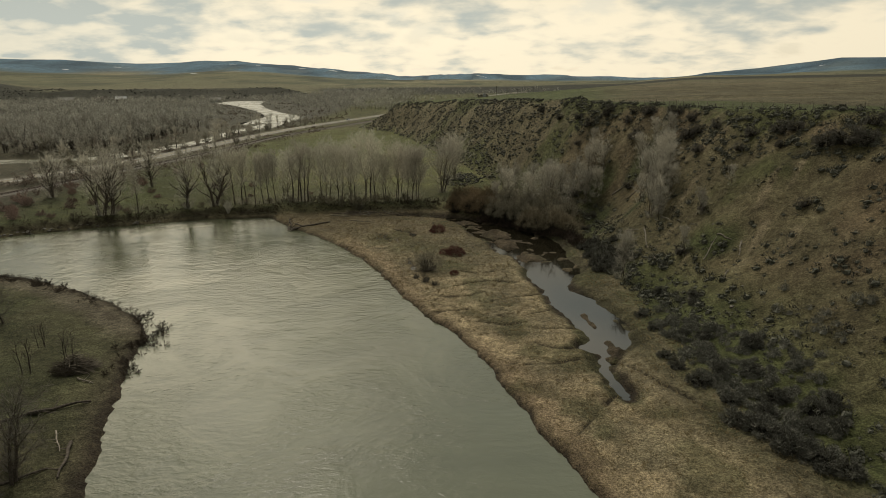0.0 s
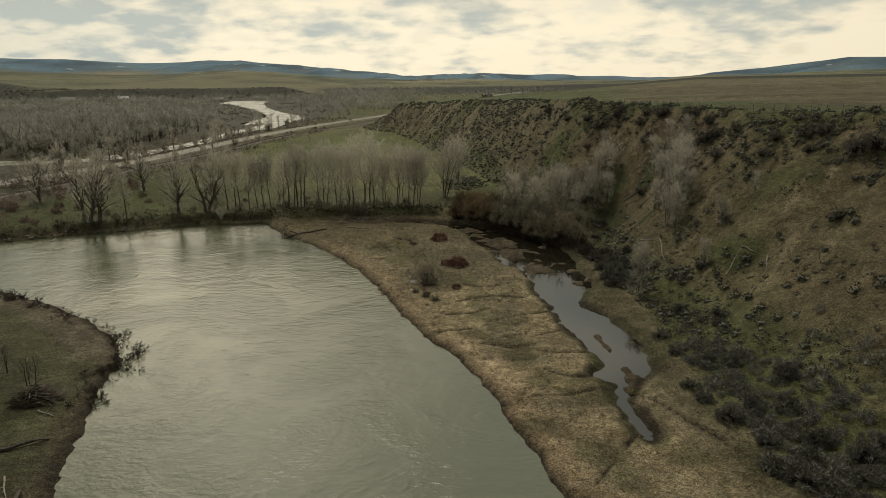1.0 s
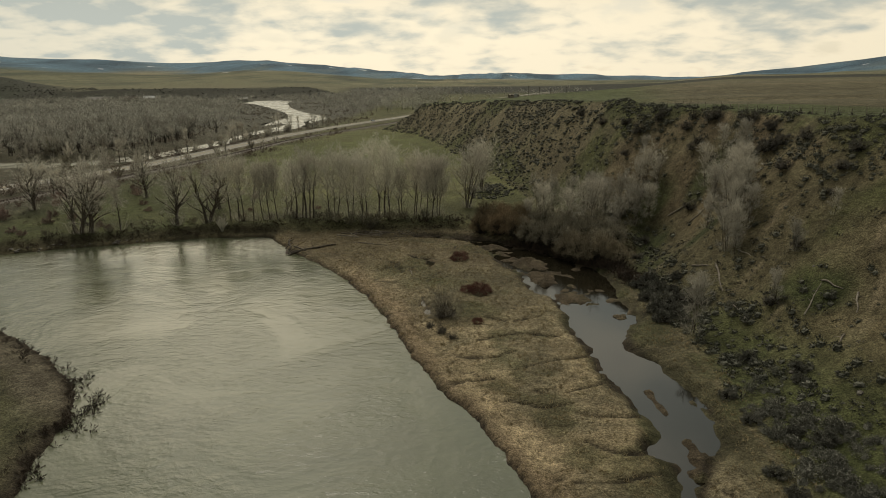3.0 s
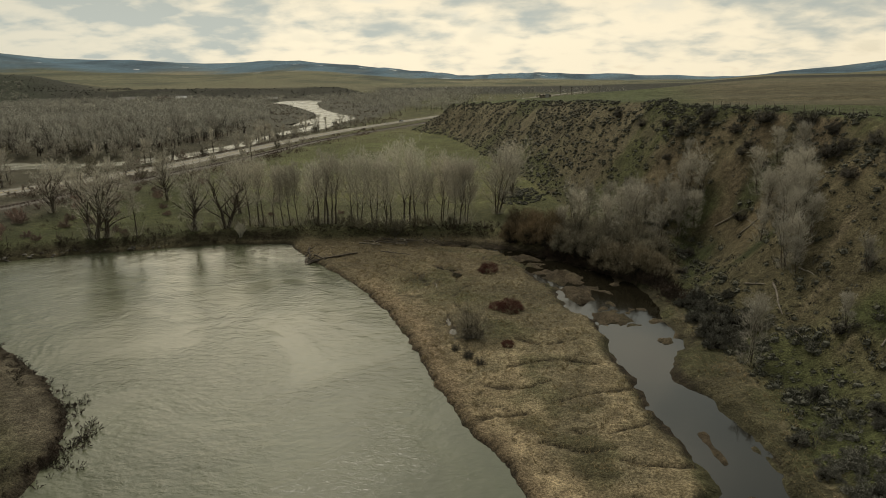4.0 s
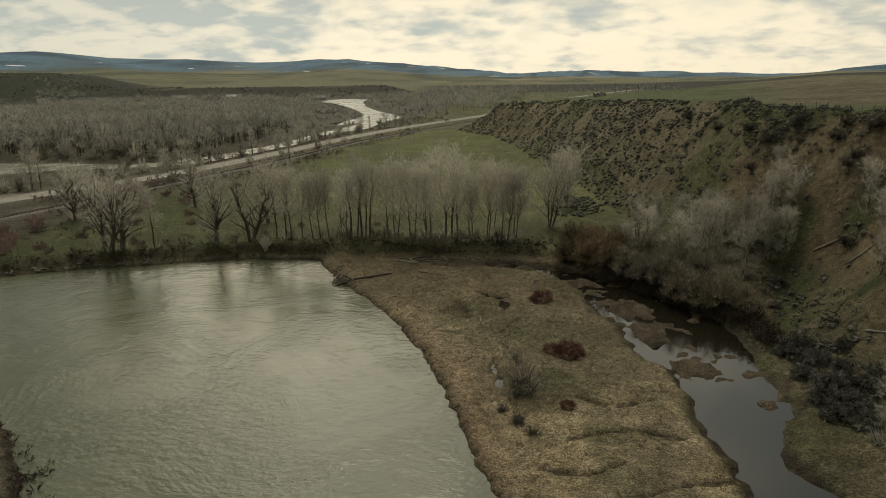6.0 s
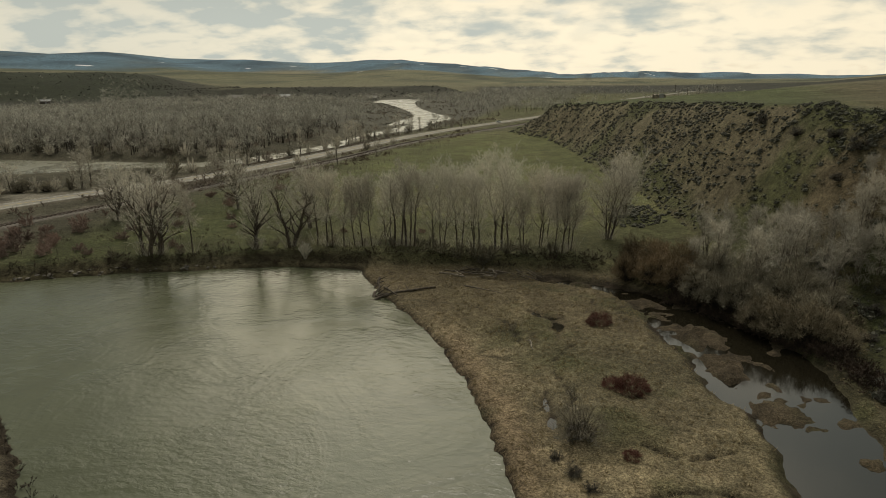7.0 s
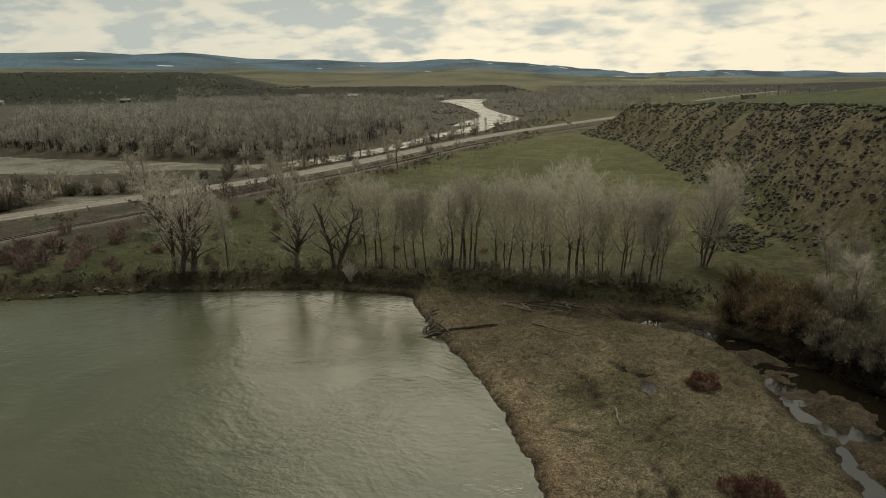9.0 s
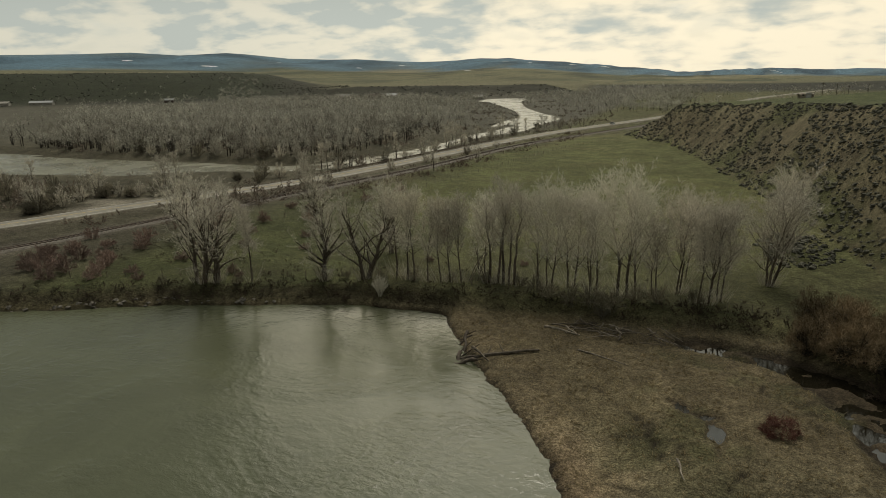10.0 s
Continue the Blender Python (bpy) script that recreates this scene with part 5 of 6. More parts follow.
# the near left bank
snag = cottonwood_thing(cottonwood(rng, 9.5, ((0, 0, 0.04, 0.03, 1.0), (0.5, -0.3, 0.16, -0.05, 0.8)), 0.16, 3.6, 15, 0.24, 0.010, 0.034, 0.09, 0.7), M_DEAD, M_BARK)
snag.name = "dead_tree"
plant([snag], [(-38.8, 51.5, 0.9), (-46, 52, 0.95), (-66, 92, 0.7), (-50, 57.5, 0.75)], "half-dead grey cottonwood with broken limbs", "tree", "trees of the near bank", rng)
sapling = tree_thing("sapling", bare_tree(rng, 4.6, 3, 0.14, 6, 3, 3, 0.06, 0.014, 0.25, 1.2), M_BARK, M_BARK)
plant([sapling], [(-51.5, 75, 1.0), (-54.5, 83, 0.85), (-49.3, 79, 0.95), (-62, 74, 1.0), (-58, 66, 1.1), (-46, 60, 1.0), (-43, 56, 0.8)], "thin dark leafless sapling in short grass", "tree", "saplings of the near bank", rng)
pile = Shoots()
for k in range(520):
    a, r = rng.uniform(0, 6.28), 2.2 * math.sqrt(rng.random())
    o = np.array([math.cos(a) * r, math.sin(a) * r * 0.7, rng.uniform(0.0, 1.0) ** 0.7 * (2.0 - 0.75 * r)])
    g = np.array([math.cos(a + rng.gauss(0, 0.8)), math.sin(a + rng.gauss(0, 0.8)), rng.gauss(0.1, 0.3)])
    pile.add(o - g * 0.8, o + g * rng.uniform(0.4, 1.0), 0.04, 0.01, 3)
ob = new("brush_heap", pile.mesh("brush_heap", M_DRIFT))
ob.matrix_basis = planted(-46.2, 75.6, 1.25, 0.4)
tagged(ob, "heaped dark brush of dead branches in short grass", "brush heap", kind="stuff")

tangle = []
for k in range(2):
    root = new("leafless_shrub")
    part("crown", dome_shrub(rng, 2.2, 3.4, 34, 60, 0.03, 0.014, 0.2, 0.7).mesh("crown", M_DEAD), root)
    tangle.append(root)
plant(tangle, [(-40.2, 53.5, 0.9), (-43.5, 50.5, 1.1), (-46.5, 56.5, 1.0), (-49.5, 61, 0.9), (-42.6, 58.4, 0.7), (-52, 55, 1.2), (-38.6, 47.5, 0.9), (-47, 47, 1.1)], "tangled pale grey leafless shrub on the near bank", "bush", "shrubs of the near bank", rng)

# loose shrubs between the river bank and the railway
rosy = []
for k in range(3):
    root = new("leafless_shrub")
    part("crown", dome_shrub(rng, 2.0, 2.7, 30, 52, 0.03, 0.030, 0.15).mesh("crown", M_ROSE), root)
    rosy.append(root)
plant(rosy, [(-116, 162, 1.1), (-121, 165, 1.0), (-126, 163.5, 1.1), (-112, 167, 0.8), (-131, 170, 1.0), (-118, 172, 0.9), (-108, 161, 0.8), (-124, 178, 0.9), (-106, 184, 0.8), (-113, 197, 0.9), (-97, 188, 0.8), (-90, 199, 0.7), (-108, 208, 1.0), (-104, 222, 1.1), (-98, 240, 1.0), (-95, 255, 1.0),
             (-73, 206, 0.8), (-84, 190, 0.6), (-62, 209, 0.7), (-57, 190, 0.5), (-40, 193, 0.5), (-87, 172, 0.6), (-84, 170.5, 0.5), (-100, 163.5, 0.6), (-134, 183, 0.9), (-112, 225, 0.9), (-115, 157.5, 0.9), (-119, 160, 1.2), (-123, 160.5, 1.1), (-128, 167, 1.2), (-110, 164, 0.9), (-114, 170, 1.0), (-104, 166, 0.7), (-121, 169, 1.1), (-127, 173, 1.1), (-102, 176, 0.8), (-98, 180, 0.7), (-116, 180, 1.1), (-122, 186, 1.2), (-104, 198, 0.9), (-118, 206, 1.2), (-99, 214, 0.9)],
      "rosy grey leafless shrub in rough grass", "bush", "shrubs by the railway", rng)
pale = []
for k in range(3):
    root = new("willow_shoots")
    part("crown", dome_shrub(rng, 1.5, 2.6, 26, 40, 0.02, 0.022, 0.25).mesh("crown", M_WILLOW), root)
    pale.append(root)
plant(pale, [(-71, 175.5, 0.9), (-66, 176, 0.8), (-61, 178.5, 0.7), (-55, 179.5, 0.9), (-49, 181, 0.8), (-43, 181.5, 0.9), (-37, 181, 1.0), (-31.5, 177, 1.3), (-28, 176, 1.5), (-25, 176.5, 1.6), (-22, 176, 1.5), (-19, 179, 1.3), (-16, 180, 1.2), (-11, 181.5, 1.0), (-34, 179, 1.2),
             (-58.5, 174.5, 1.1), (-94, 163, 0.8), (-89, 166, 0.7), (-82, 167.5, 0.7), (-23, 174.5, 1.0)],
      "pale upright willow shoots at the foot of the cottonwoods", "bush", "willow shoots on the bank", rng)

ob = new("willow_shoots")
part("crown", dome_shrub(rng, 1.5, 3.4, 40, 60, 0.02, 0.016, 0.5).mesh("crown", M_TWIG_PALE), ob)
ob.matrix_basis = planted(-58.0, 172.6, 1.0)
tagged(ob, "whitish upright willow shoots on the cut bank", "bush", "willow shoots on the bank")

# rounded pale willows between the road and the upper river
by_road = []
for k in range(3):
    root = new("willow_tree")
    stems = Shoots()
    for n in range(5):
        a = n * 1.3
        stems.path([(math.cos(a) * 0.25, math.sin(a) * 0.25, -0.2), (math.cos(a) * 0.5, math.sin(a) * 0.5, 1.2), (math.cos(a) * 1.1, math.sin(a) * 1.1, 3.0)], 0.10, 0.04, 4)
    part("trunk", stems.mesh("trunk", M_BARK), root, "several dark slender stems")
    part("crown", dome_shrub(rng, 2.7, 5.6, 44, 34, 0.035, 0.045, 0.12, 0.6).mesh("crown", M_TWIG if k else M_WILLOW), root)
    by_road.append(root)
plant(by_road, [(-133, 318, 0.9), (-131.5, 333, 0.8), (-130, 347, 1.0), (-131, 364, 1.1), (-127.5, 374, 0.7), (-127, 390, 1.2), (-129, 404, 1.0), (-124, 420, 1.1), (-129, 441, 1.3), (-121, 452, 0.9), (-125, 470, 1.2), (-116, 487, 0.9), (-121, 506, 1.3), (-110, 522, 1.0), (-114, 546, 1.3),
                (-143, 300, 1.3), (-138, 291, 1.0), (-145, 280, 1.2), (-154.1, 268, 1.25), (-150, 272, 1.1), (-141, 270, 1.0), (-149, 259, 1.0), (-128, 268, 0.8), (-188, 226, 1.1), (-197, 222, 1.2), (-205, 217, 1.2), (-192, 216, 1.0), (-214, 218, 1.3), (-222, 224, 1.2),
                (-183, 221.5, 0.9), (-178, 223, 0.85), (-173, 225, 0.9), (-168, 227.5, 0.8), (-165, 230, 0.75), (-186, 229, 0.8), (-171, 231, 0.8), (-173, 199, 1.2), (-178, 203, 1.3), (-175, 208, 1.2), (-181, 211, 1.2), (-178, 216, 1.0), (-186, 207, 1.3), (-201, 210, 1.2), (-210, 206, 1.2),
                (-284, 320, 1.6), (-268, 323, 1.5), (-259, 320, 1.2), (-243, 324, 1.7), (-231, 321, 1.3), (-222, 323, 1.6), (-206, 321, 1.2), (-196, 324, 1.7), (-186, 321, 1.4), (-178, 323, 1.5), (-125.1, 251.4, 1.0), (-121, 300, 0.8), (-117, 322, 0.8), (-111, 352, 0.9), (-107, 380, 0.8)],
       "rounded pale leafless willow with many stems", "tree", "pale willows by the road", rng)
for n, (x, y, size) in enumerate(((-183, 219.5, 0.72), (-176, 222, 0.66), (-169.5, 225.5, 0.62), (-188, 225, 0.7), (-179, 227.5, 0.6), (-175, 203, 0.8), (-180, 208.5, 0.86), (-173.5, 197, 0.66), (-187, 214, 0.8), (-160, 262, 0.55))):
    ob = copy_thing(road_willow, Matrix())
    ob.matrix_basis = planted(x, y, size, n * 1.3, 0.08)
    tagged(ob, "dense dark leafless willow bush beside the road", "bush", "dense willows by the road")


# ---- scrub and grasses ----
rng = Rng(21)


def foot_scrub(x, y):
    f = sample(FRAC, x, y)
    return (f > 0.02) * smooth(0.62, 0.4, f) * smooth(90, 78, y + 6 * fbm(x, y, 8.0, 2, 75)) * smooth(0.0, 0.22, fbm(x, y, 9.0, 3, 74) + 0.22 * smooth(72, 58, y)) + 0.8 * (f > 0.02) * smooth(0.30, 0.16, f) * smooth(0.02, 0.2, fbm(x, y, 7.0, 3, 76)) * smooth(142, 130, y) * (y > 84)


def sage_chance(x, y):
    f, n = sample(FRAC, x, y), fbm(x, y, 9.0, 3, 71)
    m = fbm(x, y, 3.5, 2, 73)
    near = 0.18 + 0.95 * smooth(0.62, 0.85, f + 0.12 * n) + 0.8 * smooth(0.34, 0.14, f) * smooth(-0.05, 0.25, n + 0.5 * smooth(100, 62, y))
    tip = smooth(185, 240, y) * (0.32 + 0.95 * smooth(-0.3, 0.3, fbm(x, y, 17.0, 3, 72)))
    inner = sample(INRIM, x, y)
    near = near + 0.8 * smooth(5.5, 2.0, edge_distance(x, y, FOOT, True)[0]) * smooth(138, 120, y) * smooth(-0.25, 0.1, n)
    return np.clip((near + tip) * (0.55 + 0.9 * smooth(-0.2, 0.4, m)), 0, 1) * (f > 0.015) * (inner < 1.5 + 4 * n)


sage_models = [leafy_bush(rng, 0.75, 0.72, 430, 0.09, 3) for _ in range(5)]
sx, sy = scatter(rng, 21000, 26, 96, 40, 215, lambda x, y: 0.62 * sage_chance(x, y))
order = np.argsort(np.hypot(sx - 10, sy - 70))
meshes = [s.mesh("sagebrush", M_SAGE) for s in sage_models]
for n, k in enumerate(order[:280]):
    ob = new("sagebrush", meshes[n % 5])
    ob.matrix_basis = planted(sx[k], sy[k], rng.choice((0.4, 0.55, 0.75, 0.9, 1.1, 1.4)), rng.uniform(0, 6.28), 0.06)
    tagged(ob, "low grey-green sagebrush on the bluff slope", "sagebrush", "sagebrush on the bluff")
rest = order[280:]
kx, ky = scatter(rng, 2000, 27, 66, 40, 142, lambda x, y: 0.24 * foot_scrub(x, y))
tall_scrub = [leafy_bush(rng, 0.95, 0.95, 430, 0.095, 1).arrays() for _ in range(4)]
strewn("foot_scrub", tall_scrub, kx, ky, [rng.choice((0.5, 0.7, 0.9, 1.1, 1.35)) for _ in kx], M_SAGE, "dense dark scrub at the bluff foot", "scrub", rng)
small_models = [lumpy_bush(rng, 0.68, 0.66, 56, 0.15, 5, 0.62) for _ in range(5)]
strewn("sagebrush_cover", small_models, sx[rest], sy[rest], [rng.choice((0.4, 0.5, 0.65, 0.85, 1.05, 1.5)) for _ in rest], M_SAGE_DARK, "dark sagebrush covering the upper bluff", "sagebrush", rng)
coarse = [lumpy_bush(rng, 0.66, 0.64, 18, 0.15, 4, 0.82) for _ in range(5)]
fx, fy = scatter(rng, 42000, -70, 70, 205, 520, lambda x, y: np.maximum(0.85 * sage_chance(x, y), smooth(1.0, 0.6, np.hypot((x - 5.5) / 8, (y - 220) / 17))))
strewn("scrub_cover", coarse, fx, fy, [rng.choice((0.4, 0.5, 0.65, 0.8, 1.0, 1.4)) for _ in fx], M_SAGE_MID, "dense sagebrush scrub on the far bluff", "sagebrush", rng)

tiny = [leafy_bush(rng, 0.28, 0.25, 11, 0.12, 0).arrays() for _ in range(4)]
qx, qy = scatter(rng, 7500, 26, 80, 44, 215, lambda x, y: (sample(FRAC, x, y) > 0.03) * (sample(INRIM, x, y) < 3) * smooth(-0.25, 0.3, fbm(x, y, 7.0, 3, 78)))
strewn("slope_tufts", tiny, qx, qy, [rng.choice((0.7, 0.9, 1.2, 1.6, 2.2)) for _ in qx], M_SCRUB, "small dark tufts dotting the bluff slope", "tufts", rng, 0.02)

# dark leafless bushes below the rim
rim_bush = []
for k in range(3):
    crown, stems = billow_bush(rng, 1.6, 1.8, 46, 26, 0.024, 0.0)
    root = new("serviceberry_bush")
    part("crown", crown.mesh("crown", M_RIMBUSH), root)
    part("inner_growth", stems.mesh("inner_growth", M_INNER_SHADE), root, "dark tangled stems")
    rim_bush.append(root)
spots = [(65.5, 107.5, 2.0), (67.5, 105, 1.7), (63.5, 110, 1.6), (61.2, 121, 1.5), (63, 119, 1.2), (58.5, 126, 1.2), (56.6, 138, 1.2), (53.5, 145, 1.5), (55, 143, 1.2), (45.2, 186, 1.2), (52, 135, 1.2), (56, 125, 0.9), (57, 101.5, 0.9), (53.2, 122.3, 0.6),
         (48.5, 141.5, 1.2), (41.5, 110.5, 1.0), (47.5, 118, 0.8), (51, 152, 1.2), (49, 160, 1.1), (47.5, 168, 1.2), (43, 176, 1.0), (44, 155, 1.2), (33, 150, 0.9), (36, 158, 1.0), (50, 176, 1.1), (39.5, 196, 1.2), (36, 208, 1.2), (33, 226, 1.3), (60, 117, 1.0), (70, 108, 1.3), (53.8, 144.5, 1.6), (52, 169.2, 1.7), (55.1, 158.2, 1.6), (41.5, 188.2, 1.3), (48.2, 175.3, 1.3), (46, 186.5, 1.3), (48.7, 166.9, 1.2), (37.8, 186, 1.0), (56, 150, 1.2)]
for n, (x, y, s) in enumerate(spots):
    ob = rim_bush[n] if n < 3 else copy_thing(rim_bush[n % 3], Matrix())
    ob.matrix_basis = planted(x, y, s, n * 0.9, 0.12)
    tagged(ob, "dark leafless bush below the bluff rim", "bush", "dark bushes on the bluff")

# heavy grey-green bushes in the hollow above the slough
for m in range(2):
    crown, stems = billow_bush(rng, 1.9, 1.9, 60, 40, 0.035)
    root = new("sage_thicket")
    part("crown", crown.mesh("crown", M_SAGE_GREY), root)
    part("inner_growth", stems.mesh("inner_growth", M_INNER_SHADE), root, "dark tangled stems")
    for n, (x, y, s) in enumerate((((28.8, 116.4, 0.9), (31.2, 118.6, 1.15), (33.4, 121.4, 1.1), (30.6, 122.6, 1.2), (33.0, 125.6, 0.9), (29.2, 131.6, 0.9), (35.6, 123.6, 0.8), (33.9, 171.6, 1.1), (29.6, 92.6, 0.55), (35.2, 101.8, 0.7), (38.6, 96.0, 0.75), (28.4, 77.8, 0.6), (35.0, 82.4, 0.8), (36.6, 71.2, 0.8), (30.0, 70.2, 0.85), (30.4, 61.6, 0.8), (32.0, 59.0, 1.0), (33.4, 55.8, 1.05), (35.0, 53.0, 0.95), (36.4, 65.0, 0.8), (38.6, 61.6, 1.0), (41.0, 62.4, 0.8), (31.6, 65.4, 0.6)),
                                   ((29.4, 119.8, 1.1), (31.8, 115.8, 0.75), (35.4, 119.6, 0.8), (28.6, 125.6, 0.9), (31.4, 128.6, 1.0), (31.4, 133.4, 0.9), (34.8, 130.4, 0.7), (31.2, 172.6, 0.9), (29.8, 87.2, 0.6), (37.6, 94.0, 0.5), (28.8, 74.2, 0.65), (39.2, 77.0, 0.9), (33.4, 72.6, 0.9), (33.0, 84.6, 0.5), (31.4, 60.2, 0.9), (33.6, 58.0, 0.8), (34.6, 55.0, 1.0), (36.6, 51.6, 0.9), (34.2, 62.4, 0.8), (37.2, 59.4, 0.8), (39.4, 58.6, 0.7), (35.0, 67.6, 0.55)))[m]):
        ob = root if n == 0 else copy_thing(root, Matrix())
        ob.matrix_basis = planted(x, y, s, n * 1.1 + m, 0.1)
        tagged(ob, "heavy rounded grey-green bush on the turf of the slope foot", "bush", "grey bushes at the slope foot")

# brush along the far bank, the railway and the slough
brush = [dome_shrub(rng, 0.95, 1.15, 5, 20, 0.012, 0.025, 0.1, 0.85).arrays() for _ in range(4)]
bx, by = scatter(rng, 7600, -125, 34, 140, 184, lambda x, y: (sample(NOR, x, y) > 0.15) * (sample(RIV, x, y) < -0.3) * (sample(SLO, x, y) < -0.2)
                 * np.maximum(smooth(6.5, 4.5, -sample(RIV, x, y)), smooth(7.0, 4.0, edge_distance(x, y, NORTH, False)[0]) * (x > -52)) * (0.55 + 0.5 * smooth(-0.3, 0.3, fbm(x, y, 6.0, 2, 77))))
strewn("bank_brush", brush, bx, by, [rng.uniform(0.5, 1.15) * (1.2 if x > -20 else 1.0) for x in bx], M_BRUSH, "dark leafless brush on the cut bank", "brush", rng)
bx, by = scatter(rng, 6500, -185, -80, 150, 470, lambda x, y: smooth(0.0, 0.3, fbm(x, y, 14.0, 3, 79) + 0.2 + 0.2 * smooth(215, 260, y)) * (sample(rail_d, x, y) > 4) * (sample(rail_d, x, y) < 17) * (sample(road_d, x, y) > 8.5) * (sample(apron_d, x, y) > 3) * 0.6)
strewn("railside_brush", brush, bx, by, [rng.uniform(0.7, 1.9) for _ in bx], M_ROSEBRUSH, "reddish brown leafless brush beside the railway", "brush", rng)
bx, by = scatter(rng, 2600, -125, 0, 172, 215, lambda x, y: 0.22 * (sample(NOR, x, y) > 0.9) * smooth(196, 178, y))
strewn("underbrush", brush, bx, by, [rng.uniform(0.4, 1.1) for _ in bx], M_BRUSH, "thin underbrush between the cottonwood trunks", "brush", rng)

# dark brush added along the water to stand for shade under the willows
shade_line = rounded([(10, 163.4), (14, 160), (18, 155.4), (22, 150.2), (25.5, 146), (28, 141), (28.4, 134)], 3)
bx, by = scatter(rng, 2600, 6, 32, 130, 168, lambda x, y: 0.85 * smooth(2.3, 1.2, edge_distance(x, y, shade_line, False)[0]))
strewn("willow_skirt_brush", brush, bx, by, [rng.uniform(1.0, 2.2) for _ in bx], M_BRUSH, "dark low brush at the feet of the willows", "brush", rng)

# flooded willow stems off the left bank
stems = [dome_shrub(rng, 0.75, 0.8, 9, 18, 0.014, 0.022, 0.1, 0.8).arrays() for _ in range(4)]
lx, ly = scatter(rng, 9000, -90, -34, 55, 122, lambda x, y: smooth(-2.6, -0.6, -np.abs(sample(RIV, x, y) - np.where((y > 84) & (y < 100), 0.9, np.where(y >= 100, -1.8, -0.7)))) * smooth(58, 92, y + 0.4 * (-50 - x)) * (0.25 + 0.9 * smooth(0, 0.25, fbm(x, y, 4.0, 2, 83))))
strewn("shore_shrubs", stems, lx, ly, [rng.uniform(0.4, 1.25) for _ in lx], M_BRUSH, "dark willow stems standing in the shallows", "shrubs", rng, 0.0, None, -0.15)

# woods across the valley
def woods_chance(x, y):
    az, r = sample(AZ, x, y), sample(RR, x, y)
    dry = (sample(UPR, x, y) < -5) * (sample(road_d, x, y) > 11) * (sample(FRAC, x, y) < 0.01) * (sample(rail_d, x, y) > 9)
    side = np.where((y < 480) & (x > -128 + 0.12 * (y - 300)), 0, 1) * np.where((x > -165) & (y > 370) & (y < 700) & (x < -60), 0.03, 1) * np.where((sample(UPR, x, y) > -42) & (y > 430) & (y < 1000), 0.06, 1)
    glade = np.where((x > -45) & (y > 560), 0.08, 1) * smooth(-0.45, -0.15, fbm(x, y, 70.0, 3, 91))
    open_left = np.where((az < -40) & (r > 900), 0.06, 1) * np.where((az < -50) & (r > 470), 0.12, 1)
    farm = np.hypot(x + 538, y - 1082) > 38
    return farm * dry * side * glade * open_left * smooth(1560, 1350, r) * np.where((az > -37) & (az < -10.5) & (r > 1200), 0.0, 1.0)


near_wood = [hazy_tree(rng, 8.5 + 1.5 * (k % 4), 2 + k % 2, 150, 0.072) for k in range(8)]
far_wood = [hazy_tree(rng, 8.0 + 2.0 * (k % 3), 1, 80, 0.145, 2, 0.8) for k in range(6)]
farthest = [hazy_tree(rng, 8.0 + 2.0 * (k % 3), 1, 25, 0.36, 1, 0.6) for k in range(6)]
WOODS = [M_TRUNKS, M_WOODS, M_WOODS_PALE, M_WOODS_BROWN]
wx, wy = scatter(rng, 4800, -520, -90, 295, 620, lambda x, y: woods_chance(x, y) * 0.95 * (np.hypot(x, y - 40) < 520))
strewn("riverside_woods", [t.arrays() for t in near_wood], wx, wy, [rng.uniform(0.65, 1.2) for _ in wx], WOODS, "grey leafless cottonwood woods beyond the river", "woods", rng, 0.1, [t.kinds() for t in near_wood])
wx, wy = scatter(rng, 40000, -1150, 220, 380, 1600, lambda x, y: woods_chance(x, y) * 0.52 * (np.hypot(x, y - 40) >= 520))
deep = np.hypot(wx, wy - 40) > 800
for name, models, pick in (("far_woods", far_wood, ~deep), ("farthest_woods", farthest, deep)):
    strewn(name, [t.arrays() for t in models], wx[pick], wy[pick], [rng.uniform(0.6, 1.2) for _ in wx[pick]], [M_TRUNKS, M_WOODS, M_WOODS, M_WOODS_PALE], "far leafless woods on the valley floor", "woods", rng, 0.1, [t.kinds() for t in models])
wx, wy = scatter(rng, 9000, -420, -90, 380, 1000, lambda x, y: (sample(road_d, x, y) > 9) * (sample(rail_d, x, y) > 6) * (sample(UPR, x, y) < -1.5) * (sample(UPR, x, y) > -48) * (0.05 + 0.5 * smooth(0.0, 0.3, fbm(x, y, 26.0, 3, 94))))
coarse_brush = [dome_shrub(rng, 1.2, 1.4, 4, 12, 0.03, 0.11, 0.15).arrays() for _ in range(4)]
strewn("river_edge_brush", coarse_brush, wx, wy, [rng.uniform(0.8, 1.9) for _ in wx], M_THICKET, "grey brush along the banks of the upper river", "brush", rng)
# thicket between the road and the upper river, and scrub on the far hill
wx, wy = scatter(rng, 3700, -330, -120, 175, 420, lambda x, y: (sample(road_d, x, y) > 9) * (sample(apron_d, x, y) > 3) * (sample(UPR, x, y) < -2) * (sample(UPR, x, y) > -80) * np.where(x < -118 - 0.2 * (y - 300), 1, 0) * np.maximum(0.04 + 0.96 * smooth(0.0, 0.25, fbm(x, y, 22.0, 3, 93)), 0.75 * smooth(268, 252, y) * smooth(-0.25, 0.05, fbm(x, y, 12.0, 3, 92))) * np.where(y > 300, 0.6, 1) * np.where((x < -158) & (x > -285) & (y > 232) & (y < 300), 0.25, 1))
thick_brush = [dome_shrub(rng, 1.0, 1.25, 6, 20, 0.012, 0.025, 0.12).arrays() for _ in range(4)]
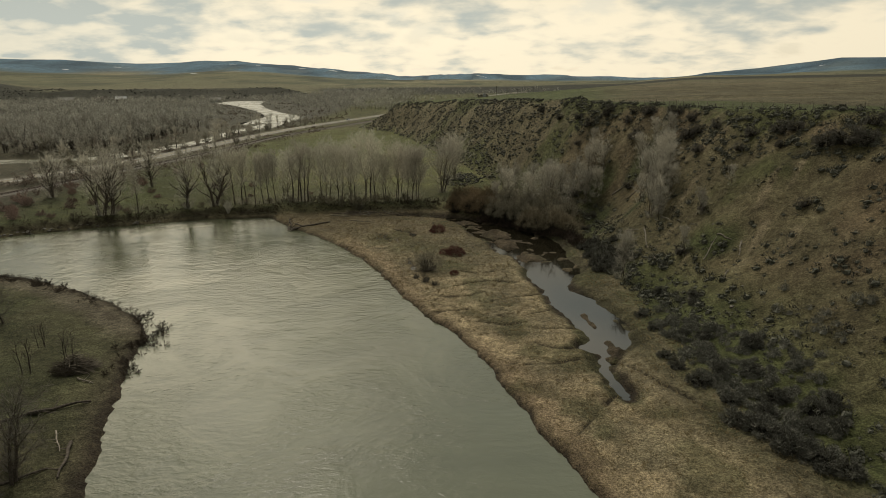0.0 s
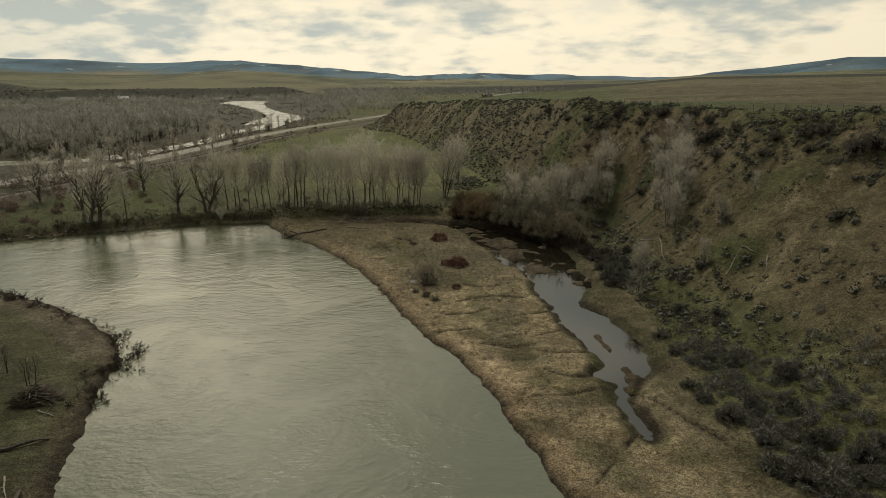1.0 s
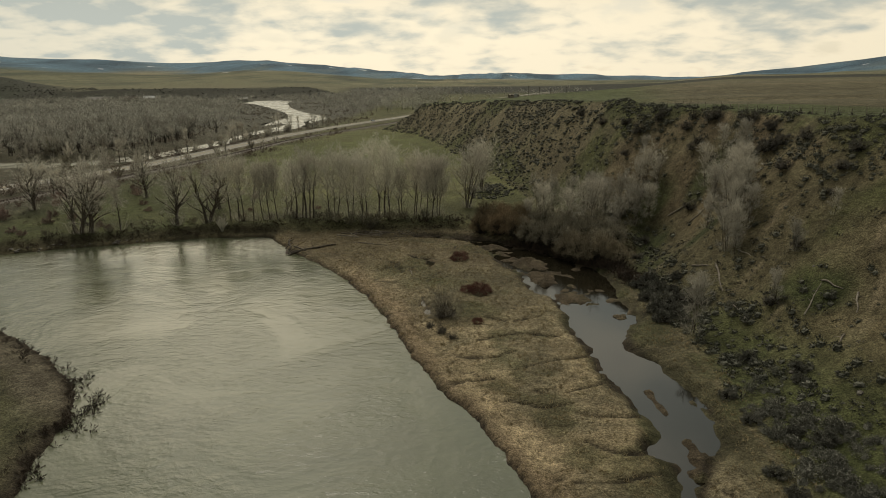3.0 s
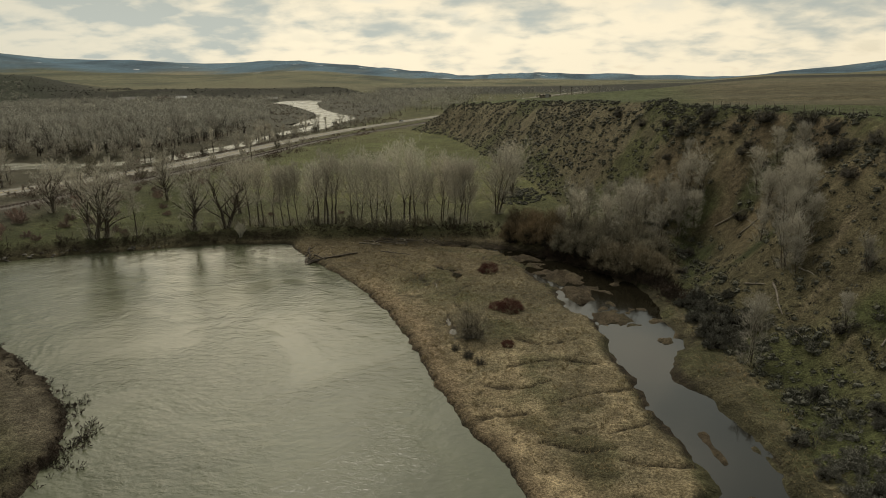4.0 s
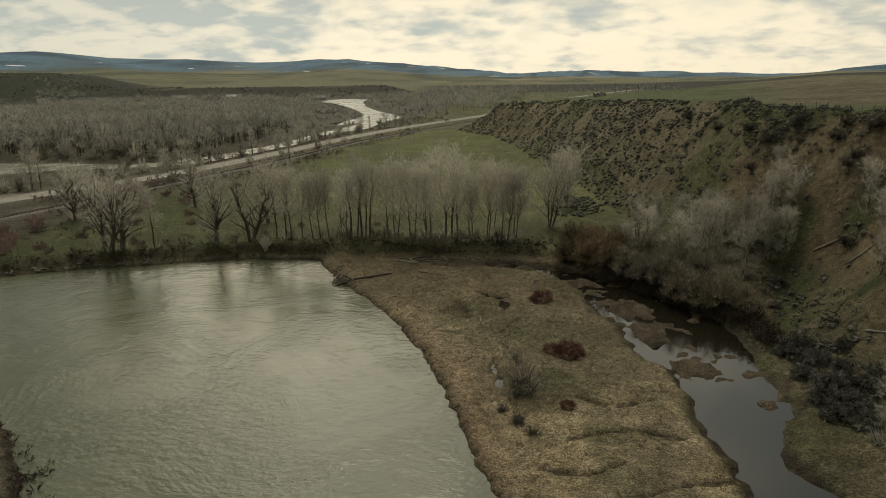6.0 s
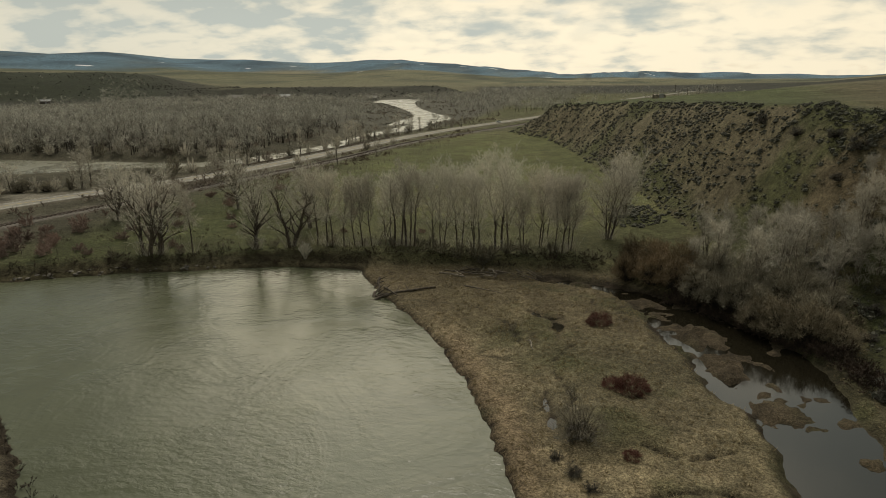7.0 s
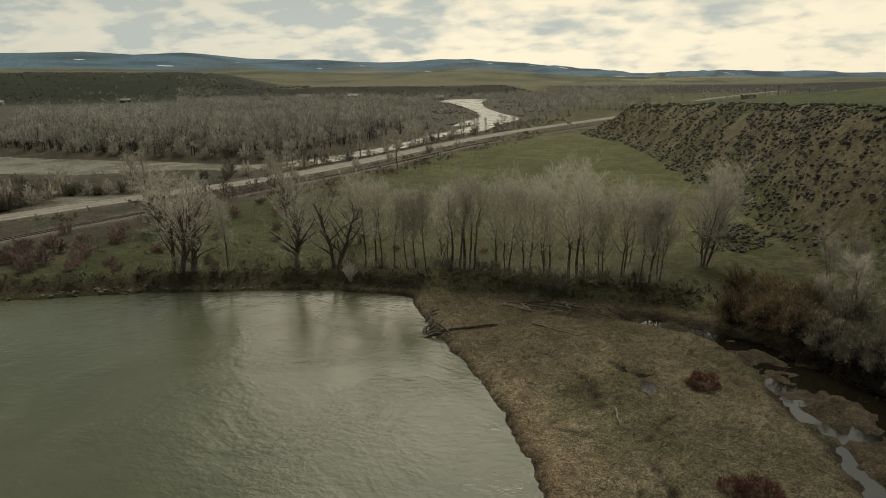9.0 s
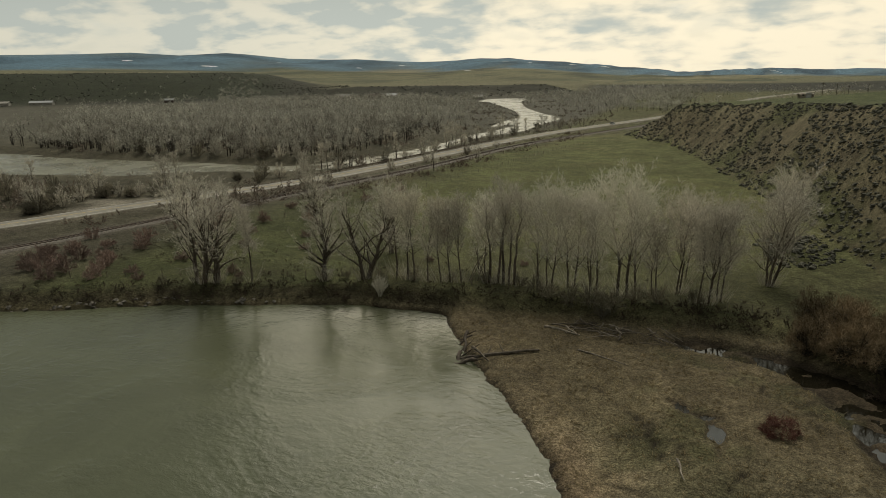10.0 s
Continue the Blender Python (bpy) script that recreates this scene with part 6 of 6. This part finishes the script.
strewn("riverside_thicket", thick_brush, wx, wy, [rng.choice((1.2, 1.6, 2.0, 2.6, 3.4, 4.4)) * (0.45 if x < -155 and 230 < y < 300 else 1.0) for x, y in zip(wx, wy)], M_THICKET, "leafless thicket on the bank of the upper river", "thicket", rng)
hx, hy = scatter(rng, 20000, -1700, -150, 500, 1750, lambda x, y: np.maximum((sample(ZZ, x, y) > 6) * (sample(AZ, x, y) < -30) * (sample(RR, x, y) > 1180) * (sample(RR, x, y) < 1680), (sample(ZZ, x, y) > 2) * (sample(RR, x, y) > 1180) * (sample(RR, x, y) < 1340) * (sample(AZ, x, y) < -11) * (sample(AZ, x, y) > -36)) * (0.25 + 0.6 * smooth(-0.1, 0.3, fbm(x, y, 80.0, 3, 95))))
blob = [lumpy_bush(rng, 1.3, 1.1, 0, 0.3, 5) for _ in range(3)]
strewn("hill_scrub", blob, hx, hy, [rng.uniform(0.5, 1.8) for _ in hx], M_SCRUB, "dark scrub on the far terrace slope", "scrub", rng)

# tufts of dry grass on the bar
tuft = []
for k in range(4):
    t = Shoots()
    for b in range(6):
        a, l = rng.uniform(0, 6.28), rng.uniform(0.2, 0.42)
        o = np.array([rng.gauss(0, 0.12), rng.gauss(0, 0.12), -0.03])
        t.add(o, o + np.array([math.cos(a) * l * 0.8, math.sin(a) * l * 0.8, l * 0.7]), 0.030, 0, 1)
    tuft.append(t.arrays())
tx, ty = scatter(rng, 26000, -48, 36, 44, 175, lambda x, y: (sample(NOR, x, y) < 0.3) * (sample(RIV, x, y) < -0.25) * (sample(SLO, x, y) < -0.6) * (sample(FRAC, x, y) < 0.06) * (x > -47) * (y > 40) * (0.35 + 0.65 * smooth(-0.3, 0.4, fbm(x, y, 4.0, 3, 97))) * np.where(x < -25 + 0 * y, (y > 140), 1))
strewn("grass_tufts", tuft, tx, ty, [rng.uniform(0.6, 1.4) for _ in tx], M_GRASS, "matted dry tan grass on the river bar", "grass", rng, 0.0)


# ---- ways, fences and buildings ----
def ribbon(name, line, zs, profile, mat):
    """A strip swept along a line; profile: (offset to the left, lift) pairs."""
    p = np.column_stack([line, zs])
    t = np.gradient(p[:, :2], axis=0)
    n = np.stack([-t[:, 1], t[:, 0]], 1) / (np.hypot(t[:, 0], t[:, 1])[:, None] + 1e-9)
    rows = [np.column_stack([p[:, :2] + n * o, p[:, 2] + l]) for o, l in profile]
    v = np.stack(rows, 1).reshape(-1, 3)
    return put_mesh(name, v, grid_faces(len(profile), len(p))[:, ::-1], [mat], False)


def box(bm, cx, cy, cz, sx, sy, sz, turn=0.0):
    m = Matrix.LocRotScale((cx, cy, cz), Euler((0, 0, turn)), (sx, sy, sz))
    return bmesh.ops.create_cube(bm, size=1.0, matrix=m)["verts"]


def solid(name, mat, build, bevel=0.0):
    bm = bmesh.new()
    build(bm)
    if bevel:
        bmesh.ops.bevel(bm, geom=bm.edges[:], offset=bevel, segments=1, affect="EDGES")
    me = bpy.data.meshes.new(name)
    bm.to_mesh(me), bm.free()
    me.materials.append(mat)
    return me


road = tagged(new("road", ribbon("road", ROAD, ROAD_Z, [(4.9, -0.35), (4.1, 0.0), (0, 0.07), (-4.1, 0.0), (-4.9, -0.35)], M_ROAD)), "pale two-lane highway along the valley", "road", kind="structure")
for off in (0.12, -0.12):
    part("centre_line", ribbon("centre_line", ROAD, ROAD_Z + 0.075, [(off + 0.06, 0), (off - 0.06, 0)], M_YELLOW), road)
for off in (3.7, -3.7):
    part("edge_line", ribbon("edge_line", ROAD, ROAD_Z + 0.03, [(off + 0.08, 0), (off - 0.08, 0)], M_PAINT), road)
railway = tagged(new("railway", ribbon("railway", RAIL, RAIL_Z, [(3.0, -0.5), (1.7, 0.15), (-1.7, 0.15), (-3.0, -0.5)], M_BALLAST)), "single railway track on grey ballast", "railway", kind="structure")
for off in (0.72, -0.72):
    part("rail", ribbon("rail", RAIL, RAIL_Z + 0.17, [(off + 0.06, 0), (off + 0.05, 0.17), (off - 0.05, 0.17), (off - 0.06, 0)], M_STEEL), railway)
tie = solid("sleeper", M_BARN, lambda bm: box(bm, 0, 0, 0, 0.24, 2.5, 0.2))
s_at = np.arange(70, 330, 1.1)
tx, ty = np.interp(s_at, RAIL_S, RAIL[:, 0]), np.interp(s_at, RAIL_S, RAIL[:, 1])
for k in range(len(s_at) - 1):
    ob = part("sleeper", tie, railway)
    ob.matrix_basis = Matrix.LocRotScale((tx[k], ty[k], RAIL_Z[0] + 0.16), Euler((0, 0, math.atan2(ty[k + 1] - ty[k], tx[k + 1] - tx[k]))), (1, 1, 1))

# guard rail between the road and the upper river
guard = tagged(new("guard_rail"), "weathered wooden-posted guard rail beside the highway", "guard rail")
keep = (ROAD[:, 1] > 268) & (ROAD[:, 1] < 420)
part("beam", ribbon("beam", ROAD[keep], ROAD_Z[keep], [(5.62, 0.42), (5.70, 0.62), (5.62, 0.82), (5.54, 0.62), (5.62, 0.42)], M_STEEL), guard)
post = solid("post", M_WOOD, lambda bm: box(bm, 0, 0, 0.2, 0.2, 0.2, 1.3))
gs = np.arange(ROAD_S[keep][0], ROAD_S[keep][-1], 3.8)
gx, gy = np.interp(gs, ROAD_S, ROAD[:, 0]), np.interp(gs, ROAD_S, ROAD[:, 1])
for k in range(len(gs) - 1):
    a = math.atan2(gy[k + 1] - gy[k], gx[k + 1] - gx[k])
    ob = part("post", post, guard)
    ob.matrix_basis = Matrix.LocRotScale((gx[k] - math.sin(a) * 5.8, gy[k] + math.cos(a) * 5.8, ROAD_Z[0]), Euler((0, 0, a)), (1, 1, 1))


def fence(line, step, label, height=1.25):
    """Round posts with three sagging wires."""
    pts = rounded(line, 8)
    seg = np.concatenate([[0], np.cumsum(np.hypot(*np.diff(pts, axis=0).T))])
    root = new("wire_fence")
    sh = Shoots()
    sh.add((0, 0, -0.3), (0, 0, height), 0.075, 0.06, 6)
    stake, places = sh.mesh("post", M_WOOD), []
    for s in np.arange(0, seg[-1], step):
        x, y = float(np.interp(s, seg, pts[:, 0])), float(np.interp(s, seg, pts[:, 1]))
        places.append(np.array([x, y, ground_z(x, y)]))
        ob = part("post", stake, root)
        ob.matrix_basis = Matrix.LocRotScale(places[-1], Euler((random.gauss(0, 0.05), random.gauss(0, 0.05), 0)), (1, 1, random.uniform(0.85, 1.12)))
    for lift in (0.45, 0.8, 1.1):
        wire = Shoots()
        wire.path([p + np.array([0, 0, lift]) for p in places], 0.008, 0.008, 3)
        part("wire", wire.mesh("wire", M_STEEL), root)
    return tagged(root, label, "fence")


fence([(47, 200), (53, 182), (58.5, 160), (62, 147), (66, 132), (71, 122), (78, 113), (88, 104)], 3.0, "wooden post and wire fence along the plateau edge")
fence([(-118, 157.5), (-105, 163), (-93, 168), (-80, 172.5), (-66, 176), (-56, 178), (-44, 179.5), (-30, 178.5), (-15, 180), (-2, 181), (6, 181)], 3.2, "old post and wire fence along the river bank", 1.1)
fence([(-110, 205), (-100, 232), (-93, 262), (-88, 300), (-82, 345), (-74, 395), (-62, 440)], 5.0, "thin wire fence between railway and meadow", 1.1)


# ---- dead wood ----
def log(start, end, radius, label, group="", stubs=3, lift=0.0, mat=None):
    """A bent, tapered fallen trunk lying between two places, with broken branch stubs."""
    a = np.array([start[0], start[1], ground_z(*start) + radius * 0.6 + lift])
    b = np.array([end[0], end[1], ground_z(*end) + radius * 0.5 + lift * 0.6])
    o, d = (a + b) / 2, b - a
    side = unit(np.cross(d, (0, 0, 1)))
    sh = Shoots()
    pts = [a - o + d * k / 5 + side * 0.10 * math.sin(k * 1.7 + a[0]) * radius * 6 + np.array([0, 0, 0.3 * radius * math.sin(k * 2.1)]) for k in range(6)]
    for k, p in enumerate(pts):
        p[2] = max(p[2], ground_z(p[0] + o[0], p[1] + o[1]) + radius * (0.55 - 0.06 * k) - o[2])
    sh.path(pts, radius, radius * 0.45, 7)
    sh.add(pts[0], pts[0] - unit(d) * radius * 0.6, radius, 0, 7)
    for k in range(stubs):
        p = pts[1 + k % 4]
        g = unit(side * random.choice((-1, 1)) + np.array([0, 0, random.uniform(0.05, 0.5)]) + unit(d) * random.uniform(-0.4, 0.9))
        sh.path([p, p + g * random.uniform(0.5, 1.6) * radius * 6], radius * 0.35, radius * 0.12, 5)
    ob = new("fallen_log", sh.mesh("fallen_log", mat or M_WOOD))
    ob.location = o
    return tagged(ob, label, "log", group)


random.seed(5)
JAM = "driftwood at the head of the bar"
dark_log = "dark waterlogged driftwood log at the bar's edge"
log((-38.6, 155.6), (-28.6, 160.6), 0.34, "long grey-brown driftwood log lying on the grass", JAM, 3, 0.3, M_DRIFT)
log((-39.6, 156.2), (-35.8, 153.6), 0.36, dark_log, JAM, 3, 0.35, M_BARK)
log((-39.2, 155.0), (-35.2, 155.8), 0.32, dark_log, JAM, 2, 0.75, M_BARK)
log((-38.5, 157.8), (-36.6, 152.8), 0.28, dark_log, JAM, 3, 0.5, M_BARK)
log((-40.6, 159.0), (-38.6, 163.2), 0.22, dark_log, JAM, 2, 0.1, M_BARK)
log((-36.8, 158.4), (-33.6, 155.4), 0.20, "grey-brown driftwood pole across the log jam", JAM, 2, 0.5, M_DRIFT)
log((-39.0, 161.8), (-37.8, 158.0), 0.26, dark_log, JAM, 2, 0.9, M_BARK)
log((-40.4, 157.4), (-35.6, 156.6), 0.40, dark_log, JAM, 2, 0.2, M_BARK)
log((-30.0, 169.2), (-24.8, 167.6), 0.2, "grey driftwood log on the mud", JAM, 3)
for k in range(46):
    x, y, a, L = random.uniform(-27, -13), random.uniform(167.2, 171.8), random.gauss(-0.6, 1.1), random.uniform(0.7, 2.2)
    log((x - math.cos(a) * L, y - math.sin(a) * L * 0.6), (x + math.cos(a) * L, y + math.sin(a) * L * 0.6), random.uniform(0.06, 0.15), "tangled grey driftwood branch on the mud flat", JAM, 3, random.uniform(0.1, 0.8), random.choice((None, M_DRIFT, M_BARK)))
log((-24, 162.6), (-17.5, 160.0), 0.13, "half-sunk grey log in the bar grass", JAM, 2)
log((-10.5, 140.5), (-9.8, 137.5), 0.12, "bleached broken log standing out of the grass", JAM, 2, 0.4)
SLOPE = "dead trunks on the slope"
pale = "pale bleached dead trunk lying on the bluff slope"
for a, b, r in (((39.6, 127), (38.3, 120), 0.16), ((44.6, 98.6), (42.5, 96.9), 0.12), ((46.6, 108.8), (47.8, 106), 0.15), ((48.6, 104.2), (47.2, 101.3), 0.14), ((43.4, 105.8), (46.4, 108.6), 0.10), ((38.4, 116.4), (38.1, 112), 0.11),
                ((41.4, 161.1), (44.9, 156), 0.18), ((37.3, 131.4), (38.9, 128), 0.16), ((43.6, 129.2), (45.3, 129), 0.13), ((42.7, 151.1), (45.7, 149.3), 0.15), ((48, 137), (50.5, 139.5), 0.13), ((42.5, 126.5), (43.2, 123), 0.11)):
    log(a, b, r, pale, SLOPE, 3)
LEFT = "dead wood on the near bank"
for a, b, r in (((-37.2, 58.5), (-35.2, 52.5), 0.2), ((-45, 64), (-40, 67.5), 0.24), ((-52, 58), (-43, 66), 0.22), ((-42, 49), (-37, 54), 0.2), ((-40, 60.5), (-37.6, 57), 0.1), ((-44.5, 73), (-42, 72), 0.1)):
    log(a, b, r, "grey fallen limb on the short grass", LEFT, 4, 0.1, M_BARK if r > 0.19 else None)


# ---- stones ----
def stone(seed, radius):
    r = random.Random(seed)
    bm = bmesh.new()
    bmesh.ops.create_icosphere(bm, subdivisions=2, radius=radius)
    for v in bm.verts:
        k = 0.75 + 0.5 * noise.noise(Vector(v.co) * (1.3 / radius) + Vector((seed, 0, 0)))
        v.co = Vector((v.co.x * k * 1.25, v.co.y * k, v.co.z * k * 0.65))
    me = bpy.data.meshes.new("boulder")
    bm.to_mesh(me), bm.free()
    me.materials.append(M_ROCK)
    return me


stones = [stone(k, 0.5) for k in range(4)]
shore = rounded(FAR_SHORE[:6], 12)
for k in range(46):
    p = shore[random.randrange(18, len(shore))]
    x, y = p[0] + random.gauss(0, 0.7), p[1] + random.uniform(0.2, 1.8)
    ob = new("boulder", stones[k % 4])
    ob.matrix_basis = planted(x, y, random.uniform(0.4, 1.2), random.uniform(0, 6), 0.05)
    tagged(ob, "pale boulder at the foot of the river bank", "boulder", "boulders along the bank")
for k, (x, y, s) in enumerate(((38, 96, 0.9), (41, 88, 1.0), (44, 92, 0.6), (36, 86, 0.6), (47, 112, 0.6), (40, 104, 0.5), (38, 72, 0.6), (44, 70, 0.5), (37.5, 120.5, 0.5), (-5.2, 117.2, 0.7))):
    ob = new("boulder", stones[k % 4])
    ob.matrix_basis = planted(x, y, s, k, 0.05)
    tagged(ob, "pale boulder on the bluff slope", "boulder", "boulders on the slope")


# ---- buildings, poles, a car and snow far off ----
def house(x, y, turn, size, label, wall_mat, roof_mat, category="barn"):
    """Four walls, a gabled roof with eaves, a door and windows."""
    L, W, H, R = size
    root = new(category.replace(" ", "_"))
    z = min(ground_z(x + dx, y + dy) for dx in (-L / 2, L / 2) for dy in (-W / 2, W / 2))
    root.matrix_basis = pose(x, y, z - 0.1, 0, 0, turn)
    for s in (-1, 1):
        part("wall", solid("wall", wall_mat, lambda bm: box(bm, 0, s * (W / 2 - 0.1), H / 2, L, 0.2, H)), root)

        def gable(bm):
            ring = [(-W / 2 + 0.2, 0), (W / 2 - 0.2, 0), (W / 2 - 0.2, H), (0, H + R), (-W / 2 + 0.2, H)]
            f = bm.faces.new([bm.verts.new((s * L / 2 - s * 0.1, a, b)) for a, b in ring])
            out = bmesh.ops.extrude_face_region(bm, geom=[f])
            bmesh.ops.translate(bm, vec=(-s * 0.2, 0, 0), verts=[g for g in out["geom"] if isinstance(g, bmesh.types.BMVert)])
            bmesh.ops.recalc_face_normals(bm, faces=bm.faces)
        part("wall", solid("wall", wall_mat, gable), root)
        slope = math.atan2(R, W / 2)

        def pitch(bm):
            m = Matrix.Translation((0, s * W / 4 * 1.08, H + R / 2 + 0.1)) @ Matrix.Rotation(-s * slope, 4, "X") @ Matrix.Diagonal((L + 0.8, math.hypot(W / 2, R) * 1.12, 0.16, 1))
            bmesh.ops.create_cube(bm, size=1.0, matrix=m)
        part("roof", solid("roof", roof_mat, pitch), root)
    part("door", solid("door", M_ROOF, lambda bm: box(bm, L * 0.1, -W / 2 - 0.03, 1.3, 2.4, 0.08, 2.6)), root)
    for k in (-0.3, 0.35):
        frame_ob = part("window", solid("window", M_FARM, lambda bm: box(bm, L * k, -W / 2 - 0.02, 1.7, 1.1, 0.06, 1.0)), root)
        part("pane", solid("pane", M_GLASS, lambda bm: box(bm, L * k, -W / 2 - 0.055, 1.7, 0.9, 0.02, 0.8)), frame_ob, "dark window pane")
    return tagged(root, label, category)


house(-549, 1076, 25, (22, 10, 4.5, 3), "dark barn at the edge of the woods", M_BARN, M_BARN)
house(-526, 1092, 25, (16, 9, 4, 3), "dark shed with a low roof beside the barn", M_BARN, M_ROOF)
house(-586, 1038, 40, (20, 10, 4, 4), "white farmhouse below the hill", M_FARM, M_FARM, "farmhouse")
house(-844, 924, 30, (14, 8, 4, 2.5), "small dark ranch house below the hill", M_BARN, M_ROOF, "farmhouse")
house(-1020, 832, 35, (34, 12, 4.5, 2.5), "long pale metal-roofed barn", M_FARM, M_ROOF)
house(-1060, 790, 35, (30, 12, 4.5, 2.5), "long pale metal-roofed barn", M_FARM, M_FARM)
house(-372, 1090, 10, (16, 9, 4, 3), "white-roofed house among the bare woods", M_FARM, M_FARM, "farmhouse")
house(24, 436, 20, (6, 3, 1.7, 0.5), "low weathered shed on the plateau", M_WOOD, M_WOOD, "shed")


def utility_pole(x, y):
    root = new("utility_pole")
    root.matrix_basis = pose(x, y, ground_z(x, y) - 0.2, 0, 0, 30)
    a, b = Shoots(), Shoots()
    a.add((0, 0, 0), (0, 0, 9.5), 0.16, 0.11, 8)
    b.add((-1.2, 0, 8.8), (1.2, 0, 8.8), 0.08, 0.08, 4)
    part("pole", a.mesh("pole", M_BARK), root)
    arm = part("crossarm", b.mesh("crossarm", M_BARK), root)
    for px in (-1.1, -0.5, 0.5, 1.1):
        c = Shoots()
        c.add((px, 0, 8.86), (px, 0, 9.05), 0.05, 0.04, 6)
        part("insulator", c.mesh("insulator", M_GLASS), arm)
    tagged(root, "dark wooden utility pole with a crossarm", "utility pole", "utility poles on the plateau")


for x, y in ((37, 493), (47, 520), (62, 585), (85, 660)):
    utility_pole(x, y)


def car(x, y, turn):
    root = new("car")
    root.matrix_basis = pose(x, y, float(np.interp(y, ROAD[:, 1], ROAD_Z)) + 0.05, 0, 0, turn)

    def hull(bm):
        for v in box(bm, 0, 0, 0.62, 4.5, 1.8, 0.62):
            v.co.z -= 0.10 if v.co.x > 1 and v.co.z > 0.6 else 0

    def cabin(bm):
        for v in box(bm, -0.3, 0, 1.2, 2.6, 1.6, 0.6):
            if v.co.z > 1.2:
                v.co.x, v.co.y = -0.3 + (v.co.x + 0.3) * 0.66, v.co.y * 0.84
    part("body", solid("body", M_CAR, hull, 0.12), root)
    part("cabin", solid("cabin", M_GLASS, cabin, 0.08), root)
    for sx in (-1.4, 1.4):
        for sy in (-0.8, 0.8):
            sh = Shoots()
            sh.add((sx, sy - 0.1, 0.32), (sx, sy + 0.1, 0.32), 0.33, 0.33, 12)
            sh.add((sx, sy - 0.1, 0.32), (sx, sy - 0.11, 0.32), 0.33, 0, 12)
            sh.add((sx, sy + 0.1, 0.32), (sx, sy + 0.11, 0.32), 0.33, 0, 12)
            wheel = part("wheel", sh.mesh("wheel", M_TYRE), root, "black rubber tyre")
            out, face = (1 if sy > 0 else -1), Shoots()
            face.add((sx, sy + out * 0.09, 0.32), (sx, sy + out * 0.115, 0.32), 0.20, 0.19, 10)
            face.add((sx, sy + out * 0.115, 0.32), (sx, sy + out * 0.125, 0.32), 0.19, 0, 10)
            part("rim", face.mesh("rim", M_CAR), wheel, "silver wheel rim")
    tagged(root, "small silver car on the highway", "car")


car(-78.2, 537.5, 72)


def snow_patch(az, elev, wide, deep):
    """A thin drift on a far hillside, found by bearing and height angle."""
    a = radians(az)
    for r in np.arange(1300, 4250, 10.0):
        x, y = math.sin(a) * r, 40 + math.cos(a) * r
        if math.degrees(math.atan2(ground_z(x, y) - 35.5, r)) >= elev:
            break
    us, vs = np.linspace(-1, 1, 15), np.linspace(-1, 1, 5)
    verts = []
    for v in vs:
        for u in us:
            k = math.sqrt(max(0.0, 1 - u * u)) * (0.7 + 0.5 * noise.noise(Vector((u * 3 + az, v, elev))))
            px = x + math.cos(a) * u * wide + math.sin(a) * v * deep * k
            py = y - math.sin(a) * u * wide + math.cos(a) * v * deep * k
            verts.append((px, py, ground_z(px, py) + 0.5))
    tagged(new("snow_patch", put_mesh("snow_patch", np.array(verts), grid_faces(15, 5), [M_SNOW])), "white drift of old snow on a far hillside", "snow", "snow drifts on the hills", "structure")


for az, elev, wide, deep in ((-41.2, 1.12, 60, 40), (-33, 0.95, 30, 22), (-31.5, 1.05, 20, 30), (-29.5, 0.8, 22, 16), (-20.6, 0.45, 24, 30), (-17.5, 1.1, 30, 30), (-15.5, 1.0, 26, 22), (-12, 0.75, 36, 24), (-9.5, 0.55, 40, 20), (-36, 1.35, 30, 25), (-47, 1.6, 40, 24), (29.0, 0.45, 26, 26), (-26, 0.95, 30, 20), (-5, -0.2, 40, 20), (3.0, -0.05, 50, 18)):
    snow_patch(az, elev, wide * 0.6, deep * 0.6)
